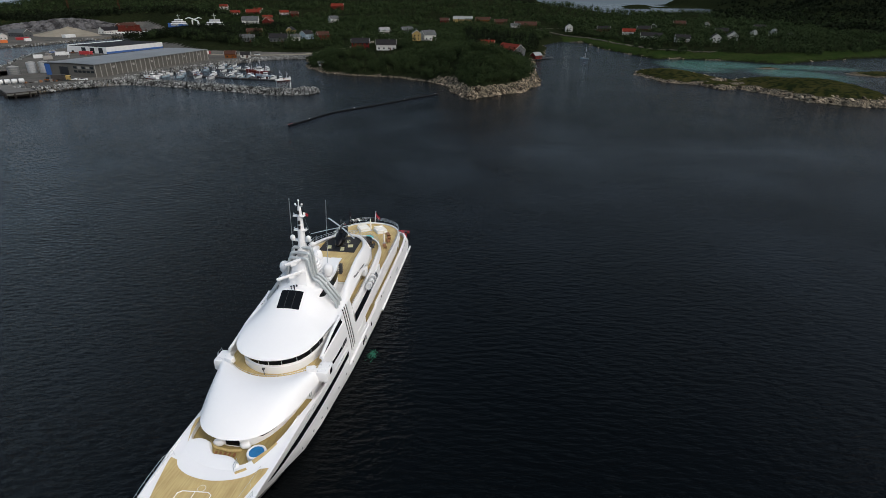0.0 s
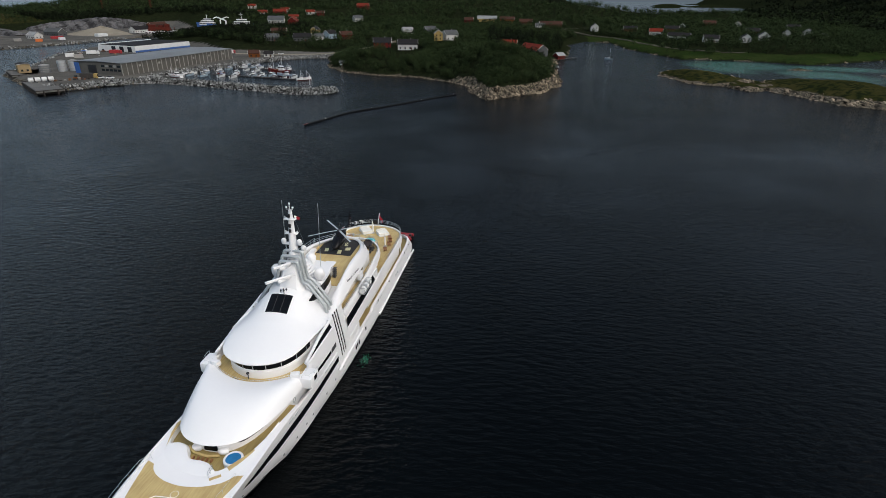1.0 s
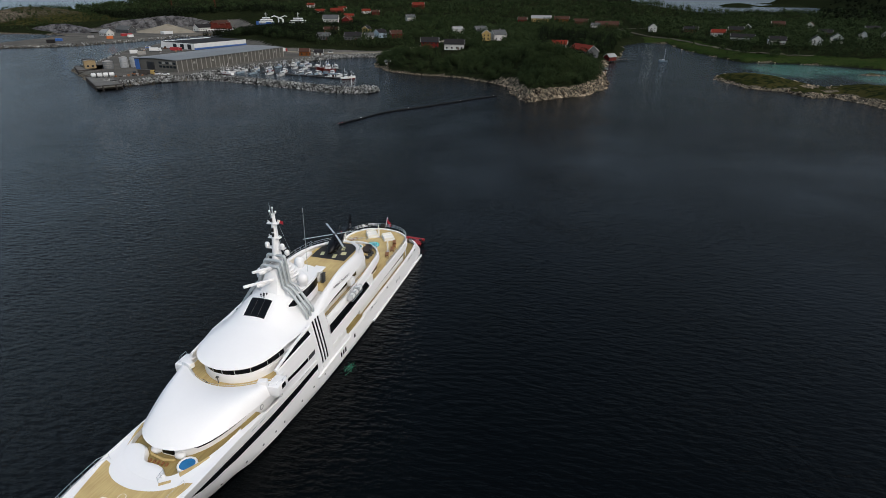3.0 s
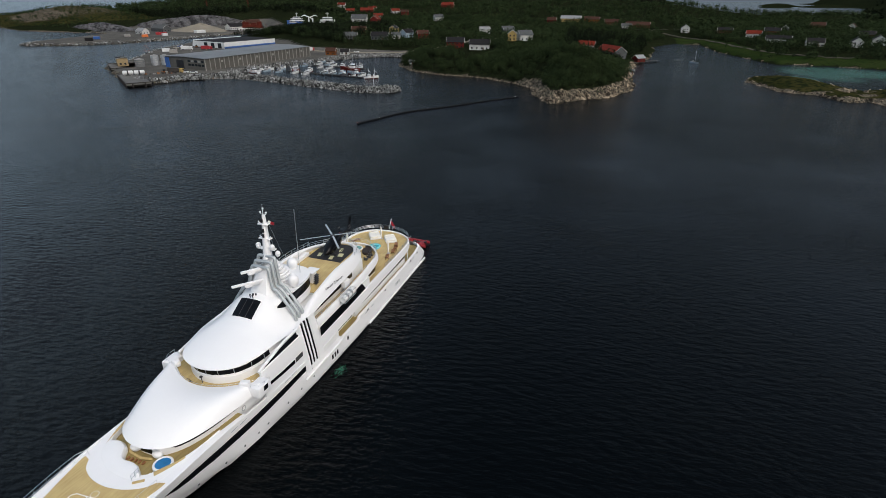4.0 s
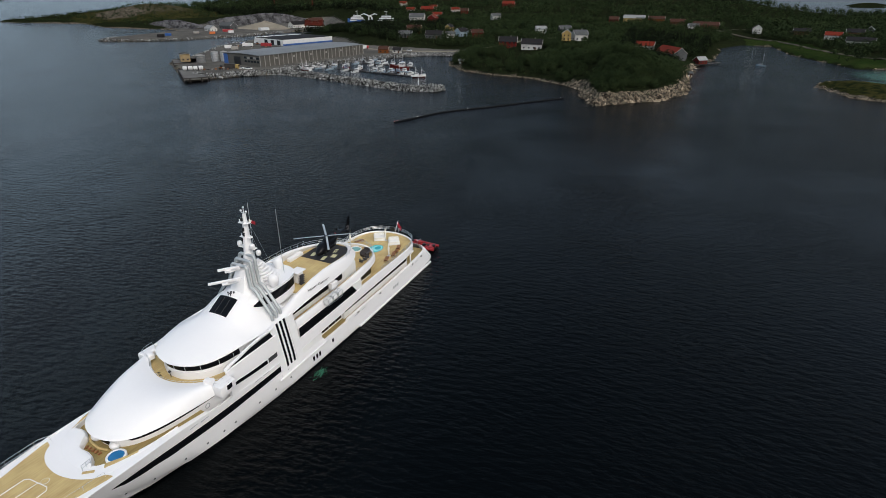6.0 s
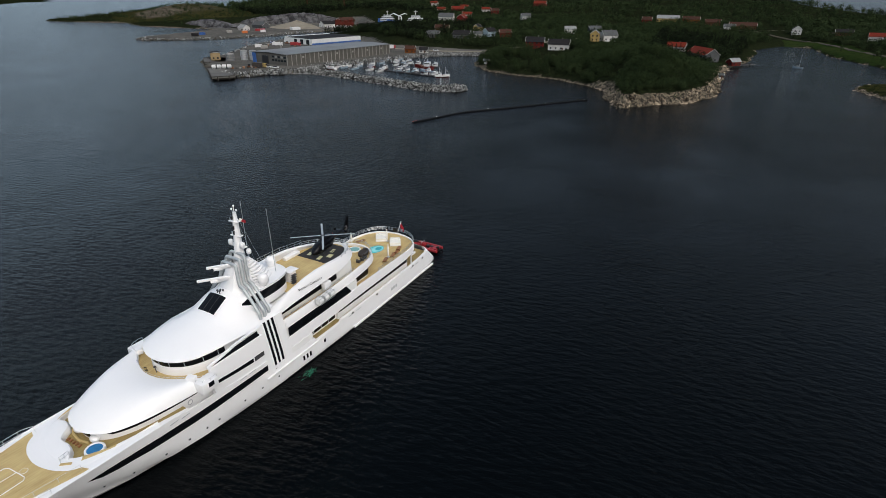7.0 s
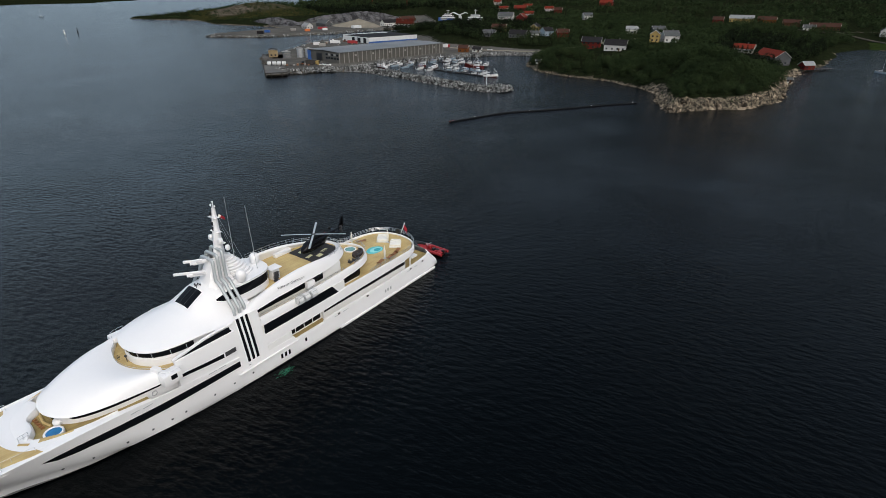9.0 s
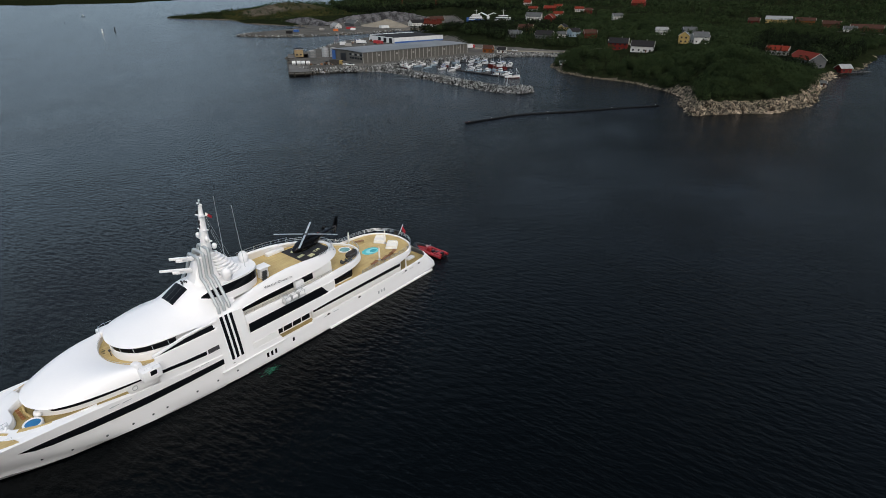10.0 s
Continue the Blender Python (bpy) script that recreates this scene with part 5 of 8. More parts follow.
# radar scanners
for a, b, foot in (((-6.75, -1.4, 16.1), (-9.8, 1.1, 16.0), (-10.3, -0.15, 15.3)), ((-8.0, -0.75, 17.6), (-9.9, 0.7, 17.5), (-11.0, -0.1, 16.9))):
    bm = bmesh.new()
    a, b = Vector(a), Vector(b)
    c = (a + b) / 2
    rod(bm, foot, c - Vector((0, 0, 0.3)), 0.34, 0.26, seg=12)
    box(bm, c - Vector((0, 0, 0.25)), (0.8, 0.5, 0.35), rz=math.degrees(math.atan2((b - a).y, (b - a).x)), bevel=0.08)
    ped = part("radar_pedestal", bm, WHITE, yacht)
    bm = bmesh.new()
    box(bm, c + Vector((0, 0, 0.05)), ((b - a).length, 0.34, 0.3), rz=math.degrees(math.atan2((b - a).y, (b - a).x)), bevel=0.08)
    part("scanner_bar", bm, WHITE, ped, "white bar of the radar scanner")
bm = bmesh.new()
for dx, dy in ((0, 0), (0.35, 0.2), (0.3, -0.25), (-0.1, 0.35)):
    rod(bm, (-9.1 + dx, -0.3 + dy, 13.6), (-9.1 + dx, -0.3 + dy, 14.05), 0.06, seg=6)
    ball(bm, (-9.1 + dx, -0.3 + dy, 14.1), 0.13, 8, 6)
part("horn_cluster", bm, DARKG, yacht, "cluster of dark horns on the roof")
for a, b in (((-17.1, 1.6, 13.6), (-16.1, 2.45, 23.6)), ((-16.95, -3.35, 13.6), (-16.75, -3.0, 23.4))):
    bm = bmesh.new()
    rod(bm, a, b, 0.045, 0.025, seg=5)
    part("whip_aerial", bm, SILVER, yacht)
for y in (-0.9, -0.4, 0.5):
    bm = bmesh.new()
    rod(bm, (-13.4, y * 0.5, 22.3), (-16.2, y * 1.8, 13.9), 0.012, seg=4)
    part("halyard", bm, SILVER, yacht)


def cloth(c, u, v, n, sag, seed):
    """A small flag hanging in folds."""
    bm = bmesh.new()
    rng = np.random.RandomState(seed)
    ph = rng.uniform(0, 6)
    rows = []
    c, u, v = Vector(c), Vector(u), Vector(v)
    w = u.cross(v).normalized()
    for i in range(n + 1):
        rows.append([c + u * (i / n) + v * (j / n) + w * sag * math.sin(4 * i / n + 1.5 * j / n + ph) * (i / n) - Vector((0, 0, 0.15 * (i / n) ** 2)) for j in range(n + 1)])
    grid_faces(bm, rows)
    return bm


fl = part("courtesy_flag", cloth((-13.6, 0.1, 22.7), (-0.5, 0.55, -0.3), (0.1, 0, -0.4), 8, 0.12, 1), ENSIGN, yacht, "small red and white flag at the mast")
part("flag_field", cloth((-13.58, 0.13, 22.71), (-0.25, 0.28, -0.12), (0.1, 0, -0.4), 8, 0.07, 1), CUSHION, fl)

# name on both sides of the bulwark
for sgn in (1, -1):
    cu = bpy.data.curves.new("lettering", "FONT")
    cu.body, cu.size, cu.align_x, cu.extrude, cu.space_character = "Vibrant Curiosity", 0.5, "LEFT", 0.015, 1.12
    cu.small_caps_scale = 0.72
    for letter in cu.body_format:
        letter.use_small_caps = True
    tmp = new("lettering_source", cu)
    me = bpy.data.meshes.new_from_object(tmp.evaluated_get(bpy.context.evaluated_depsgraph_get()))
    bpy.data.objects.remove(tmp)
    wid = max(v.co.x for v in me.vertices)
    me.transform(Matrix.Diagonal((4.75 / wid, 1, 1, 1)))
    ob = new("ship_name", me)
    me.materials.clear()
    me.materials.append(BLACK)
    ob.parent = yacht
    ob["label"] = "ship's name in dark capital letters"
    x0 = -17.25 if sgn > 0 else -22.35
    ob.matrix_local = Matrix.Translation((x0, sgn * 5.38, 11.3)) @ pose(0, 0, 0, 0, 0, 180 if sgn > 0 else 0) @ pose(0, 0, 0, 72, 0, 0) @ pose(0, 0, 0, 0, -2.5 * sgn, -2.0 * sgn)

# life rafts in steel cradles
for sgn in (1, -1):
    for k in range(3):
        x, z = -19.75 - 1.22 * k, 8.85
        cr = None
        bm = bmesh.new()
        for dx in (-0.48, 0.48):
            for dy, dz0, dz1 in ((0.0, -0.55, 0.55), (0.85, -0.45, 0.55)):
                rod(bm, (x + dx, sgn * (6.35 + dy), z + dz0), (x + dx, sgn * (6.35 + dy), z + dz1), 0.035, seg=5)
            rod(bm, (x + dx, sgn * 6.35, z + 0.55), (x + dx, sgn * 7.2, z + 0.55), 0.035, seg=5)
            rod(bm, (x + dx, sgn * 6.35, z - 0.5), (x + dx, sgn * 7.2, z - 0.45), 0.035, seg=5)
        for dy in (0.0, 0.85):
            rod(bm, (x - 0.48, sgn * (6.35 + dy), z + 0.55), (x + 0.48, sgn * (6.35 + dy), z + 0.55), 0.035, seg=5)
            rod(bm, (x - 0.48, sgn * (6.35 + dy), z - 0.45), (x + 0.48, sgn * (6.35 + dy), z - 0.45), 0.035, seg=5)
        cr = part("raft_cradle", bm, CHROME, yacht, "steel cradle with a life raft")
        bm = bmesh.new()
        rod(bm, (x - 0.44, sgn * 6.78, z), (x + 0.44, sgn * 6.78, z), 0.44, seg=14)
        part("life_raft", bm, WHITE2, cr, "white life raft canister")

# rails of the aft decks
railing("helideck_rail", [(x + 0.5 * min(1, max(0, (-28 - x) / 4)), y * 0.88, 11.05 + 0.1 * max(0, 34 + x)) for x, y in both([q for q in B4 if q[0] < -27.5])], 0.6, yacht, 1.5, 2)
railing("helideck_rail", [(-19.5, -4.6, 12.2), (-24.0, -4.4, 12.2), (-28.5, -4.1, 11.75)], 0.8, yacht, 1.5, 2)
railing("upper_deck_rail", [(x * 0.99 - 0.2, y * 0.94, 8.7) for x, y in both([q for q in B3 if q[0] < -32.5])], 0.6, yacht, 1.1, 2)
for sgn in (1, -1):
    railing("upper_deck_rail", [(-13.6, sgn * 5.85, 8.95), (-22.0, sgn * 5.8, 8.92), (-30.0, sgn * 5.4, 8.95)], 0.35, yacht, 1.3, 1, r=0.035)
railing("aft_deck_rail", [(x, y * 0.96, 6.3) for x, y in both([q for q in B2 if q[0] < -33])], 0.75, yacht, 1.3, 3)
# bench and bar on the helicopter deck
bm = bmesh.new()
box(bm, (-25.6, -3.7, 11.15), (3.2, 0.8, 0.5), bevel=0.06)
part("deck_bench", bm, WHITE, yacht)
bm = bmesh.new()
box(bm, (-19.7, 1.7, 11.75), (1.3, 0.9, 1.7), bevel=0.06)
box(bm, (-19.6, 1.8, 12.75), (1.9, 1.6, 0.12), bevel=0.03)
part("deck_bar", bm, WHITE, yacht, "white bar with an overhanging top")
for k in range(5):
    bm = bmesh.new()
    box(bm, (-19.15 - 0.05 * k, 2.75, 11.1 + 0.3 * k), (0.8, 0.5, 0.05))
    part("stair_tread", bm, DARKG, yacht)
# helicopter landing pad
bm = bmesh.new()
box(bm, (-29.55, -0.3, 10.905), (6.2, 5.9, 0.02))
pad = part("landing_pad", bm, MATT, yacht, "black landing mat")
for x, y, w, l in ((-27.6, 0.4, 1.3, 1.1), (-28.9, 1.4, 1.1, 1.5), (-30.6, 0.6, 1.3, 1.0), (-28.0, -1.9, 1.2, 1.1), (-31.3, -1.6, 1.2, 1.2)):
    bm = bmesh.new()
    box(bm, (x, y, 10.922), (w, l * 0.55, 0.012), rz=12)
    part("pad_mark", bm, LINEN, pad)

# pools
bm = bmesh.new()
grid_faces(bm, [[(-37.3 + r * math.cos(t), -0.2 + r * math.sin(t), z) for t in np.linspace(0, 6.2832, 29)[:-1]] for r, z in ((1.1, 8.1), (1.1, 8.26), (0.92, 8.26), (0.9, 8.16))], closed=True)
jac = part("whirlpool", bm, WHITE, yacht, "round whirlpool on the upper deck")
bm = bmesh.new()
bmesh.ops.create_circle(bm, cap_ends=True, segments=28, radius=0.91, matrix=pose(-37.3, -0.2, 8.2))
part("whirlpool_water", bm, stuff_mat("pale green whirlpool water", (0.2, 0.42, 0.4), 0.1, var=0.2), jac)
bm = bmesh.new()
pool_rows = []
for s, z in ((1.16, 5.86), (1.13, 5.93), (1.0, 5.93)):
    pool_rows.append([(-43.1 + s * 1.8 * math.cos(t), 0.25 + s * 1.3 * math.sin(t), z) for t in np.linspace(0, 6.2832, 37)[:-1]])
grid_faces(bm, pool_rows, closed=True)
pool = part("swimming_pool", bm, TEAK, yacht, "oval pool in the aft deck")
for k, (s, m) in enumerate(((1.0, POOLWATER), (0.72, stuff_mat("pale turquoise step", (0.26, 0.72, 0.72), 0.1, var=0.1)), (0.42, stuff_mat("deep turquoise water", (0.05, 0.42, 0.47), 0.1, var=0.2)))):
    bm = bmesh.new()
    vs = [bm.verts.new((-43.1 - 0.25 * k + s * 1.8 * math.cos(t), 0.25 + 0.12 * k + s * 1.3 * math.sin(t), 5.90 + 0.006 * k)) for t in np.linspace(0, 6.2832, 37)[:-1]]
    bm.faces.new(vs)
    part("pool_water", bm, m, pool)
# ensign at the stern
bm = bmesh.new()
rod(bm, (-51.2, -0.1, 6.2), (-52.6, -0.2, 8.0), 0.05, seg=6)
pole = part("ensign_staff", bm, WHITE, yacht)
part("ensign", cloth((-52.45, -0.2, 7.75), (-0.1, 0.7, -0.9), (0.35, 0.1, -0.75), 8, 0.2, 4), ENSIGN, pole, "red ensign hanging in folds")
bm = bmesh.new()
box(bm, (-51.0, -0.6, 6.75), (0.5, 0.9, 0.9), bevel=0.2)
part("winch_cover", bm, BLACK, pole, "black fabric cover")
# stern stairs and seats on the main deck
for sgn in (1, -1):
    bm = bmesh.new()
    box(bm, (-50.2, sgn * 3.6, 2.8), (1.8, 0.9, 0.4), bevel=0.08)
    part("stern_locker", bm, WHITE, yacht)
    for k in range(4):
        bm = bmesh.new()
        box(bm, (-51.2 - 0.35 * k, sgn * 4.9, 2.5 - 0.3 * k), (0.36, 1.3, 0.06))
        part("stern_step", bm, TEAK, yacht)
for sgn in (1, -1):
    bm = bmesh.new()
    rod(bm, (-46.8, sgn * 5.6, 2.6), (-46.8, sgn * 5.6, 4.6), 0.12, seg=8)
    part("deck_pillar", bm, WHITE, yacht)


# ---- things standing on the yacht's decks ----
def on_deck(name, x, y, z, turn, label, cat, group=""):
    return thing(name, YACHT @ pose(x, y, z, 0, 0, turn), label, cat, group)


for x, y, t in ((-47.4, -1.5, 35), (-47.0, 2.0, 35)):
    e = on_deck("sun_bed", x, y, 5.86, t, "square sun bed with a white canvas cover on teak", "sun bed", "sun beds on the aft deck")
    bm = bmesh.new()
    box(bm, (0, 0, 0.2), (2.4, 2.1, 0.36), bevel=0.06)
    part("base", bm, WHITE2, e)
    bm = bmesh.new()
    box(bm, (0, 0, 0.52), (2.35, 2.05, 0.32), bevel=0.12)
    part("mattress", bm, CUSHION, e)
    bm = bmesh.new()
    box(bm, (-0.9, 0, 0.76), (0.5, 1.8, 0.22), bevel=0.1)
    part("bolster", bm, CUSHION, e)
for x, y in ((-47.2, 0.0), (-41.6, 4.0), (-42.5, -4.9)):
    e = on_deck("parasol", x, y, 5.86, 0, "closed white parasol standing on the teak deck", "parasol", "closed parasols")
    bm = bmesh.new()
    rod(bm, (0, 0, 0), (0, 0, 2.6), 0.05, seg=6)
    part("pole", bm, CHROME, e)
    bm = bmesh.new()
    rod(bm, (0, 0, 0.35), (0, 0, 1.6), 0.14, 0.19, seg=10)
    rod(bm, (0, 0, 1.6), (0, 0, 2.55), 0.19, 0.06, seg=10)
    part("canopy", bm, CUSHION, e)
    bm = bmesh.new()
    rod(bm, (0, 0, 0), (0, 0, 0.08), 0.32, seg=14)
    part("foot", bm, CHROME, e)
for x, y, t in ((-39.9, 4.5, 20), (-42.3, 4.6, 20), (-43.9, 4.4, 20), (-45.2, 4.0, 22), (-44.3, -4.1, -20)):
    e = on_deck("sun_lounger", x, y, 5.86, t, "brown wooden sun lounger on the teak deck", "lounger", "wooden sun loungers")
    for k in range(7):
        bm = bmesh.new()
        box(bm, (-0.85 + 0.26 * k, 0, 0.33), (0.22, 0.62, 0.04))
        part("slat", bm, WOODBROWN, e)
    bm = bmesh.new()
    box(bm, (0.98, 0, 0.5), (0.6, 0.62, 0.05), ry=-35)
    part("backrest", bm, WOODBROWN, e)
    for lx in (-0.8, 0.7):
        for ly in (-0.27, 0.27):
            bm = bmesh.new()
            box(bm, (lx, ly, 0.15), (0.06, 0.06, 0.3))
            part("leg", bm, WOODBROWN, e)
e = on_deck("oval_sofa", -36.6, 2.2, 8.1, 20, "dark brown oval sofa on the upper deck", "sofa")
bm = bmesh.new()
grid_faces(bm, [[(r * 1.35 * math.cos(t), r * 0.85 * math.sin(t), z) for t in np.linspace(0, 6.2832, 25)[:-1]] for r, z in ((0.96, 0.02), (1.0, 0.3), (0.95, 0.45), (0.5, 0.47), (0.02, 0.47))], closed=True)
part("seat", bm, stuff_mat("dark brown wicker", (0.035, 0.022, 0.016), 0.7, var=0.3, fine=30, bump=0.4), e)
bm = bmesh.new()
tube(bm, [(1.28 * math.cos(t), 0.8 * math.sin(t), 0.6) for t in np.linspace(0.5, 3.6, 14)], 0.14, seg=8)
part("backrest", bm, DARKG, e)
for x, y, t in ((-33.5, 3.5, 10), (-34.4, 3.6, 30), (-35.2, 3.5, 60)):
    e = on_deck("armchair", x, y, 8.1, t, "dark wicker armchair on the upper deck", "armchair", "wicker armchairs")
    bm = bmesh.new()
    box(bm, (0, 0, 0.3), (0.65, 0.65, 0.25), bevel=0.06)
    part("seat", bm, DARKG, e)
    bm = bmesh.new()
    tube(bm, [(0.34 * math.cos(t2), 0.34 * math.sin(t2), 0.55) for t2 in np.linspace(-2.2, 2.2, 10)], 0.09, seg=6)
    part("backrest", bm, BLACK, e)


def helicopter():
    e = thing("helicopter", YACHT @ pose(-29.35, -0.1, 10.92, 0, 0, 4), "black helicopter with grey rotor blades parked on the landing mat", "helicopter")
    bm = bmesh.new()
    rows = []
    for x, w, zb, zt in ((3.0, 0.02, 1.05, 1.1), (2.75, 0.4, 0.78, 1.45), (2.3, 0.62, 0.62, 1.78), (1.6, 0.76, 0.55, 2.2), (0.8, 0.8, 0.52, 2.35), (-0.4, 0.8, 0.52, 2.4), (-1.4, 0.74, 0.62, 2.38), (-2.2, 0.55, 0.95, 2.25), (-2.9, 0.3, 1.4, 2.1)):
        c, h = (zb + zt) / 2, (zt - zb) / 2
        rows.append([(x, w * math.copysign(abs(math.cos(t)) ** 0.7, math.cos(t)), c + h * math.copysign(abs(math.sin(t)) ** 0.7, math.sin(t))) for t in np.linspace(0, 6.2832, 21)[:-1]])
    vs = grid_faces(bm, rows, closed=True)
    bm.faces.new(vs[-1])
    body = part("fuselage", bm, GLOSSBLACK, e, "glossy black fuselage")
    for sgn in (1, -1):
        bm = bmesh.new()
        grid_faces(bm, [[(x, sgn * (w * 0.99 + 0.012), z0), (x, sgn * (w * 0.88 + 0.012), z1)] for x, w, z0, z1 in ((1.9, 0.72, 1.3, 1.9), (1.0, 0.8, 1.3, 2.1), (-0.9, 0.8, 1.35, 2.1))])
        part("side_window", bm, GLASS, body)
    bm = bmesh.new()
    box(bm, (-0.7, 0, 2.5), (2.8, 0.9, 0.5), bevel=0.18, taper=0.8)
    part("engine_cowling", bm, GLOSSBLACK, e)
    bm = bmesh.new()
    rod(bm, (-2.4, 0, 1.75), (-6.3, 0, 2.05), 0.34, 0.2, seg=12)
    part("tail_boom", bm, GLOSSBLACK, e)
    bm = bmesh.new()
    grid_faces(bm, [[(x0, s * 0.09, z), (x1, s * 0.05, z)] for s in (1,) for z, x0, x1 in ((1.1, -5.7, -6.6), (2.0, -5.75, -7.05), (2.7, -6.2, -7.0), (3.95, -6.75, -7.35))])
    grid_faces(bm, [[(x0, -0.09, z), (x1, -0.05, z)] for z, x0, x1 in ((1.1, -5.7, -6.6), (2.0, -5.75, -7.05), (2.7, -6.2, -7.0), (3.95, -6.75, -7.35))])
    bmesh.ops.convex_hull(bm, input=bm.verts)
    fin = part("tail_fin", bm, GLOSSBLACK, e, smooth=False)
    bm = bmesh.new()
    bmesh.ops.create_cone(bm, cap_ends=True, segments=20, radius1=0.48, radius2=0.48, depth=0.24, matrix=pose(-6.3, 0, 1.95, 90, 0, 0))
    part("tail_rotor", bm, DARKG, fin, "enclosed tail rotor")
    bm = bmesh.new()
    box(bm, (-5.0, 0, 2.0), (0.55, 2.6, 0.07), bevel=0.02)
    stab = part("stabiliser", bm, GLOSSBLACK, e)
    for sgn in (1, -1):
        bm = bmesh.new()
        box(bm, (-5.05, sgn * 1.32, 2.05), (0.7, 0.07, 0.5), bevel=0.03)
        part("end_plate", bm, BLACK, stab)
    bm = bmesh.new()
    rod(bm, (0, 0, 2.6), (0, 0, 3.12), 0.13, seg=10)
    ball(bm, (0, 0, 3.08), 0.26, 12, 8, (1, 1, 0.5))
    hub = part("rotor_hub", bm, DARKG, e)
    for ang, tip in ((40, 0.0), (-52, 0.0), (-138, 0.0), (130, 0.1)):
        bm = bmesh.new()
        rows = []
        for k in range(9):
            s = 0.35 + 4.75 * k / 8
            rows.append([(s, -0.14, 3.1 - 0.10 * (k / 8) ** 2), (s, 0.0, 3.13 - 0.10 * (k / 8) ** 2), (s, 0.17, 3.1 - 0.10 * (k / 8) ** 2), (s, 0.0, 3.085 - 0.10 * (k / 8) ** 2)])
        vs = grid_faces(bm, rows, closed=True)
        bm.faces.new(vs[-1])
        bmesh.ops.transform(bm, matrix=pose(0, 0, 0, 0, 0, ang - 4), verts=bm.verts)
        part("rotor_blade", bm, SILVER, hub, "grey rotor blade")
    for sgn in (1, -1):
        bm = bmesh.new()
        tube(bm, [(1.9, sgn * 1.0, 0.22), (1.6, sgn * 1.0, 0.08), (-1.6, sgn * 1.0, 0.08)], 0.05, seg=7)
        sk = part("skid", bm, DARKG, e)
        for x in (1.0, -0.9):
            bm = bmesh.new()
            tube(bm, [(x, sgn * 1.0, 0.08), (x, sgn * 0.75, 0.4), (x, sgn * 0.3, 0.6)], 0.045, seg=6)
            part("strut", bm, DARKG, sk)
    bm = bmesh.new()
    ball(bm, (-2.6, 0, 2.45), 0.1, 8, 6)
    part("beacon", bm, RED, e)


helicopter()


def tender(x, y, turn):
    e = thing("rescue_boat", YACHT @ pose(x, y, 0, 0, 0, turn), "red and black inflatable boat moored behind the stern", "boat")
    for sgn in (1, -1):
        line = [tuple(p) for p in rounded([(-3.9, sgn * 1.15, 0.45), (0, sgn * 1.2, 0.45), (2.4, sgn * 1.0, 0.5), (3.6, sgn * 0.5, 0.65), (4.1, 0, 0.8)], 4)]
        bm = bmesh.new()
        tube(bm, line[:8], 0.32, seg=9)
        part("tube", bm, RED, e)
        bm = bmesh.new()
        tube(bm, line[7:], 0.31, seg=9)
        part("bow_tube", bm, BLACK, e, "black inflatable bow tube")
    bm = bmesh.new()
    box(bm, (-2.6, 0, 0.62), (2.0, 1.5, 0.2), bevel=0.06)
    part("aft_deck", bm, RED, e)
    bm = bmesh.new()
    tube(bm, [(0.75 + 0.22 * math.cos(t), 0.28 * math.sin(t), 1.25) for t in np.linspace(0, 6.2832, 13)], 0.035, seg=5)
    part("steering_wheel", bm, CUSHION, e)
    bm = bmesh.new()
    grid_faces(bm, [[(x2, -w, 0.4), (x2, 0, 0.05), (x2, w, 0.4)] for x2, w in ((-3.5, 0.95), (0, 1.0), (2.2, 0.85), (3.5, 0.2))])
    part("floor", bm, RED, e)
    bm = bmesh.new()
    box(bm, (0.2, 0, 0.75), (1.0, 0.8, 0.8), bevel=0.12)
    part("console", bm, RED, e)
    for k in range(2):
        bm = bmesh.new()
        box(bm, (-1.0 - 0.9 * k, 0, 0.6), (0.6, 0.7, 0.5), bevel=0.1)
        part("seat", bm, BLACK, e)
    bm = bmesh.new()
    tube(bm, [(0.4, -0.6, 0.6), (0.2, -0.6, 1.5), (0.2, 0.6, 1.5), (0.4, 0.6, 0.6)], 0.05, seg=6)
    part("roll_bar", bm, CHROME, e)
    bm = bmesh.new()
    box(bm, (-3.4, 0, 0.7), (0.5, 0.6, 0.8), bevel=0.12)
    part("engine", bm, BLACK, e)


tender(-58.9, 1.4, -92)


# flat green flakes scattered on the water by the hull
bm = bmesh.new()
rng = np.random.RandomState(8)
for k in range(120):
    u, v = rng.normal(0, 0.6), rng.normal(0, 0.32)
    vs = [bm.verts.new((u + rng.uniform(0.08, 0.28) * math.cos(a), v + rng.uniform(0.02, 0.06) * math.sin(a), 0.012 + 0.0004 * k)) for a in np.linspace(0, 6.2832, 8)[:-1]]
    bm.faces.new(vs)
green_flakes = part("green_patch", bm, stuff_mat("green patch colour", (0.018, 0.13, 0.075), 0.2, var=0.4, scale=1.5, fine=6), None, smooth=False)
green_flakes.matrix_world = YACHT @ pose(-14.6, 8.2, 0, 0, 0, 2)
tagged(green_flakes, "patch of green water beside the hull", "water", kind="stuff")


# ---- harbour and village ----
def ground_z(x, y):
    return float(main_height(np.array([x]), np.array([y]))[0])


def painted(name, col, rough=0.7, var=0.18, **k):
    return stuff_mat(name, col, rough, var=var, scale=0.35, fine=5, spec=0.04, **k)


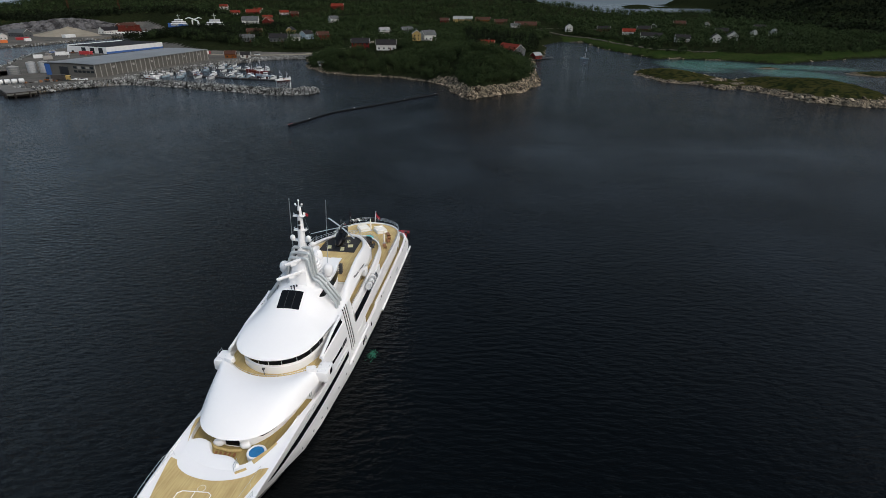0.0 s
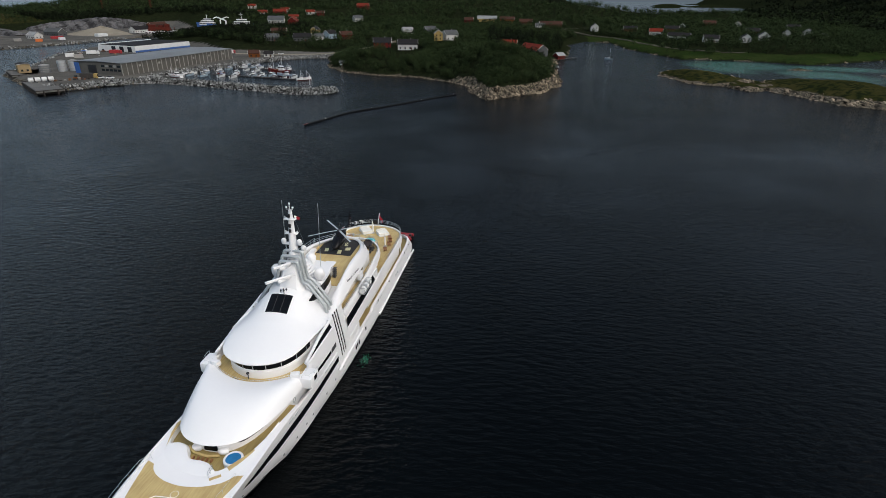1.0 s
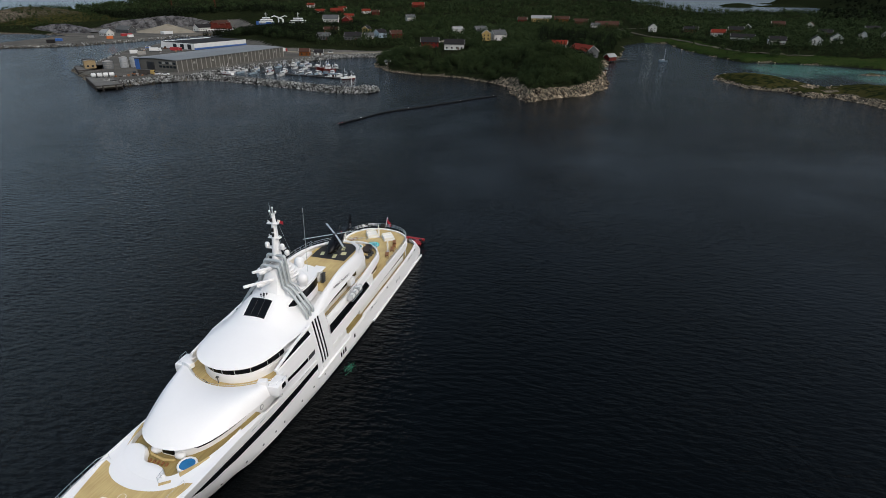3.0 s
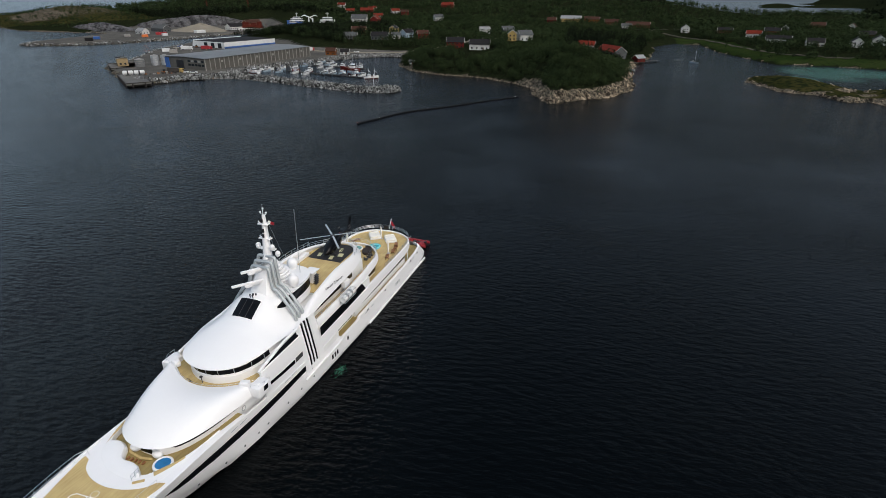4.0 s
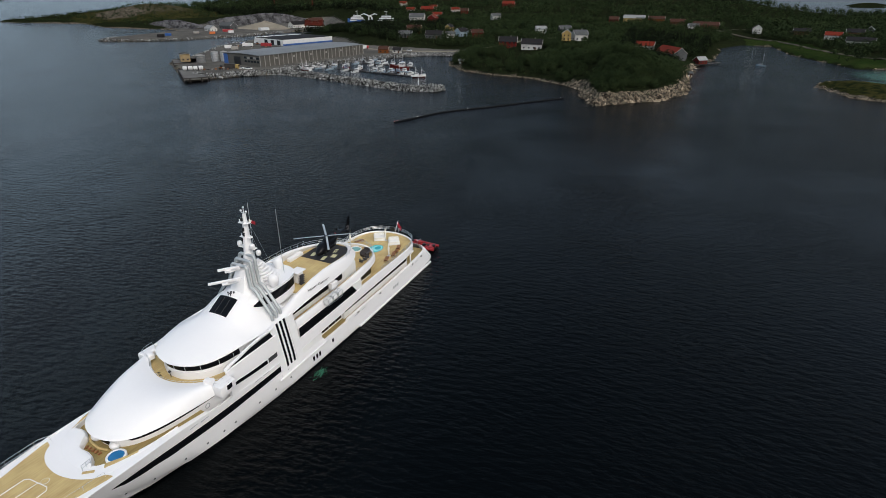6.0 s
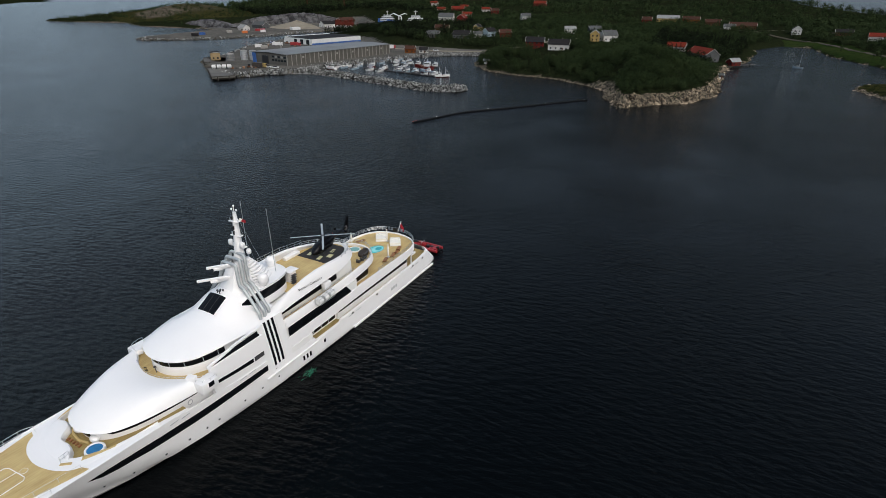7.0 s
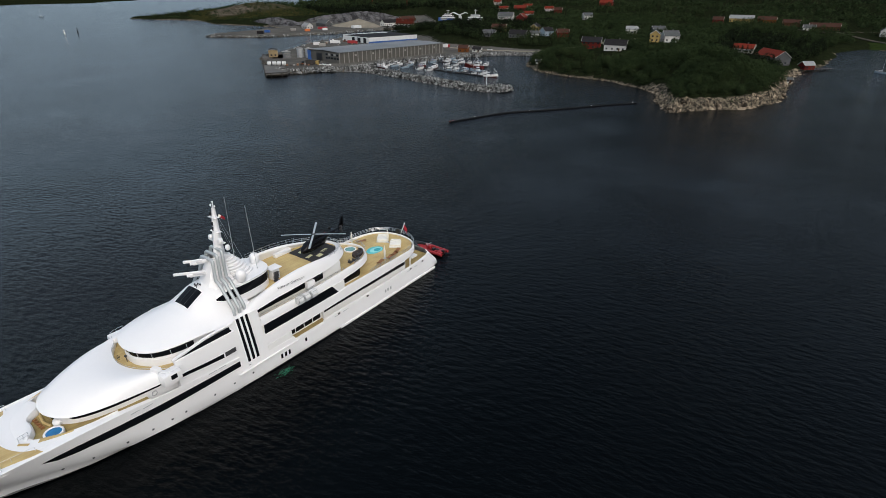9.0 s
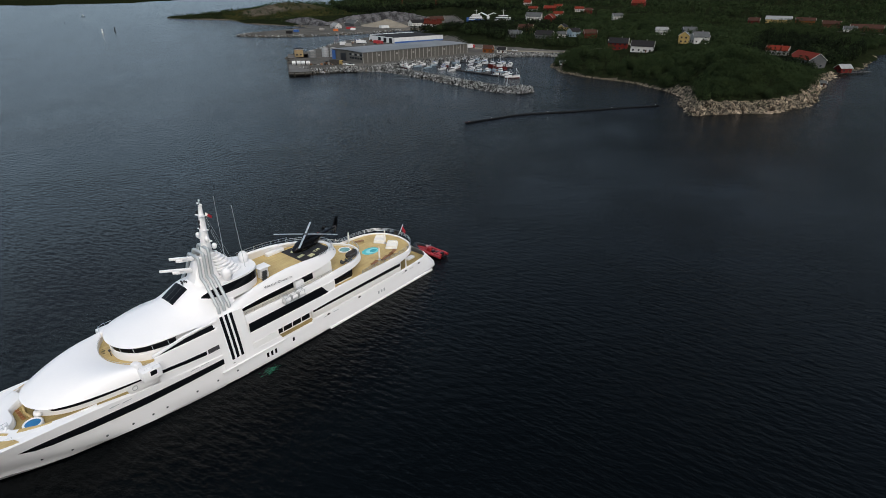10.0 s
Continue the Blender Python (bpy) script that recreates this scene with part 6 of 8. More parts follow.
CLAD = {"rust": painted("rust-red primer", (0.085, 0.02, 0.014)), "tan": painted("tan sheet cladding", (0.30, 0.23, 0.13)), "white": painted("white weatherboard", (0.54, 0.54, 0.52)), "red": painted("barn-red weatherboard", (0.11, 0.017, 0.014)), "yellow": painted("ochre yellow weatherboard", (0.36, 0.26, 0.1)),
        "orange": painted("orange-stained timber", (0.17, 0.06, 0.018)), "grey": painted("grey weatherboard", (0.09, 0.094, 0.097)), "brown": painted("brown-stained timber", (0.09, 0.045, 0.025)), "blue": painted("pale blue weatherboard", (0.28, 0.36, 0.42))}
TILE = {"dark": painted("dark roof tile", (0.022, 0.021, 0.022)), "red": painted("red roof tile", (0.15, 0.026, 0.016)), "grey": painted("grey slate roof", (0.085, 0.09, 0.092)), "brown": painted("brown roof tile", (0.06, 0.03, 0.022)), "pale": painted("pale metal roof", (0.26, 0.27, 0.27))}
PANE = stuff_mat("house window glass", (0.02, 0.025, 0.03), 0.1)
CLEARINGS, ROADS = [], []


def house(x, y, turn, w, l, h, clad, tile, label, floors=1, lift=0.0, group="village houses", name="house", chimney=True, pitch=0.36):
    """Gabled timber house: w across the gable, l along the ridge."""
    z = (2.3 if name == "quay_shed" else ground_z(x, y) - 0.2) + lift
    e = thing(name, pose(x, y, z, 0, 0, turn), label, "house", group)
    CLEARINGS.append((x, y, max(w, l) * 0.54))
    rise = w * pitch
    bm = bmesh.new()
    pr = [(-w / 2, 0), (w / 2, 0), (w / 2, h), (0, h + rise), (-w / 2, h)]
    a = [bm.verts.new((-l / 2, p, q)) for p, q in pr]
    b = [bm.verts.new((l / 2, p, q)) for p, q in pr]
    bm.faces.new(a[::-1])
    bm.faces.new(b)
    for i in range(5):
        bm.faces.new((a[i], a[(i + 1) % 5], b[(i + 1) % 5], b[i]))
    wall = part("wall", bm, CLAD[clad], e, smooth=False)
    for sgn in (1, -1):
        bm = bmesh.new()
        ov = 0.45
        run = (w / 2 + ov)
        y1, z1 = sgn * run, h - ov * rise / (w / 2)
        pts = [(0, h + rise + 0.02), (y1, z1 + 0.02), (y1, z1 + 0.2), (0, h + rise + 0.22)]
        a = [bm.verts.new((-l / 2 - ov, p, q)) for p, q in pts]
        b = [bm.verts.new((l / 2 + ov, p, q)) for p, q in pts]
        bm.faces.new(a)
        bm.faces.new(b[::-1])
        for i in range(4):
            bm.faces.new((a[i], a[(i + 1) % 4], b[(i + 1) % 4], b[i]))
        part("roof", bm, TILE[tile], e, smooth=False)
    if chimney:
        bm = bmesh.new()
        box(bm, (l * 0.15, 0.3, h + rise + 0.35), (0.7, 0.7, 1.3))
        box(bm, (l * 0.15, 0.3, h + rise + 1.02), (0.85, 0.85, 0.12))
        part("chimney", bm, CONCRETE, e, smooth=False)
    for f in range(floors):
        zc = 1.5 + f * 2.6
        n = max(2, int(l / 3.2))
        for sgn in (1, -1):
            for k in range(n):
                bm = bmesh.new()
                cx = -l / 2 + l * (k + 0.5) / n
                box(bm, (cx, sgn * (w / 2 + 0.02), zc), (1.25, 0.1, 1.15))
                part("window", bm, PANE, e, smooth=False)
        for sx in (1, -1):
            for cy in (-w * 0.22, w * 0.22):
                bm = bmesh.new()
                box(bm, (sx * (l / 2 + 0.02), cy, zc), (0.1, 1.15, 1.15))
                part("window", bm, PANE, e, smooth=False)
    bm = bmesh.new()
    box(bm, (l * 0.2, -w / 2 - 0.03, 1.0), (0.95, 0.1, 2.0))
    part("door", bm, CLAD["brown"], e, smooth=False)
    for sx in (1, -1):
        bm = bmesh.new()
        for sgn in (1, -1):
            rod(bm, (sx * (l / 2 + 0.46), 0, h + rise + 0.1), (sx * (l / 2 + 0.46), sgn * (w / 2 + 0.45), h - 0.45 * rise / (w / 2) + 0.1), 0.12, seg=4)
        part("bargeboard", bm, CLAD["white"], e, smooth=False)
    return e


# round the headland
house(-70, 474, 8, 9, 14, 5.2, "red", "dark", "dark red timber house with a dark roof among trees", 2)
house(-46, 447, 5, 9, 15, 4.2, "white", "dark", "white timber house with a dark roof above the wood", 1)
house(-24, 476, 95, 7, 9, 5.6, "yellow", "grey", "yellow gabled house with a grey roof", 2)
house(-15, 486, 30, 9, 11, 4.6, "white", "grey", "white house with a large grey roof", 1)
house(-60, 602, 100, 7, 9, 4.0, "grey", "grey", "small grey house half hidden by trees")
house(36, 512, -10, 8, 14, 3.4, "white", "red", "low white house with a red roof")
house(55, 484, -62, 11, 26, 5.0, "grey", "red", "long grey boathouse with a bright red roof at the shore", 1, name="boathouse", chimney=False)
house(64, 412, 10, 2.6, 2.6, 2.2, "white", "grey", "tiny white hut on the rocks", chimney=False, lift=0.2, name="hut")
house(-88, 402, 10, 2.4, 3.0, 2.0, "white", "grey", "tiny white hut above the rocks", chimney=False, name="hut")
CLEARINGS += [(-70, 458, 18), (-46, 430, 16), (-20, 466, 9), (36, 500, 10)]
# village
house(-187, 568, 10, 9, 14, 4.6, "orange", "brown", "orange timber house with a brown roof", 1)
house(-159, 598, 80, 7, 8, 5.4, "yellow", "dark", "yellow gabled house with a dark roof", 2)
house(-134, 558, 60, 8, 11, 4.6, "blue", "dark", "pale blue house with a dark roof")
house(-118, 556, 30, 8, 11, 4.4, "red", "brown", "red house with a brown roof")
house(-142, 547, 20, 6, 8, 3.4, "white", "grey", "small white house among trees")
house(-155, 538, 5, 9, 16, 3.6, "grey", "dark", "long grey house with a dark roof")
house(-181, 529, 15, 8, 12, 3.4, "grey", "grey", "low grey house by the harbour road")
house(-234, 702, 10, 12, 18, 8.5, "white", "grey", "white three-storey house on the slope", 3)
house(-214, 704, 90, 10, 12, 9.0, "red", "red", "tall red building on the slope", 3)
house(-262, 862, 20, 9, 14, 5.0, "white", "red", "white house with a red roof on the hill", 2)
house(-350, 978, 20, 10, 15, 5.5, "white", "red", "white house with a bright red roof", 2)
house(-330, 1008, 10, 10, 22, 4.5, "red", "red", "long red house on the hill", 1)
house(-357, 1120, 5, 10, 16, 5.0, "white", "red", "white house with a red roof far up the hill", 2)
house(-267, 972, 25, 9, 14, 4.5, "white", "red", "white house with a red roof", 1)
house(-247, 960, 15, 9, 12, 4.5, "red", "brown", "red house with a brown roof", 1)
house(-413, 1100, 10, 10, 14, 5.0, "white", "red", "white house with a red roof on the ridge", 1)
house(-200, 1090, 0, 12, 22, 6.0, "red", "red", "large red barn on the ridge", 1)
house(-139, 725, 35, 8, 11, 4.5, "white", "grey", "white house among trees", 1)
house(-63, 597, 20, 7, 10, 4.0, "white", "pale", "white house with a pale roof", 1)
house(-41, 612, 30, 8, 12, 4.0, "grey", "grey", "grey house among trees", 1)
house(24, 846, -4, 10, 27, 4.4, "yellow", "pale", "long yellow hall with a pale metal roof", 1, chimney=False, name="hall")
house(-2, 844, -4, 9, 12, 4.0, "red", "brown", "low red house beside the long hall", 1)
house(52, 836, -4, 9, 20, 4.0, "orange", "brown", "low orange building with a brown roof", 1)
house(78, 834, -4, 9, 18, 4.0, "brown", "brown", "low brown building in the trees", 1)
house(111, 818, -2, 10, 30, 3.8, "brown", "brown", "long brown house in the trees", 1)
house(95, 800, 5, 8, 12, 4.0, "white", "grey", "white house in the trees", 1)
# green shore
SHORE = "houses along the green shore"
house(161, 766, 85, 9, 11, 6.0, "white", "dark", "white gabled house near the road", 2, group=SHORE)
house(225, 718, -15, 9, 15, 4.4, "white", "red", "white house with a bright red roof", 1, group=SHORE)
house(252, 745, -10, 9, 16, 4.0, "brown", "dark", "brown house behind the hedges", 1, group=SHORE)
house(280, 790, 70, 8, 10, 4.6, "grey", "grey", "grey gabled house above the shore", 1, group=SHORE)
house(226, 640, -18, 9, 22, 4.0, "white", "dark", "long white bungalow with a dark roof", 1, group=SHORE)
house(243, 597, -12, 9, 14, 3.8, "white", "dark", "white bungalow with a large dark roof", 1, group=SHORE)
house(275, 592, 75, 9, 11, 5.0, "white", "dark", "white gabled house with a dark roof", 2, group=SHORE)
house(303, 615, 70, 10, 12, 5.2, "white", "dark", "large white gabled house with dark roof", 2, group=SHORE)
house(335, 843, -10, 10, 16, 5.0, "brown", "brown", "brown house with white gable boards", 1, group=SHORE)
house(381, 857, 60, 9, 12, 5.5, "white", "brown", "white house with a wooden gable", 2, group=SHORE)
house(353, 668, 65, 8, 10, 4.6, "white", "dark", "white house with a steep dark roof", 1, group=SHORE)
house(392, 698, 50, 9, 12, 4.6, "white", "grey", "white house with a grey roof", 1, group=SHORE)
house(436, 815, -5, 9, 16, 4.0, "grey", "dark", "grey house among the trees", 1, group=SHORE)
house(399, 676, 10, 5, 6, 2.8, "white", "grey", "small white outhouse beside the hedges", 1, group=SHORE, chimney=False)
house(205, 760, -10, 8, 16, 3.6, "brown", "dark", "low brown house under trees", 1, group=SHORE)
house(330, 700, -12, 9, 14, 4.0, "brown", "dark", "low dark house under trees", 1, group=SHORE)


def road(name, pts, w, label, material):
    """A strip that lies on the ground."""
    p = rounded(pts, 10)
    bm = bmesh.new()
    rows = []
    for i, q in enumerate(p):
        d = (p[min(i + 1, len(p) - 1)] - p[max(i - 1, 0)]).normalized()
        o = Vector((-d.y, d.x)) * w / 2
        z = max(ground_z(q.x + k * o.x, q.y + k * o.y) for k in (-1, 0, 1)) + 0.12
        rows.append([(q.x - o.x, q.y - o.y, z - 0.6), (q.x - o.x, q.y - o.y, z), (q.x + o.x, q.y + o.y, z), (q.x + o.x, q.y + o.y, z - 0.6)])
    grid_faces(bm, rows)
    ROADS.append(pts)
    return tagged(part(name, bm, material, smooth=False), label, "road", kind="structure")


road("road", [(118, 790), (150, 735), (178, 700), (184, 640), (196, 575), (212, 545), (250, 532)], 4.5, "narrow pale road along the green shore", GRAVEL)
road("road", [(60, 800), (118, 790), (160, 800), (240, 800)], 4.0, "pale lane behind the bay", GRAVEL)
road("road", [(-200, 478), (-160, 474), (-120, 486), (-80, 500), (-40, 540), (-20, 600)], 7.0, "pale gravel road behind the marina", SAND)

# warehouse
SHED_WALL = stuff_mat("grey-brown corrugated sheeting", (0.10, 0.096, 0.085), 0.6, var=0.2, scale=0.2, fine=3, spec=0.3)
SHED_RIB = stuff_mat("pale grey steel post", (0.27, 0.26, 0.24), 0.6, var=0.15)
SHED_ROOF = stuff_mat("grey sheet roof", (0.16, 0.168, 0.172), 0.55, var=0.2, scale=0.06, fine=0.8, spec=0.3)
HALL_WHITE = painted("white sheet cladding", (0.6, 0.61, 0.61), var=0.1)


def long_shed():
    ax, ay, bx, by = -208.0, 335.0, -183.0, 439.0
    L, turn = math.hypot(bx - ax, by - ay), math.degrees(math.atan2(by - ay, bx - ax))
    e = thing("warehouse", pose(ax, ay, 2.3, 0, 0, turn), "long grey warehouse with ribbed walls and a flat-pitched roof", "warehouse")
    W, H = 36.0, 7.0                       # local: x along the wall, y into the building
    bm = bmesh.new()
    pr = [(0, 0), (W, 0), (W, H), (W / 2, H + 0.4), (0, H)]
    a = [bm.verts.new((0, p, q)) for p, q in pr]
    b = [bm.verts.new((L, p, q)) for p, q in pr]
    bm.faces.new(a)
    bm.faces.new(b)
    for i in range(5):
        bm.faces.new((a[i], a[(i + 1) % 5], b[(i + 1) % 5], b[i]))
    part("wall", bm, SHED_WALL, e, smooth=False)
    for y0, y1 in ((-0.6, W / 2), (W / 2, W + 0.6)):
        bm = bmesh.new()
        z0, z1 = (H - 0.05, H + 0.45) if y0 < 0 else (H + 0.45, H - 0.05)
        grid_faces(bm, [[(x, y0, z0), (x, y1, z1), (x, y1, z1 + 0.3), (x, y0, z0 + 0.3)] for x in (-0.5, L * 0.5, L + 0.5)], closed=True)
        part("roof", bm, SHED_ROOF, e, smooth=False)
    n = 26
    for k in range(n + 1):
        bm = bmesh.new()
        box(bm, (L * k / n, -0.14, H / 2), (0.5, 0.3, H))
        part("post", bm, SHED_RIB, e, smooth=False)
    for k in range(3, n, 4):
        bm = bmesh.new()
        box(bm, (L * (k + 0.5) / n, -0.1, H * 0.66), (1.6, 0.2, 1.2))
        part("vent", bm, SHED_RIB, e, smooth=False)
    # flat black panel; the shade inside the gate is put into its colour
    for y, z, w, h in ((22.5, 2.7, 6.5, 5.4),):
        bm = bmesh.new()
        box(bm, (-0.06, y, z), (0.2, w, h))
        part("gate", bm, BLACK, e, "black panel for the shade inside the gateway", smooth=False)
    for z in (2.9, 5.2):
        for y in (2.0, 5.0, 8.0, 11.0, 14.0):
            bm = bmesh.new()
            box(bm, (-0.06, y, z), (0.2, 2.2, 1.3))
            part("window", bm, SHED_RIB if (y + z) % 2 < 0.6 else PANE, e, smooth=False)
    bm = bmesh.new()
    box(bm, (-0.25, W - 2, 3.4), (0.4, 3.6, 6.4))
    part("banner", bm, BLUE, e, "tall blue panel at the corner", smooth=False)


long_shed()


def white_hall():
    e = thing("white_hall", pose(-279, 471, 2.3, 0, 0, 73), "white industrial hall with a dark roof and blue skirting", "hall")
    L, W, H = 62, 40, 5.0
    bm = bmesh.new()
    box(bm, (L / 2, W / 2, H / 2), (L, W, H))
    part("wall", bm, HALL_WHITE, e, smooth=False)
    bm = bmesh.new()
    box(bm, (L / 2, W / 2, H + 0.15), (L - 1.4, W - 1.4, 0.4))
    part("roof", bm, TILE["dark"], e, smooth=False)
    bm = bmesh.new()
    box(bm, (L / 2, -0.05, 0.7), (L, 0.2, 1.4))
    part("skirting", bm, BLUE, e, smooth=False)
    for k in range(7):
        bm = bmesh.new()
        box(bm, (L * (0.1 + 0.13 * k), W + 3.0, H * 0.55), (7.0, 6.0, H * 1.1), taper=0.7)
        part("annex", bm, HALL_WHITE, e, "row of white domed annexes", smooth=False)
    for k in range(3):
        bm = bmesh.new()
        box(bm, (-0.05, 6 + k * 9, 2.2), (0.2, 4.5, 4.2))
        part("gate", bm, PANE, e, smooth=False)


white_hall()

# quays
def quay(name, pts, z, label):
    e = thing(name, pose(0, 0, 0), label, "quay")
    bm = bmesh.new()
    slab(bm, pts, z - 0.9, z)
    part("deck", bm, CONCRETE, e, smooth=False)
    n = len(pts)
    for i in range(n):
        a, b = Vector(pts[i]), Vector(pts[(i + 1) % n])
        m = max(1, int((b - a).length / 5))
        for k in range(m):
            q = a.lerp(b, (k + 0.5) / m)
            bm = bmesh.new()
            rod(bm, (q.x, q.y, -3), (q.x, q.y, z - 0.05), 0.4, seg=7)
            part("post", bm, TIMBER, e, smooth=False)
        bm = bmesh.new()
        c = (a + b) / 2
        box(bm, (c.x, c.y, z + 0.18), ((b - a).length, 0.35, 0.35), rz=math.degrees(math.atan2(b.y - a.y, b.x - a.x)))
        part("kerb", bm, TIMBER, e, smooth=False)
    bm = bmesh.new()
    cx, cy = sum(p[0] for p in pts) / n, sum(p[1] for p in pts) / n
    slab(bm, [(cx + (x - cx) * 0.82, cy + (y - cy) * 0.82) for x, y in pts], -3, z - 0.9)
    part("fender_wall", bm, TIMBER, e, "dark timber face under the quay", smooth=False)
    return e


quay("concrete_quay", [(-247, 303), (-216, 273), (-208, 283), (-226, 300), (-240, 318)], 2.4, "concrete quay on dark timber piles")
quay("concrete_quay", [(-292, 347), (-272, 327), (-262, 336), (-278, 358)], 2.3, "smaller concrete quay on timber piles")


def tank(x, y, r, h, label, material=None):
    e = thing("storage_tank", pose(x, y, 2.3), label, "tank", "harbour tanks")
    bm = bmesh.new()
    rod(bm, (0, 0, 0), (0, 0, h), r, seg=28)
    part("shell", bm, material or SHED_ROOF, e)
    bm = bmesh.new()
    rod(bm, (0, 0, h), (0, 0, h + r * 0.25), r * 1.02, 0.2, seg=28)
    part("cap", bm, SHED_RIB, e)
    for k in range(1, 4):
        bm = bmesh.new()
        rod(bm, (0, 0, h * k / 4 - 0.06), (0, 0, h * k / 4 + 0.06), r + 0.06, seg=28)
        part("hoop", bm, SHED_RIB, e)


ALU = stuff_mat("dull aluminium", (0.42, 0.44, 0.46), 0.45, metal=0.4, var=0.15)
tank(-262, 342, 3.0, 4.6, "low grey storage tank on the quay")
tank(-257, 351, 2.5, 6.4, "tall pale storage tank on the quay", ALU)
tank(-251.5, 354, 2.5, 6.4, "tall pale storage tank on the quay", ALU)


def lying_tank(x, y, turn):
    e = thing("tank_container", pose(x, y, 2.4, 0, 0, turn), "white horizontal tank in a cradle on the quay", "tank", "tank containers")
    bm = bmesh.new()
    rod(bm, (-2.5, 0, 1.6), (2.5, 0, 1.6), 1.2, seg=20)
    ball(bm, (-2.5, 0, 1.6), 1.2, sc=(0.4, 1, 1))
    ball(bm, (2.5, 0, 1.6), 1.2, sc=(0.4, 1, 1))
    part("shell", bm, HALL_WHITE, e)
    for sx in (-1.7, 1.7):
        bm = bmesh.new()
        box(bm, (sx, 0, 0.4), (0.6, 2.6, 0.8))
        part("saddle", bm, SHED_RIB, e, smooth=False)
    bm = bmesh.new()
    rod(bm, (-0.4, 0, 1.6), (0.4, 0, 1.6), 1.23, seg=20)
    part("hoop", bm, DARKG, e)


lying_tank(-238.5, 302, 38)
lying_tank(-233.6, 305.8, 38)
house(-276.5, 343, -45, 6.5, 9, 5.0, "tan", "dark", "tan quay shed with a flat dark roof and a dark doorway", 1, group="harbour sheds", name="quay_shed", chimney=False, pitch=0.05)
house(-170, 452, 10, 6, 8, 3.4, "orange", "brown", "orange timber boat shed by the marina", 1, group="harbour sheds", name="boat_shed", chimney=False)
house(-160, 457, 10, 5, 7, 2.6, "white", "dark", "low white shed with a dark roof by the marina", 1, group="harbour sheds", name="boat_shed", chimney=False)


def vehicle_box(name, x, y, turn, size, material, label, z=2.3):
    e = thing(name, pose(x, y, z, 0, 0, turn), label, name.split("_")[-1])
    bm = bmesh.new()
    box(bm, (0, 0, size[2] / 2 + 0.15), size, bevel=0.08)
    part("body", bm, material, e, smooth=False)
    for k in range(5):
        bm = bmesh.new()
        box(bm, (-size[0] * 0.4 + size[0] * 0.2 * k, 0, size[2] / 2 + 0.15), (0.14, size[1] + 0.1, size[2] * 0.94))
        part("rib", bm, material, e, smooth=False)
    return e


def truck(x, y, turn, cab, load, label):
    e = thing("truck", pose(x, y, 2.3, 0, 0, turn), label, "truck", "parked trucks")
    bm = bmesh.new()
    box(bm, (3.6, 0, 1.7), (2.1, 2.4, 2.5), bevel=0.15)
    part("cab", bm, cab, e)
    bm = bmesh.new()
    box(bm, (4.62, 0, 2.15), (0.1, 2.0, 0.9))
    part("windscreen", bm, PANE, e)
    bm = bmesh.new()
    box(bm, (-1.2, 0, 2.0), (7.0, 2.5, 2.6), bevel=0.05)
    part("load_box", bm, load, e, smooth=False)
    for wx in (-3.8, -2.6, 3.4):
        for wy in (-1.15, 1.15):
            bm = bmesh.new()
            rod(bm, (wx, wy - 0.15, 0.5), (wx, wy + 0.15, 0.5), 0.5, seg=12)
            part("wheel", bm, DARKG, e)


def car(x, y, turn, material, label, z=None):
    e = thing("car", pose(x, y, ground_z(x, y) if z is None else z, 0, 0, turn), label, "car", "parked cars")
    bm = bmesh.new()
    box(bm, (0, 0, 0.65), (4.3, 1.75, 0.7), bevel=0.15)
    part("body", bm, material, e)
    bm = bmesh.new()
    box(bm, (-0.2, 0, 1.2), (2.3, 1.55, 0.55), bevel=0.1, taper=0.78)
    part("cabin", bm, PANE, e)
    for wx in (-1.35, 1.35):
        for wy in (-0.8, 0.8):
            bm = bmesh.new()
            rod(bm, (wx, wy - 0.1, 0.32), (wx, wy + 0.1, 0.32), 0.32, seg=10)
            part("wheel", bm, DARKG, e)


truck(-302, 450, 30, HALL_WHITE, HALL_WHITE, "white lorry parked behind the warehouse")
truck(-288, 458, 20, RED, RED, "red lorry parked behind the warehouse")
truck(-205, 470, 70, HALL_WHITE, HALL_WHITE, "white lorry at the end of the warehouse")
truck(-198, 472, 70, RED, HALL_WHITE, "red and white lorry at the end of the warehouse")
truck(-219, 320, 15, CLAD["yellow"], TIMBER, "yellow-brown work lorry by the breakwater")
car(-214, 322, 15, HALL_WHITE, "white van by the breakwater")
car(-208, 322, 20, HALL_WHITE, "white van by the breakwater")
car(-156, 474, 5, HALL_WHITE, "white car on the gravel road")
car(-320, 460, 40, SHED_RIB, "grey car on the quay")
vehicle_box("shipping_container", -309, 432, 40, (6, 2.4, 2.6), HALL_WHITE, "white container on the quay")
vehicle_box("shipping_container", -297, 425, 40, (6, 2.4, 2.6), SHED_RIB, "grey container on the quay")
vehicle_box("shipping_container", -440, 600, 60, (12, 2.4, 2.6), RED, "red container on the gravel mole")
vehicle_box("shipping_container", -455, 520, 20, (6, 2.4, 2.6), BLUE, "blue container on the gravel mole")
vehicle_box("shipping_container", -446, 500, 30, (7, 2.4, 3.0), TILE["dark"], "dark container on the gravel mole")
vehicle_box("shipping_container", -417, 640, 70, (12, 6.0, 3.0), HALL_WHITE, "white tank row on the gravel mole")
house(-466, 602, -20, 9, 13, 3.4, "white", "pale", "white tent hall on the gravel mole", 1, group="harbour sheds", name="tent_hall", chimney=False)
house(-474, 645, -15, 11, 22, 4.2, "grey", "grey", "long grey hall on the gravel mole", 1, group="harbour sheds", name="grey_hall", chimney=False)
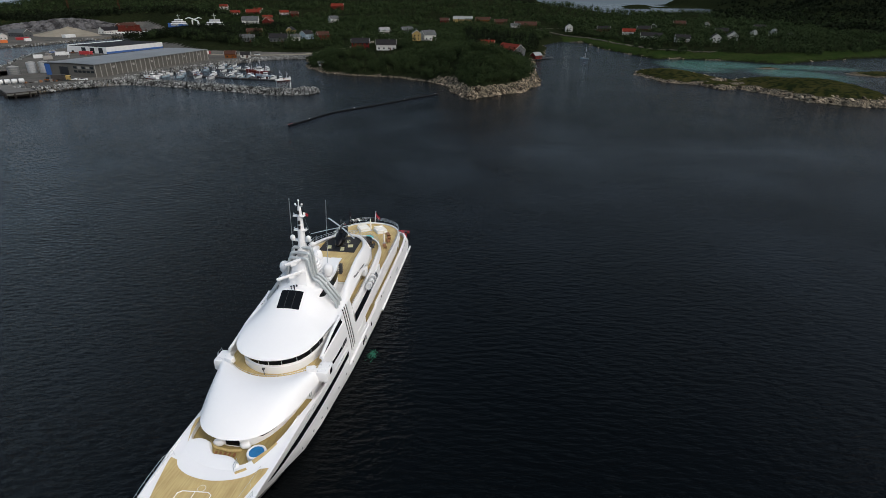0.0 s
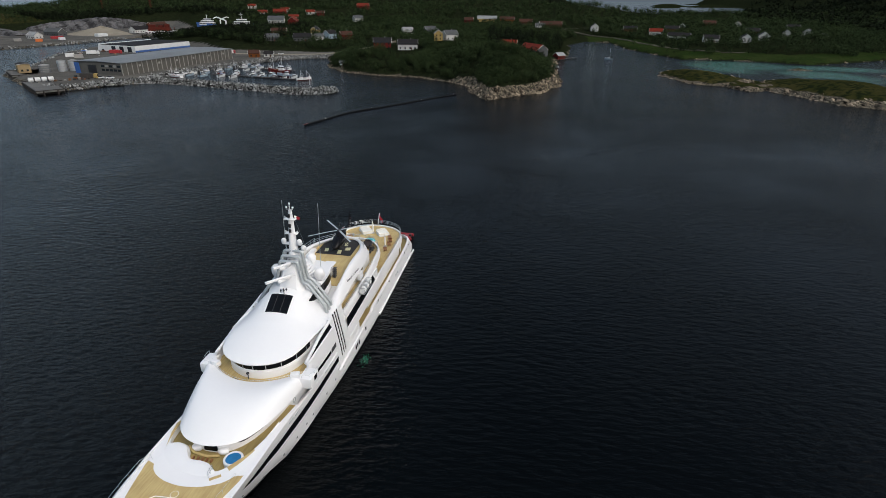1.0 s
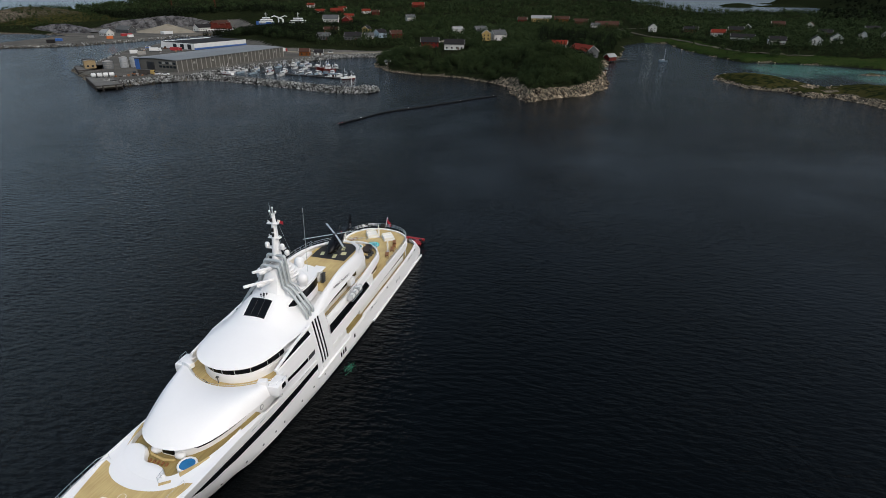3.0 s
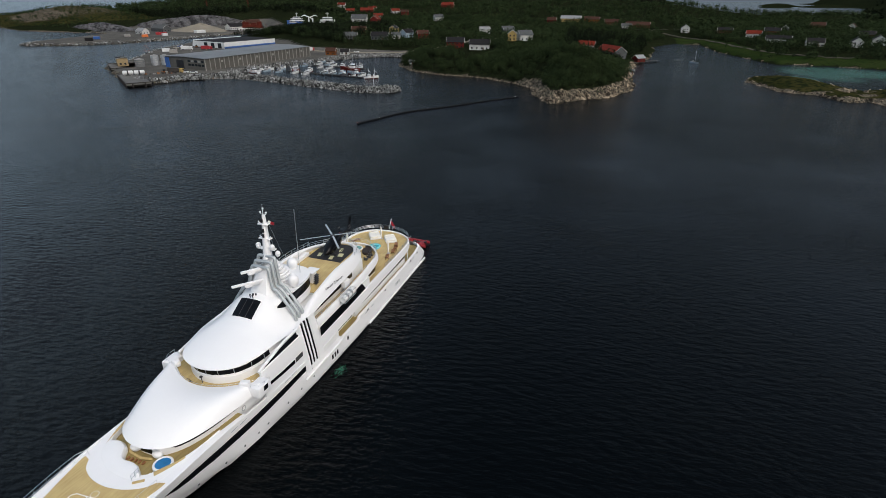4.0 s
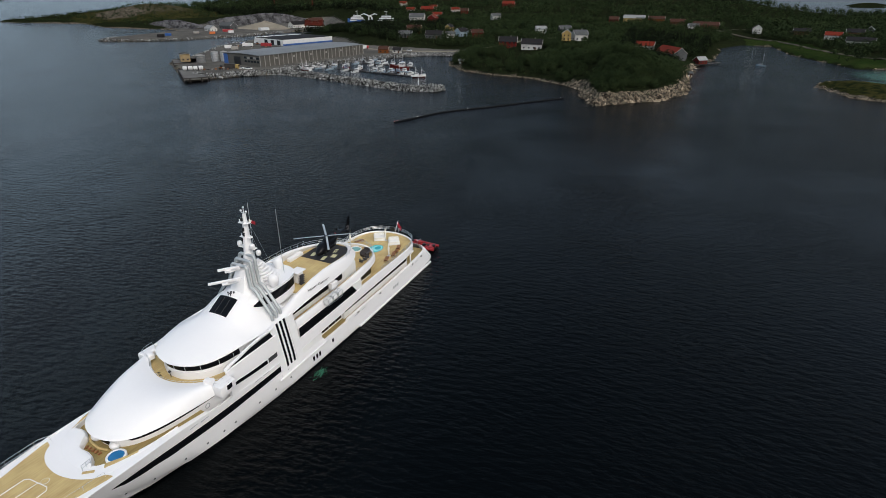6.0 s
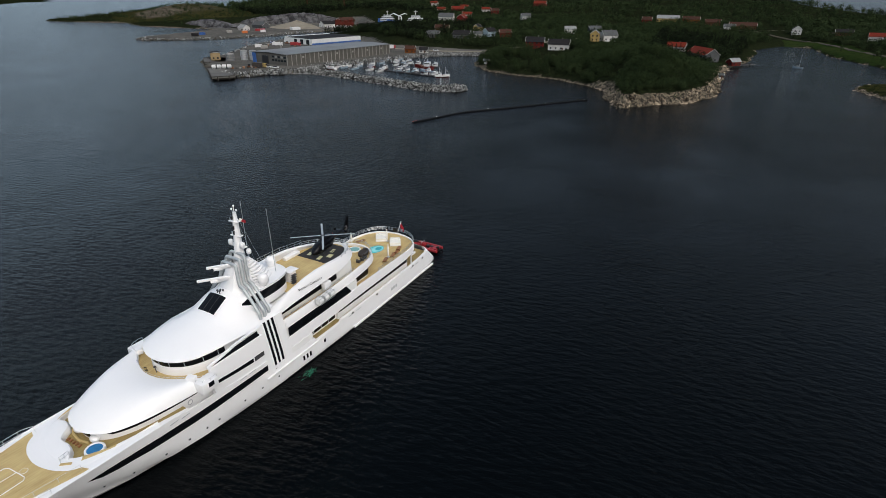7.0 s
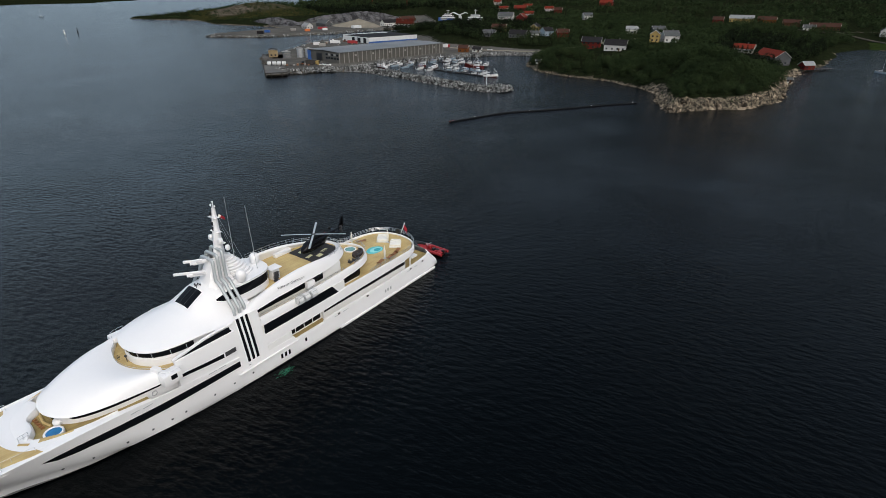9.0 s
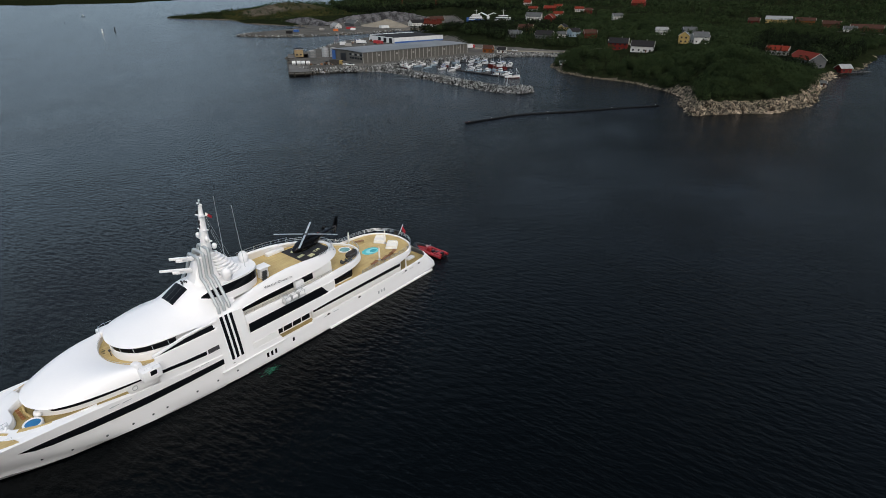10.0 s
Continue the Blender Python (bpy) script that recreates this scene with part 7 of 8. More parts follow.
house(-404, 700, 70, 10, 26, 4.0, "white", "dark", "white floating shed at the inlet", 1, group="harbour sheds", name="floating_shed", chimney=False, lift=1.0)


def gravel_heap(x, y, r, h):
    rng = np.random.RandomState(5)
    bm = bmesh.new()
    rows = []
    for k in range(9):
        t = k / 8
        rows.append([(x + r * (1 - t) * 1.5 * math.cos(a) + 4 * t, y + r * (1 - t) * math.sin(a), 2.1 + h * t ** 0.9 * (1 + 0.1 * math.sin(3 * a)) + rng.uniform(-0.2, 0.2)) for a in np.linspace(0, 6.2832, 29)[:-1]])
    grid_faces(bm, rows, closed=True)
    tagged(part("gravel_heap", bm, SAND), "large pale heap of sand and gravel", "gravel heap", kind="stuff")


gravel_heap(-440, 672, 26, 9)


def quarry_cliff(ax, ay, bx, by, h, seed):
    """Blasted rock face between two points, leaning back into the hill."""
    rng = np.random.RandomState(seed)
    n, rows = 46, []
    ux, uy = (bx - ax) / math.hypot(bx - ax, by - ay), (by - ay) / math.hypot(bx - ax, by - ay)
    for i in range(n + 1):
        t = i / n
        top = h * (0.25 + 0.75 * math.sin(math.pi * min(1, max(0, t))) ** 0.6) * (1 + 0.08 * math.sin(9 * t + seed))
        row = []
        for j in range(12):
            q = j / 11
            back = (0.0, 1.2, 2.0, 2.6, 3.6, 4.2, 5.4, 6.0, 7.4, 11.0, 19.0, 30.0)[j] + (rng.uniform(-1.1, 1.1) if 0 < j < 10 else 0)
            z = 1.5 + top * (min(1.0, j / 8) if j < 10 else (0.85, 0.2)[j - 10]) + rng.uniform(-0.5, 0.5)
            x, y = ax + (bx - ax) * t + rng.uniform(-0.6, 0.6), ay + (by - ay) * t
            row.append((x - uy * back, y + ux * back, z))
        rows.append(row)
    bm = bmesh.new()
    grid_faces(bm, rows)
    tagged(part("quarry_cliff", bm, QUARRY, smooth=False), "bare grey blasted rock face of the quarry", "cliff", kind="structure")


quarry_cliff(-533, 684, -448, 812, 15, 2)
quarry_cliff(-606, 640, -508, 620, 9, 3)


def floating_dock():
    e = thing("floating_dock", pose(-388, 710, 0, 0, 0, 18), "white floating dock with a rust-red ship's hull in it", "dock")
    bm = bmesh.new()
    box(bm, (0, 0, 2.4), (42, 14, 5.2), bevel=0.2)
    part("pontoon_hull", bm, HULLW, e, smooth=False)
    for k in range(12):
        bm = bmesh.new()
        box(bm, (-19 + k * 3.4, -7.05, 3.2), (1.9, 0.2, 1.4))
        part("opening", bm, TIMBER, e, smooth=False)
    bm = bmesh.new()
    box(bm, (2, 0, 7.0), (26, 9, 4.5), bevel=0.3, taper=0.9)
    part("ship_hull", bm, CLAD["rust"], e, "rust-red ship's hull on the blocks", smooth=False)
    for k, (x, l, h) in enumerate(((-6, 8, 3.0), (4, 6, 2.2), (11, 5, 3.4))):
        bm = bmesh.new()
        box(bm, (x, 0, 9.2 + h / 2), (l, 6, h), bevel=0.2)
        part("deckhouse", bm, CLAD["rust"], e, smooth=False)
    for k in range(7):
        bm = bmesh.new()
        rod(bm, (-18 + k * 6, 6.3, 5), (-18 + k * 6, 6.3, 9 + k % 3), 0.25, seg=6)
        part("guide_post", bm, CLAD["rust"], e)




def tower_crane(x, y, h, arm, turn, label):
    e = thing("tower_crane", pose(x, y, ground_z(x, y), 0, 0, turn), label, "crane", "cranes")
    bm = bmesh.new()
    for sx in (-0.8, 0.8):
        for sy in (-0.8, 0.8):
            rod(bm, (sx, sy, 0), (sx, sy, h), 0.16, seg=4)
    for k in range(int(h / 2)):
        rod(bm, (-0.8, -0.8, 2 * k), (0.8, -0.8, 2 * k + 2), 0.1, seg=4)
        rod(bm, (0.8, 0.8, 2 * k), (-0.8, 0.8, 2 * k + 2), 0.1, seg=4)
    part("tower", bm, CLAD["rust"], e, smooth=False)
    bm = bmesh.new()
    rod(bm, (-arm * 0.35, 0, h), (arm, 0, h), 0.35, seg=4)
    rod(bm, (-arm * 0.35, 0, h), (0, 0, h + 4), 0.12, seg=4)
    rod(bm, (arm * 0.8, 0, h), (0, 0, h + 4), 0.12, seg=4)
    part("jib", bm, CLAD["rust"], e, smooth=False)


tower_crane(-498, 900, 38, 24, 175, "rust-red tower crane at the shipyard")
tower_crane(-640, 1000, 40, 26, 160, "red tower crane on the hill")


def pallet_stack(x, y, turn, n, material, label):
    e = thing("pallet_stack", pose(x, y, ground_z(x, y), 0, 0, turn), label, "pallets", "stacks on the quay")
    for k in range(n):
        bm = bmesh.new()
        for j in range(5):
            box(bm, (-0.5 + 0.25 * j, 0, 0.3 * k + 0.24), (0.2, 1.2, 0.05))
        for j in (-0.5, 0, 0.5):
            box(bm, (0, j, 0.3 * k + 0.11), (1.2, 0.12, 0.2))
        part("pallet", bm, material, e, smooth=False)


def forklift(x, y, turn, label):
    e = thing("loader", pose(x, y, ground_z(x, y), 0, 0, turn), label, "loader", "machines on the quay")
    bm = bmesh.new()
    box(bm, (-0.3, 0, 1.0), (2.8, 1.5, 0.9), bevel=0.15)
    part("body", bm, CLAD["orange"], e)
    bm = bmesh.new()
    box(bm, (-0.2, 0, 2.0), (1.3, 1.3, 1.2), bevel=0.1, taper=0.85)
    part("cab", bm, PANE, e)
    bm = bmesh.new()
    rod(bm, (1.1, -0.5, 1.2), (3.0, -0.5, 0.5), 0.1, seg=6)
    rod(bm, (1.1, 0.5, 1.2), (3.0, 0.5, 0.5), 0.1, seg=6)
    part("arm", bm, CLAD["orange"], e)
    bm = bmesh.new()
    box(bm, (3.2, 0, 0.5), (0.8, 2.0, 0.7), bevel=0.1)
    part("bucket", bm, DARKG, e)
    for wx in (-1.1, 0.8):
        for wy in (-0.8, 0.8):
            bm = bmesh.new()
            rod(bm, (wx, wy - 0.2, 0.55), (wx, wy + 0.2, 0.55), 0.55, seg=12)
            part("wheel", bm, DARKG, e)


forklift(-224, 316, 20, "orange wheel loader beside the stone bank")
forklift(-306, 470, 60, "orange wheel loader behind the warehouse")
rng = np.random.RandomState(21)
for k in range(16):
    x, y = (-232 + 1.9 * (k % 8), 309 + 1.4 * (k % 8) + 2.2 * (k // 8)) if k < 8 else (-316 + 4.2 * (k - 8), 440 + 3.0 * ((k * 5) % 7))
    pallet_stack(x, y, rng.uniform(0, 90), int(rng.uniform(2, 6)), (WOODBROWN, TIMBER, SHED_RIB)[k % 3], "stack of weathered timber pallets on the quay")
for x, y, t, m, lab in ((-330, 480, 40, HALL_WHITE, "white car behind the warehouse"), (-326, 474, 40, BLUE, "blue car behind the warehouse"), (-318, 492, 130, TILE["dark"], "dark car behind the warehouse"),
                        (-300, 480, 130, HALL_WHITE, "white car behind the warehouse"), (-312, 484, 130, RED, "red car behind the warehouse")):
    car(x, y, t, m, lab)
for x, y, t, c, lab in ((-430, 560, 60, ORANGE, "orange container on the gravel mole"), (-424, 585, 70, HALL_WHITE, "white container on the gravel mole"), (-452, 560, 30, SHED_RIB, "grey container on the gravel mole")):
    vehicle_box("shipping_container", x, y, t, (6, 2.4, 2.6), c, lab)


# breakwater of loose stone
BREAK = [(-206, 313), (-198, 321), (-186, 328), (-165, 325), (-147, 319), (-129, 313), (-114, 308), (-99, 303), (-86, 299), (-78, 302)]
CORE = rounded(BREAK, 6)
bm = bmesh.new()
grid_faces(bm, [[(p.x, p.y - 6.0, -1.6), (p.x, p.y - 1.5, 1.7), (p.x, p.y + 2.0, 1.7), (p.x, p.y + 6.5, -1.6)] for p in CORE])
tagged(part("breakwater_core", bm, GAP, smooth=False), "stone core of the breakwater", "breakwater", kind="structure")
ICO = bmesh.new()
bmesh.ops.create_icosphere(ICO, subdivisions=1, radius=1.0)
ICO_V = np.array([v.co[:] for v in ICO.verts])
ICO_F = np.array([[v.index for v in f.verts] for f in ICO.faces])
ICO.free()


def boulders(name, cx, cy, cz, s, seed, label, material=BOULDER):
    rng = np.random.RandomState(seed)
    n = len(cx)
    v = ICO_V[None] * rng.uniform(0.6, 1.25, (n, len(ICO_V), 1)) * rng.uniform(0.6, 1.2, (n, 1, 3)) * s[:, None, None]
    verts = (v + np.stack([cx, cy, cz], 1)[:, None, :]).reshape(-1, 3)
    faces = (ICO_F[None] + len(ICO_V) * np.arange(n)[:, None, None]).reshape(-1, 3)
    return tagged(raw(name, verts.tolist(), faces.tolist(), material, smooth=False), label, "stones", kind="stuff")


def along(line, n, rng, lo, hi):
    p = rounded(line, 8)
    t = rng.uniform(0, len(p) - 1.001, n)
    i = t.astype(int)
    f = t - i
    a = np.array([q[:2] for q in p])
    d = a[i + 1] - a[i]
    d = d / np.linalg.norm(d, axis=1)[:, None]
    o = rng.uniform(lo, hi, n)
    return a[i] * (1 - f[:, None]) + a[i + 1] * f[:, None] + np.stack([d[:, 1], -d[:, 0]], 1) * o[:, None], o


RNG = np.random.RandomState(3)
q, o = along(BREAK, 3600, RNG, -6.5, 6.5)
boulders("breakwater_stones", q[:, 0], q[:, 1], 2.1 - 0.5 * np.clip(np.abs(o + 0.3) - 1.5, 0, 9) + RNG.uniform(-0.35, 0.35, len(o)), RNG.uniform(0.3, 0.72, len(o)), 4, "breakwater of rough grey quarry stone")
q, o = along([(-77, 300), (-74, 303), (-75, 307), (-81, 309)], 420, RNG, -1, 5)
boulders("breakwater_head", q[:, 0], q[:, 1], RNG.uniform(-0.4, 1.9, len(o)), RNG.uniform(0.3, 0.75, len(o)), 5, "rough stones at the end of the breakwater")
for nm, line, n, a, b, zc, lab in (("quay_stones", [(-228, 291), (-213, 292), (-204, 308), (-196, 314)], 420, -5, 3.5, 1.5, "quarry stone bank beside the quay"),
                                   ("basin_stones", [(-188, 322), (-191, 334), (-189, 352), (-181, 385), (-165, 425), (-149, 455), (-134, 468), (-116, 474)], 2200, -5, 3, 1.0, "stone bank round the marina"),
                                   ("mole_stones", [(-500, 490), (-481, 460), (-439, 482), (-420, 508), (-398, 577), (-392, 640)], 900, -4, 3, 1.0, "stone bank of the gravel mole"),
                                   ("north_bank_stones", [(-350, 541), (-342, 470), (-320, 420), (-302, 380), (-293, 350)], 380, -4, 3, 1.0, "stone bank behind the warehouse")):
    q, o = along(line, n, RNG, a, b)
    boulders(nm, q[:, 0], q[:, 1], zc - 0.35 * o * 0.6 + RNG.uniform(-0.4, 0.4, n), RNG.uniform(0.35, 0.85, n), 6, lab)
# rock slabs along the headland and the islet, split along one dip
def rock_slabs(name, cx, cy, cz, size, seed, strike, label):
    rng = np.random.RandomState(seed)
    n = len(cx)
    v = ICO_V[None] * rng.uniform(0.72, 1.15, (n, len(ICO_V), 1)) * np.stack([rng.uniform(1.1, 2.3, n), rng.uniform(0.55, 1.0, n), rng.uniform(0.5, 0.85, n)], 1)[:, None, :] * size[:, None, None]
    v = np.clip(v, -0.8 * size[:, None, None] * 1.5, 0.62 * size[:, None, None] * 1.5)
    tilt, turn = np.radians(rng.normal(24, 9, n))[:, None], np.radians(strike + rng.normal(0, 16, n))[:, None]
    x, z = v[:, :, 0] * np.cos(tilt) - v[:, :, 2] * np.sin(tilt), v[:, :, 0] * np.sin(tilt) + v[:, :, 2] * np.cos(tilt)
    x, y = x * np.cos(turn) - v[:, :, 1] * np.sin(turn), x * np.sin(turn) + v[:, :, 1] * np.cos(turn)
    verts = (np.stack([x, y, z], 2) + np.stack([cx, cy, cz], 1)[:, None, :]).reshape(-1, 3)
    faces = (ICO_F[None] + len(ICO_V) * np.arange(n)[:, None, None]).reshape(-1, 3)
    return tagged(raw(name, verts.tolist(), faces.tolist(), ROCK, smooth=False), label, "stones", kind="stuff")


sx, sy = RNG.uniform(-106, 76, 16000), RNG.uniform(284, 470, 16000)
sd = main_distance(sx, sy)
front = sx > -5
width = np.where(front, 4.5 + 2.6 * waves(sx, sy, 17, 47), 1.2 + 1.0 * waves(sx, sy, 11, 48))
k = (sd > -1.8) & (sd < width) & (sx > -106)
big = RNG.uniform(0, 1, len(sx)) ** 2.2
rock_slabs("shore_rocks", sx[k], sy[k], main_height(sx[k], sy[k], sd[k]) - 0.45 - 0.5 * np.where(front, big, 0.6 * big)[k], np.where(front, 0.45 + 2.0 * big, 0.4 + 1.0 * big)[k], 7, 100, "split slabs of pale rock along the headland shore")
sx, sy = RNG.uniform(128, 250, 9000), RNG.uniform(272, 430, 9000)
sz = islet_height(sx, sy)
face = np.clip((sx - 170) / 40, 0, 1) * np.clip((345 - sy) / 25, 0, 1)
k = (sz > -0.6) & (sz < 1.3 + 2.4 * face + 0.8 * waves(sx, sy, 12, 49))
big = RNG.uniform(0, 1, len(sx)) ** 2.5
rock_slabs("islet_rocks", sx[k], sy[k], sz[k] - 0.5, (0.35 + 1.5 * big)[k], 8, 130, "split pale rock round the islet")
sx, sy = RNG.uniform(140, 420, 5000), RNG.uniform(470, 640, 5000)
sd = main_distance(sx, sy)
k = (sd > -2.5) & (sd < 2.0) & (waves(sx, sy, 40, 50) > 0.1)
boulders("meadow_rocks", sx[k], sy[k], main_height(sx[k], sy[k], sd[k]) - 0.2, RNG.uniform(0.4, 1.2, k.sum()), 9, "rocks along the green shore", ROCK)


# floating boom
BOOMBLACK = stuff_mat("wet black rubber float", (0.007, 0.007, 0.008), 0.5, var=0.3, spec=0.1)
BOOM = rounded([(-63.3, 220, 0), (-59, 230, 0), (-50, 249, 0), (-34, 267, 0), (-17, 288, 0), (-4, 303, 0)], 12)
boom = thing("floating_boom", pose(0, 0, 0), "long dark floating boom with small floats on the water", "boom")
for i in range(len(BOOM) - 1):
    a, b = BOOM[i], BOOM[i + 1]
    n = 2
    for k in range(n):
        p, q2 = a.lerp(b, (k + 0.04) / n), a.lerp(b, (k + 0.96) / n)
        bm = bmesh.new()
        rod(bm, (p.x, p.y, 0.12), (q2.x, q2.y, 0.12), 0.45, seg=8)
        part("float", bm, BOOMBLACK, boom)
for i in (0, 3, 14, 30, 45, 58):
    bm = bmesh.new()
    p = BOOM[min(i, len(BOOM) - 1)]
    ball(bm, (p.x, p.y + 0.4, 0.4), 0.3, 10, 8)
    part("marker_buoy", bm, RED if i in (0, 3) else CUSHION, boom)


# boats
HULLW = stuff_mat("white boat gelcoat", (0.66, 0.67, 0.67), 0.35, var=0.08)


floating_dock()


def motorboat(x, y, turn, l, hullm, label, mast=False):
    e = thing("motorboat", pose(x, y, 0, 0, 0, turn), label, "boat", "boats in the marina")
    w, h = l * 0.34, l * 0.14
    bm = bmesh.new()
    boat_hull(bm, l, w, h)
    part("hull", bm, hullm if hullm is not HULLW else (HULLW, HULLW, HULLW, CLAD["blue"], HULLW, HULLW, DARKG)[int(abs(x * 5 + y * 11)) % 7], e)
    bm = bmesh.new()
    box(bm, (l * 0.02, 0, h + l * 0.05), (l * 0.38, w * 0.62, l * 0.11), bevel=l * 0.02, taper=0.78)
    part("cabin", bm, HULLW, e)
    bm = bmesh.new()
    box(bm, (l * 0.02, 0, h + l * 0.06), (l * 0.39, w * 0.64, l * 0.045), taper=0.95)
    part("window", bm, PANE, e, smooth=False)
    bm = bmesh.new()
    rod(bm, (-l * 0.1, 0, h), (-l * 0.1, 0, h + (l * 1.25 if mast else l * 0.35)), 0.07, seg=5)
    part("mast", bm, CHROME, e)
    bm = bmesh.new()
    tube(bm, [(l * 0.1, w * 0.4, h * 1.35), (l * 0.35, w * 0.26, h * 1.5), (l * 0.47, 0, h * 1.55), (l * 0.35, -w * 0.26, h * 1.5), (l * 0.1, -w * 0.4, h * 1.35)], 0.035, seg=4)
    part("pulpit_rail", bm, CHROME, e)
    bm = bmesh.new()
    box(bm, (-l * 0.49, 0, h * 0.8), (l * 0.06, w * 0.22, h * 1.1), bevel=0.05)
    part("outboard", bm, BLACK, e)
    bm = bmesh.new()
    box(bm, (l * 0.02, 0, h + l * 0.108), (l * 0.3, w * 0.5, 0.05))
    part("cabin_roof", bm, (HULLW, HULLW, CUSHION, DARKG, BLUE)[int(abs(x * 7 + y * 3)) % 5], e, smooth=False)
    bm = bmesh.new()
    box(bm, (-l * 0.3, 0, h * 1.02), (l * 0.24, w * 0.6, 0.12), bevel=0.03)
    part("cockpit", bm, TIMBER, e, smooth=False)
    return e


def fishing_boat(x, y, turn, l, hullm, label, name="fishing_boat"):
    e = thing(name, pose(x, y, 0, 0, 0, turn), label, "fishing boat", "fishing boats in the marina")
    w, h = l * 0.3, l * 0.115
    bm = bmesh.new()
    boat_hull(bm, l, w, h, 0.6)
    part("hull", bm, hullm, e)
    bm = bmesh.new()
    boat_hull(bm, l * 0.99, w * 0.99, h * 0.34, 0.2)
    for v in bm.verts:
        v.co.y *= 1.03
    part("waterline", bm, CLAD["red"], e, "red bottom paint")
    bm = bmesh.new()
    box(bm, (l * 0.12, 0, h * 1.02), (l * 0.34, w * 0.6, 0.3), bevel=0.06)
    part("hatch", bm, CLAD["orange"], e)
    bm = bmesh.new()
    box(bm, (-l * 0.16, 0, h + l * 0.08), (l * 0.22, w * 0.55, l * 0.17), bevel=0.1, taper=0.92)
    part("wheelhouse", bm, HULLW, e)
    bm = bmesh.new()
    box(bm, (-l * 0.16, 0, h + l * 0.12), (l * 0.225, w * 0.56, l * 0.045))
    part("window", bm, PANE, e, smooth=False)
    for mx, mh in ((-l * 0.2, l * 0.55), (l * 0.22, l * 0.5)):
        bm = bmesh.new()
        rod(bm, (mx, 0, h), (mx, 0, h + mh), 0.1, 0.05, seg=6)
        rod(bm, (mx, 0, h + mh * 0.8), (mx + l * 0.2, 0, h + mh * 0.35), 0.05, seg=5)
        part("mast", bm, HULLW, e)
    bm = bmesh.new()
    tube(bm, [(l * 0.05, w * 0.45, h * 1.3), (l * 0.35, w * 0.3, h * 1.7), (l * 0.48, 0, h * 1.8), (l * 0.35, -w * 0.3, h * 1.7), (l * 0.05, -w * 0.45, h * 1.3)], 0.05, seg=4)
    part("rail", bm, CHROME, e)
    return e


def pontoon(a, b, w=2.4):
    a, b = Vector(a), Vector(b)
    d = b - a
    e = thing("pontoon", pose((a.x + b.x) / 2, (a.y + b.y) / 2, 0, 0, 0, math.degrees(math.atan2(d.y, d.x))), "floating timber pontoon in the marina", "pontoon", "marina pontoons")
    L = d.length
    n = int(L / 6)
    for k in range(n):
        bm = bmesh.new()
        box(bm, (-L / 2 + L * (k + 0.5) / n, 0, 0.55), (L / n - 0.1, w, 0.2))
        part("deck_section", bm, TIMBER, e, smooth=False)
        bm = bmesh.new()
        box(bm, (-L / 2 + L * (k + 0.5) / n, 0, 0.15), (L / n * 0.6, w * 0.8, 0.7))
        part("float", bm, DARKG, e, smooth=False)


pontoon((-165, 362), (-104, 346))
pontoon((-170, 398), (-118, 388))
fishing_boat(-183, 349, 160, 11, HULLW, "white fishing boat by the warehouse shore")
fishing_boat(-100, 347, 35, 9.5, HULLW, "white fishing boat with a red waterline at the pontoon's end")
fishing_boat(-127, 380, 170, 15, CLAD["red"], "red-brown fishing boat with tall masts at the pontoon")
fishing_boat(-117, 362, 165, 11, CLAD["blue"], "pale blue-hulled fishing boat at the pontoon")
fishing_boat(-150, 366, 100, 11, HULLW, "white fishing boat in the marina")
for x, y, t, l, hm, lab in ((-156, 356, 80, 8, HULLW, "white motorboat"), (-147, 353, 85, 8.5, HULLW, "white motorboat"), (-140, 367, 75, 8, HULLW, "white motorboat with a cuddy"), (-133, 364, 75, 7.5, HULLW, "white motorboat"),
                            (-126, 363, 75, 9, HULLW, "white motorboat"), (-109, 356, 75, 8, HULLW, "white motorboat"), (-163, 371, 85, 8, HULLW, "white motorboat"), (-172, 368, 70, 7.5, HULLW, "white motorboat"),
                            (-180, 366, 60, 7, HULLW, "white motorboat"), (-176, 376, 65, 7, HULLW, "white motorboat"), (-166, 392, 80, 8, HULLW, "white motorboat"), (-160, 404, 80, 9, HULLW, "white motorboat"),
                            (-153, 402, 80, 8, HULLW, "white motorboat"), (-147, 401, 80, 8.5, HULLW, "white motorboat"), (-140, 399, 80, 8, HULLW, "white motorboat"), (-152, 388, 80, 7, HULLW, "white motorboat"),
                            (-144, 386, 80, 7.5, HULLW, "white motorboat"), (-124, 393, 80, 8, HULLW, "white motorboat"), (-171, 414, 85, 8, HULLW, "white motorboat"), (-163, 418, 80, 8, HULLW, "white motorboat"),
                            (-155, 416, 80, 7.5, HULLW, "white motorboat"), (-170, 384, 75, 7, HULLW, "white motorboat"), (-186, 372, 50, 6.5, HULLW, "small white motorboat"), (-183, 360, 60, 7, HULLW, "white motorboat"), (-178, 358, 70, 7, HULLW, "white motorboat"), (-168, 356, 75, 8, HULLW, "white motorboat"), (-161, 366, 260, 7.5, CLAD["red"], "red motorboat"), (-136, 358, 80, 8, HULLW, "white motorboat"), (-129, 356, 80, 7, CLAD["blue"], "pale blue motorboat"), (-121, 354, 80, 8, HULLW, "white motorboat"), (-114, 352, 80, 7, HULLW, "white motorboat"), (-134, 404, 80, 8, HULLW, "white motorboat"), (-127, 402, 85, 7.5, HULLW, "white motorboat"), (-313, 421, 40, 8, HULLW, "white motorboat beside the quay")):
    motorboat(x, y, t, l, hm, lab + " moored in the marina" if x > -300 else lab)
yachtlet = motorboat(121.5, 500, 160, 7, HULLW, "white sailing boat at anchor with a bare mast", mast=True)
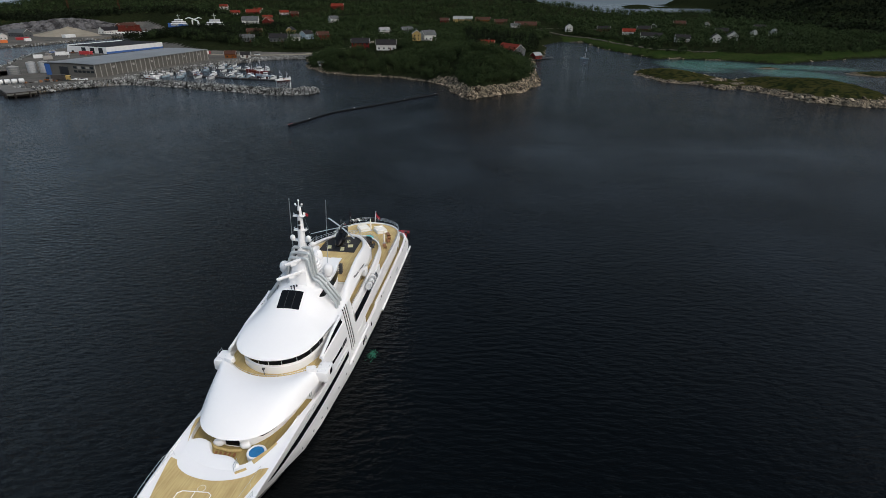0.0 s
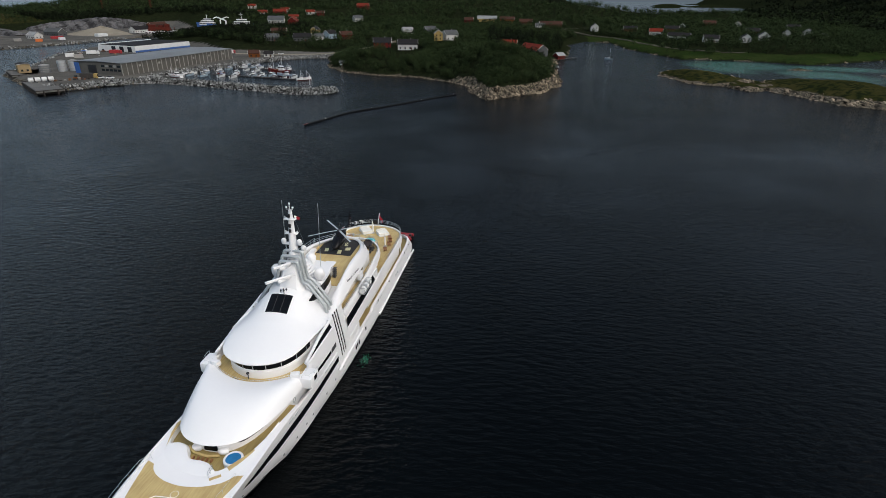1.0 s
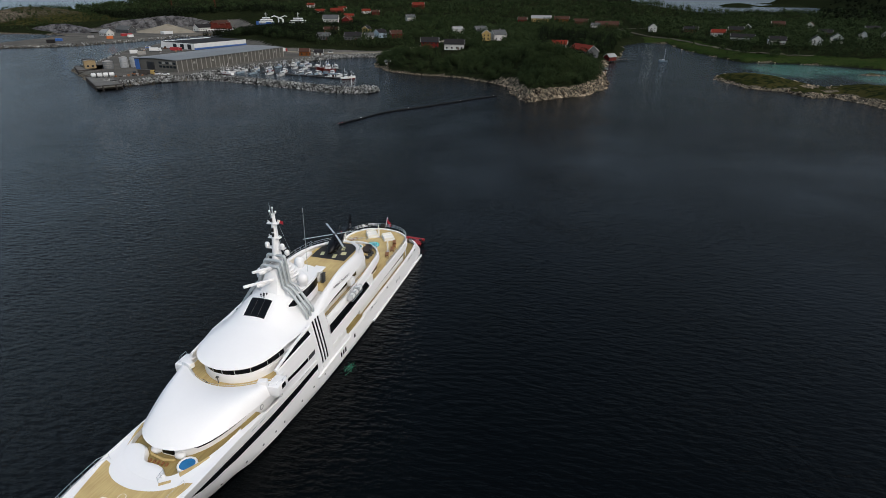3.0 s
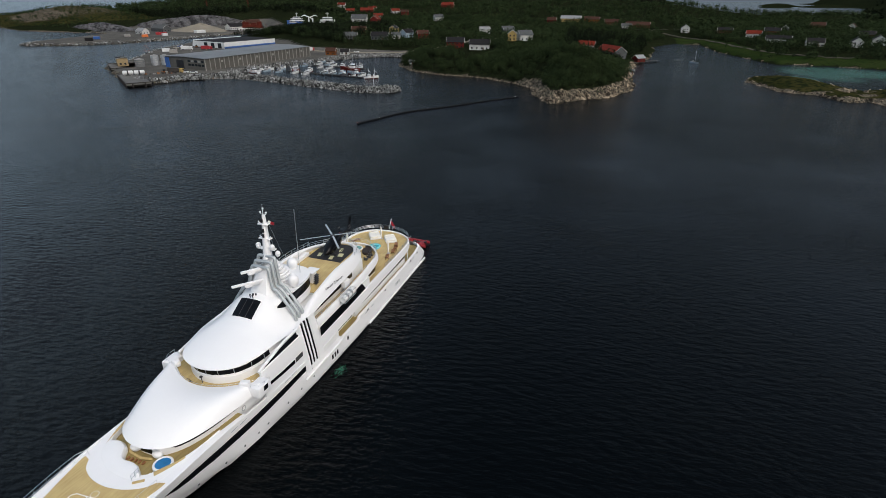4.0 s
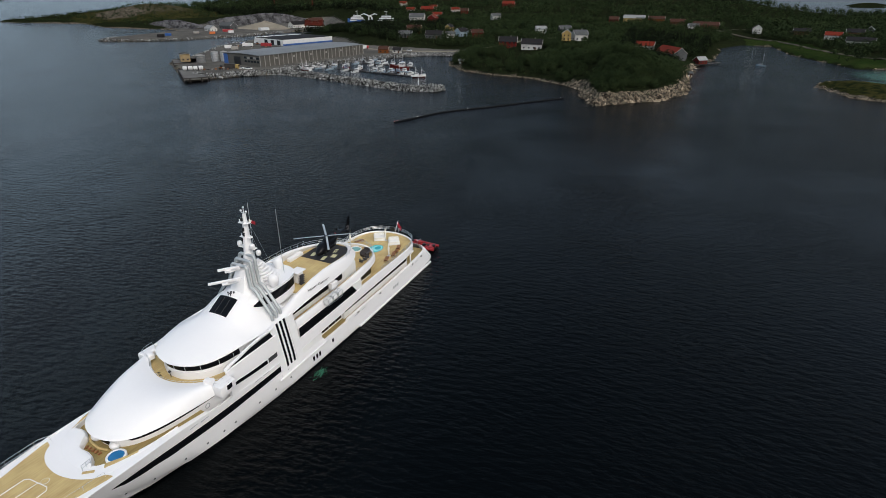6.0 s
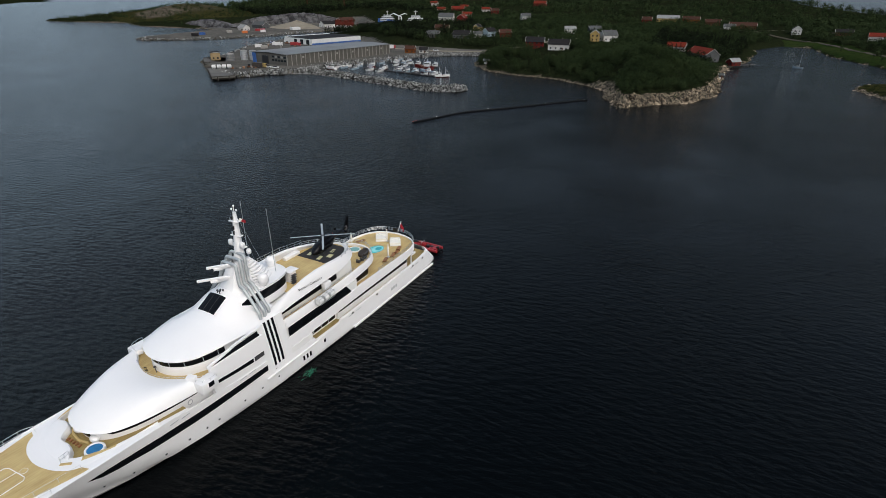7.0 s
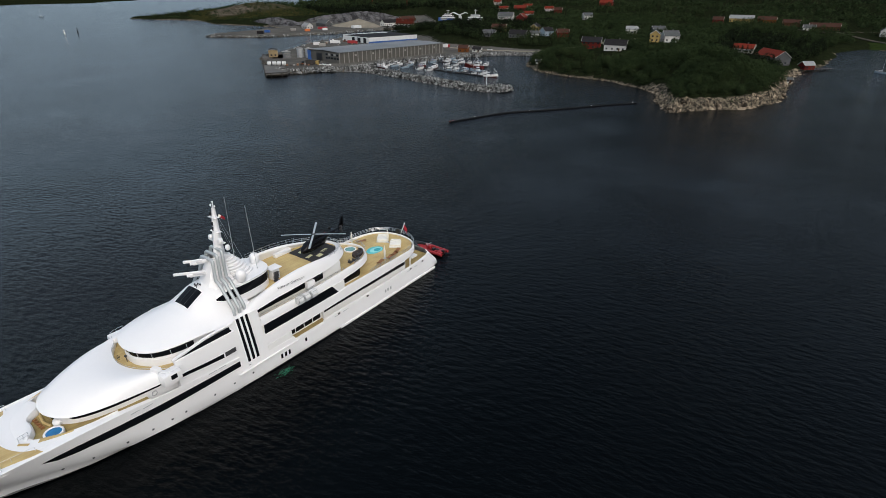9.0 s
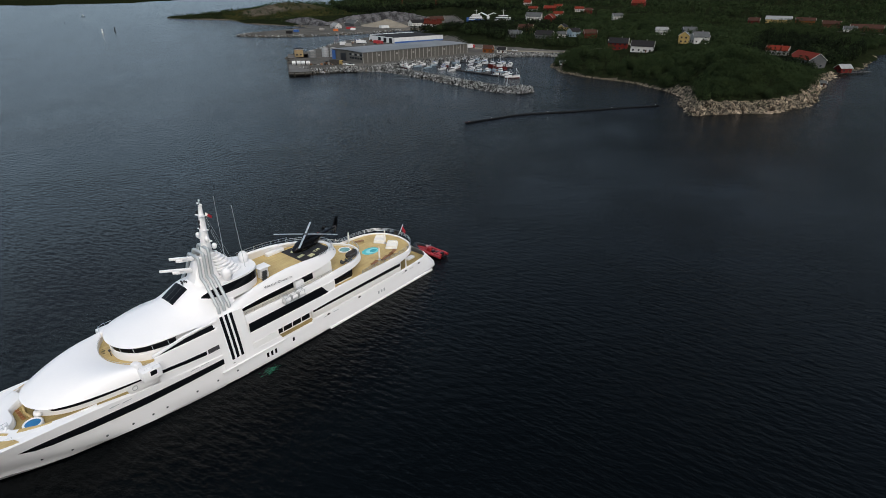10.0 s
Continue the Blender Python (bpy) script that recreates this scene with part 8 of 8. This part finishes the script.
yachtlet.name = "sailing_boat"
small = motorboat(-1036, 587, 20, 9, HULLW, "small sailing boat far out with a white mast", mast=True)
small.name = "sailing_boat"


def vessel(x, y, turn, l, label, z=0.0):
    """Large working ship: blue hull, white superstructure."""
    e = thing("workboat", pose(x, y, z, 0, 0, turn), label, "ship", "ships at the yard")
    bm = bmesh.new()
    boat_hull(bm, l, l * 0.22, l * 0.12, 0.5)
    part("hull", bm, BLUE, e)
    for k, (s, zz) in enumerate(((0.46, 0.14), (0.38, 0.195), (0.24, 0.25))):
        bm = bmesh.new()
        box(bm, (l * 0.18, 0, l * zz), (l * s, l * 0.17, l * 0.06), bevel=0.2)
        part("superstructure", bm, HULLW, e)
        bm = bmesh.new()
        box(bm, (l * 0.18, 0, l * (zz + 0.005)), (l * s * 1.01, l * 0.171, l * 0.018))
        part("window_band", bm, PANE, e, smooth=False)
    bm = bmesh.new()
    rod(bm, (l * 0.18, 0, l * 0.29), (l * 0.18, 0, l * 0.42), l * 0.008, l * 0.003, seg=6)
    rod(bm, (l * 0.13, 0, l * 0.38), (l * 0.23, 0, l * 0.38), l * 0.003, seg=5)
    part("mast", bm, HULLW, e)
    bm = bmesh.new()
    rod(bm, (-l * 0.2, 0, l * 0.1), (-l * 0.2, 0, l * 0.25), l * 0.02, seg=8)
    rod(bm, (-l * 0.2, 0, l * 0.25), (-l * 0.4, 0, l * 0.33), l * 0.014, seg=6)
    rod(bm, (-l * 0.4, 0, l * 0.33), (-l * 0.48, 0, l * 0.3), l * 0.01, seg=6)
    part("deck_crane", bm, HULLW, e)


vessel(-294, 720, 20, 50, "blue and white ship laid up behind trees", 5.0)
vessel(-352, 790, 200, 44, "white and blue ship at the shipyard", 4.0)
house(-445, 812, 75, 10, 30, 4.0, "brown", "brown", "low rust-brown shipyard building by the quarry", 2, group="harbour sheds", name="shipyard_hall", chimney=False)


# jetty by the red boathouse
jet = thing("jetty", pose(0, 0, 0), "weathered timber jetty on posts beside the boathouse", "jetty")
for k in range(16):
    bm = bmesh.new()
    x, y = 70 + 1.5 * k, 478 + 1.55 * k
    box(bm, (x, y, 1.1), (1.5, 4.2, 0.16), rz=46)
    part("plank_section", bm, TIMBER, jet, smooth=False)
    if k % 2 == 0:
        for s in (-1.5, 1.5):
            bm = bmesh.new()
            rod(bm, (x - s * 0.7, y + s * 0.7, -3), (x - s * 0.7, y + s * 0.7, 1.9), 0.16, seg=6)
            part("post", bm, TIMBER, jet)
e = house(77, 487, 40, 6, 8, 3.0, "red", "pale", "small red boathouse with a pale roof on the jetty", 1, group="harbour sheds", name="boathouse", chimney=False, lift=1.3)

# marks on the water
for x, y, h, m, lab in ((-646, 416, 5.5, BLACK, "dark beacon standing in the sea"), (-644, 400, 4.0, CUSHION, "pale beacon standing in the sea"), (-868, 471, 1.2, BLACK, "small dark buoy far out")):
    e = thing("sea_mark", pose(x, y, 0), lab, "sea mark", "sea marks")
    bm = bmesh.new()
    rod(bm, (0, 0, -2), (0, 0, h * 0.6), 0.9, 0.5, seg=10)
    part("base", bm, m, e)
    bm = bmesh.new()
    rod(bm, (0, 0, h * 0.6), (0, 0, h), 0.35, seg=8)
    ball(bm, (0, 0, h), 0.6, 10, 8)
    part("topmark", bm, m, e)
e = thing("light_pole", pose(-84, 304, 2.4), "white light pole at the end of the breakwater", "light")
bm = bmesh.new()
rod(bm, (0, 0, 0), (0, 0, 5.5), 0.12, seg=6)
part("pole", bm, HULLW, e)
bm = bmesh.new()
rod(bm, (0, 0, 5.5), (0, 0, 6.1), 0.3, seg=8)
part("lantern", bm, HULLW, e)


# ---- woods ----
def leafage(rng, px, py, pz, h, r, n, cone):
    """Crowns of many small leaf sprays: centre, outward direction and size of each."""
    t = len(px)
    u = rng.uniform(0.05, 1.0, (t, n)) ** 0.8
    a = rng.uniform(0, 6.2832, (t, n))
    lump = 0.8 + 0.2 * np.sin(a * 3 + rng.uniform(0, 6, (t, 1))) * np.sin(u * 7 + rng.uniform(0, 6, (t, 1)))
    prof = np.where(cone[:, None], 1.02 - u, np.sqrt(np.clip(1 - (1.75 * u - 0.78) ** 2, 0.03, 1)))
    rad = r[:, None] * prof * lump * rng.uniform(0.7, 1.05, (t, n))
    c = np.stack([px[:, None] + rad * np.cos(a), py[:, None] + rad * np.sin(a), pz[:, None] + h[:, None] * (0.06 + 0.94 * u) * (0.85 + 0.15 * lump)], 2)
    up = np.where(cone[:, None], 0.55, 1.9 * (u - 0.42))
    out = np.stack([np.cos(a) * (1.05 - u), np.sin(a) * (1.05 - u), up], 2)
    s = r[:, None] * rng.uniform(0.55, 1.2, (t, n)) * 1.65 / math.sqrt(n)
    return c.reshape(-1, 3), out.reshape(-1, 3), s.ravel()


def clumps(name, c, out, s, rng, material, label):
    """Leaf sprays: bent four-cornered leaves lying roughly along the crown, in one mesh."""
    n = len(c)
    out = out + rng.normal(0, 0.14, (n, 3))
    out /= np.linalg.norm(out, axis=1)[:, None]
    u = np.cross(out, rng.normal(0, 1, (n, 3)))
    u /= np.linalg.norm(u, axis=1)[:, None] + 1e-6
    v = np.cross(out, u)
    k = rng.uniform(0.55, 1.25, (4, n, 1)) * s[None, :, None]
    bend = -0.35 * s[:, None] * out
    verts = np.stack([c + u * k[0] + bend, c + v * k[1] * 0.7, c - u * k[2] + bend, c - v * k[3] * 0.7], 1).reshape(-1, 3)
    faces = (np.array([(0, 1, 3), (1, 2, 3)])[None] + 4 * np.arange(n)[:, None, None]).reshape(-1, 3)
    me = bpy.data.meshes.new(name)
    me.vertices.add(len(verts))
    me.vertices.foreach_set("co", verts.astype(np.float32).ravel())
    me.loops.add(faces.size)
    me.loops.foreach_set("vertex_index", faces.astype(np.int32).ravel())
    me.polygons.add(len(faces))
    me.polygons.foreach_set("loop_start", np.arange(0, faces.size, 3, dtype=np.int32))
    me.polygons.foreach_set("loop_total", np.full(len(faces), 3, np.int32))
    me.materials.append(material)
    me.update(calc_edges=True)
    me.validate()
    return tagged(new(name, me), label, "trees", kind="stuff")


def clear_of(x, y):
    """Where trees may stand: off houses, roads, the harbour and the rocks."""
    ok = flat_mask(x, y) < 0.15
    for hx, hy, hr in CLEARINGS:
        dy = y - hy
        ok &= (x - hx) ** 2 + (dy * np.where(dy < 0, 0.5, 0.85)) ** 2 > hr * hr
    for line in ROADS:
        for (ax, ay), (bx, by) in zip(line, line[1:]):
            ex, ey = bx - ax, by - ay
            t = np.clip(((x - ax) * ex + (y - ay) * ey) / (ex * ex + ey * ey), 0, 1)
            ok &= (x - ax - t * ex) ** 2 + (y - ay - t * ey) ** 2 > 49
    return ok


def wood(name, seed, x0, x1, y0, y1, count, n, size, where, material, label, pine=0.3):
    rng = np.random.RandomState(seed)
    x, y = rng.uniform(x0, x1, count), rng.uniform(y0, y1, count)
    d = main_distance(x, y)
    ok = (d > 3) & clear_of(x, y) & where(x, y, d)
    x, y, d = x[ok], y[ok], d[ok]
    z = main_height(x, y)
    h = size * rng.uniform(0.6, 1.25, len(x)) * (0.7 + 0.3 * np.clip(d / 25, 0, 1))
    cone = rng.uniform(0, 1, len(x)) < pine
    r = np.where(cone, 0.27, 0.5) * h * rng.uniform(0.85, 1.25, len(x))
    return clumps(name, *leafage(rng, x, y, z, h, r, n, cone), rng, material, label)


wood("headland_wood", 11, -106, 80, 286, 470, 3400, 300, 6.2, lambda x, y, d: d > np.where(x > -5, 5.0, 2.0) + 2.4 * waves(x, y, 16, 40) + 1.2 * waves(x, y, 6, 45), FOLIAGE, "dense dark green mixed wood on the headland", 0.15)
wood("headland_scrub", 12, -106, 80, 286, 470, 2600, 40, 1.8, lambda x, y, d: (d > 2.6) & (d < 16) & (waves(x, y, 9, 46) > -0.2), FOLIAGE, "low scrub at the edge of the rocks", 0.0)
wood("pine_wood", 13, 20, 120, 400, 640, 620, 200, 10.0, lambda x, y, d: (d > 8) & (y > 430), PINE, "dark pine wood behind the boathouse", 0.6)
wood("village_trees", 14, -330, 130, 462, 860, 5000, 70, 6.8, lambda x, y, d: (d > 9) & (waves(x, y, 60, 41) > -0.8), FOLIAGE, "trees and hedges between the houses", 0.3)
wood("harbour_wood", 15, -345, -170, 500, 720, 1300, 110, 8.0, lambda x, y, d: (flat_mask(x, y) < 0.1) & (y - 500 > -0.2 * (x + 170)), PINE, "dark wood behind the harbour", 0.5)
wood("shore_trees", 16, 150, 520, 520, 1000, 4200, 62, 7.0, lambda x, y, d: (d > 18) | ((d > 8) & (waves(x, y, 45, 42) > 0.25)), FOLIAGE, "dark trees and hedges along the green shore", 0.2)
wood("west_scrub", 17, -900, -340, 630, 1000, 5200, 22, 3.6, lambda x, y, d: (d > 7) & (waves(x, y, 50, 43) > -0.25), FOLIAGE, "scrub on the western hills", 0.2)
wood("inland_wood", 18, -1000, 700, 820, 1700, 8000, 30, 9.5, lambda x, y, d: (d > 14) & (np.abs(x) < y * 0.95) & (waves(x, y, 170, 44) > -0.7), FOLIAGE, "unbroken dark woods inland", 0.35)
wood("distant_wood", 19, -2400, 2600, 1600, 3600, 9000, 16, 15.0, lambda x, y, d: (d > 60) & ((x < 0.2 * y) | (x > 0.5 * y) | (y > 2300)) & (np.abs(x) < y * 0.9), PINE, "distant dark wooded hills", 0.3)
wood("eastern_wood", 20, 500, 1700, 700, 2000, 11000, 20, 10.5, lambda x, y, d: (d > 14) & (x < y * 1.0) & (x > y * 0.45), PINE, "dark woods on the eastern hills", 0.3)
wood("quarry_wood", 23, -620, -300, 770, 960, 2200, 30, 7.5, lambda x, y, d: (d > 8) & (y > 790 + 0.55 * (x + 470)), PINE, "dark wood behind the quarry", 0.4)
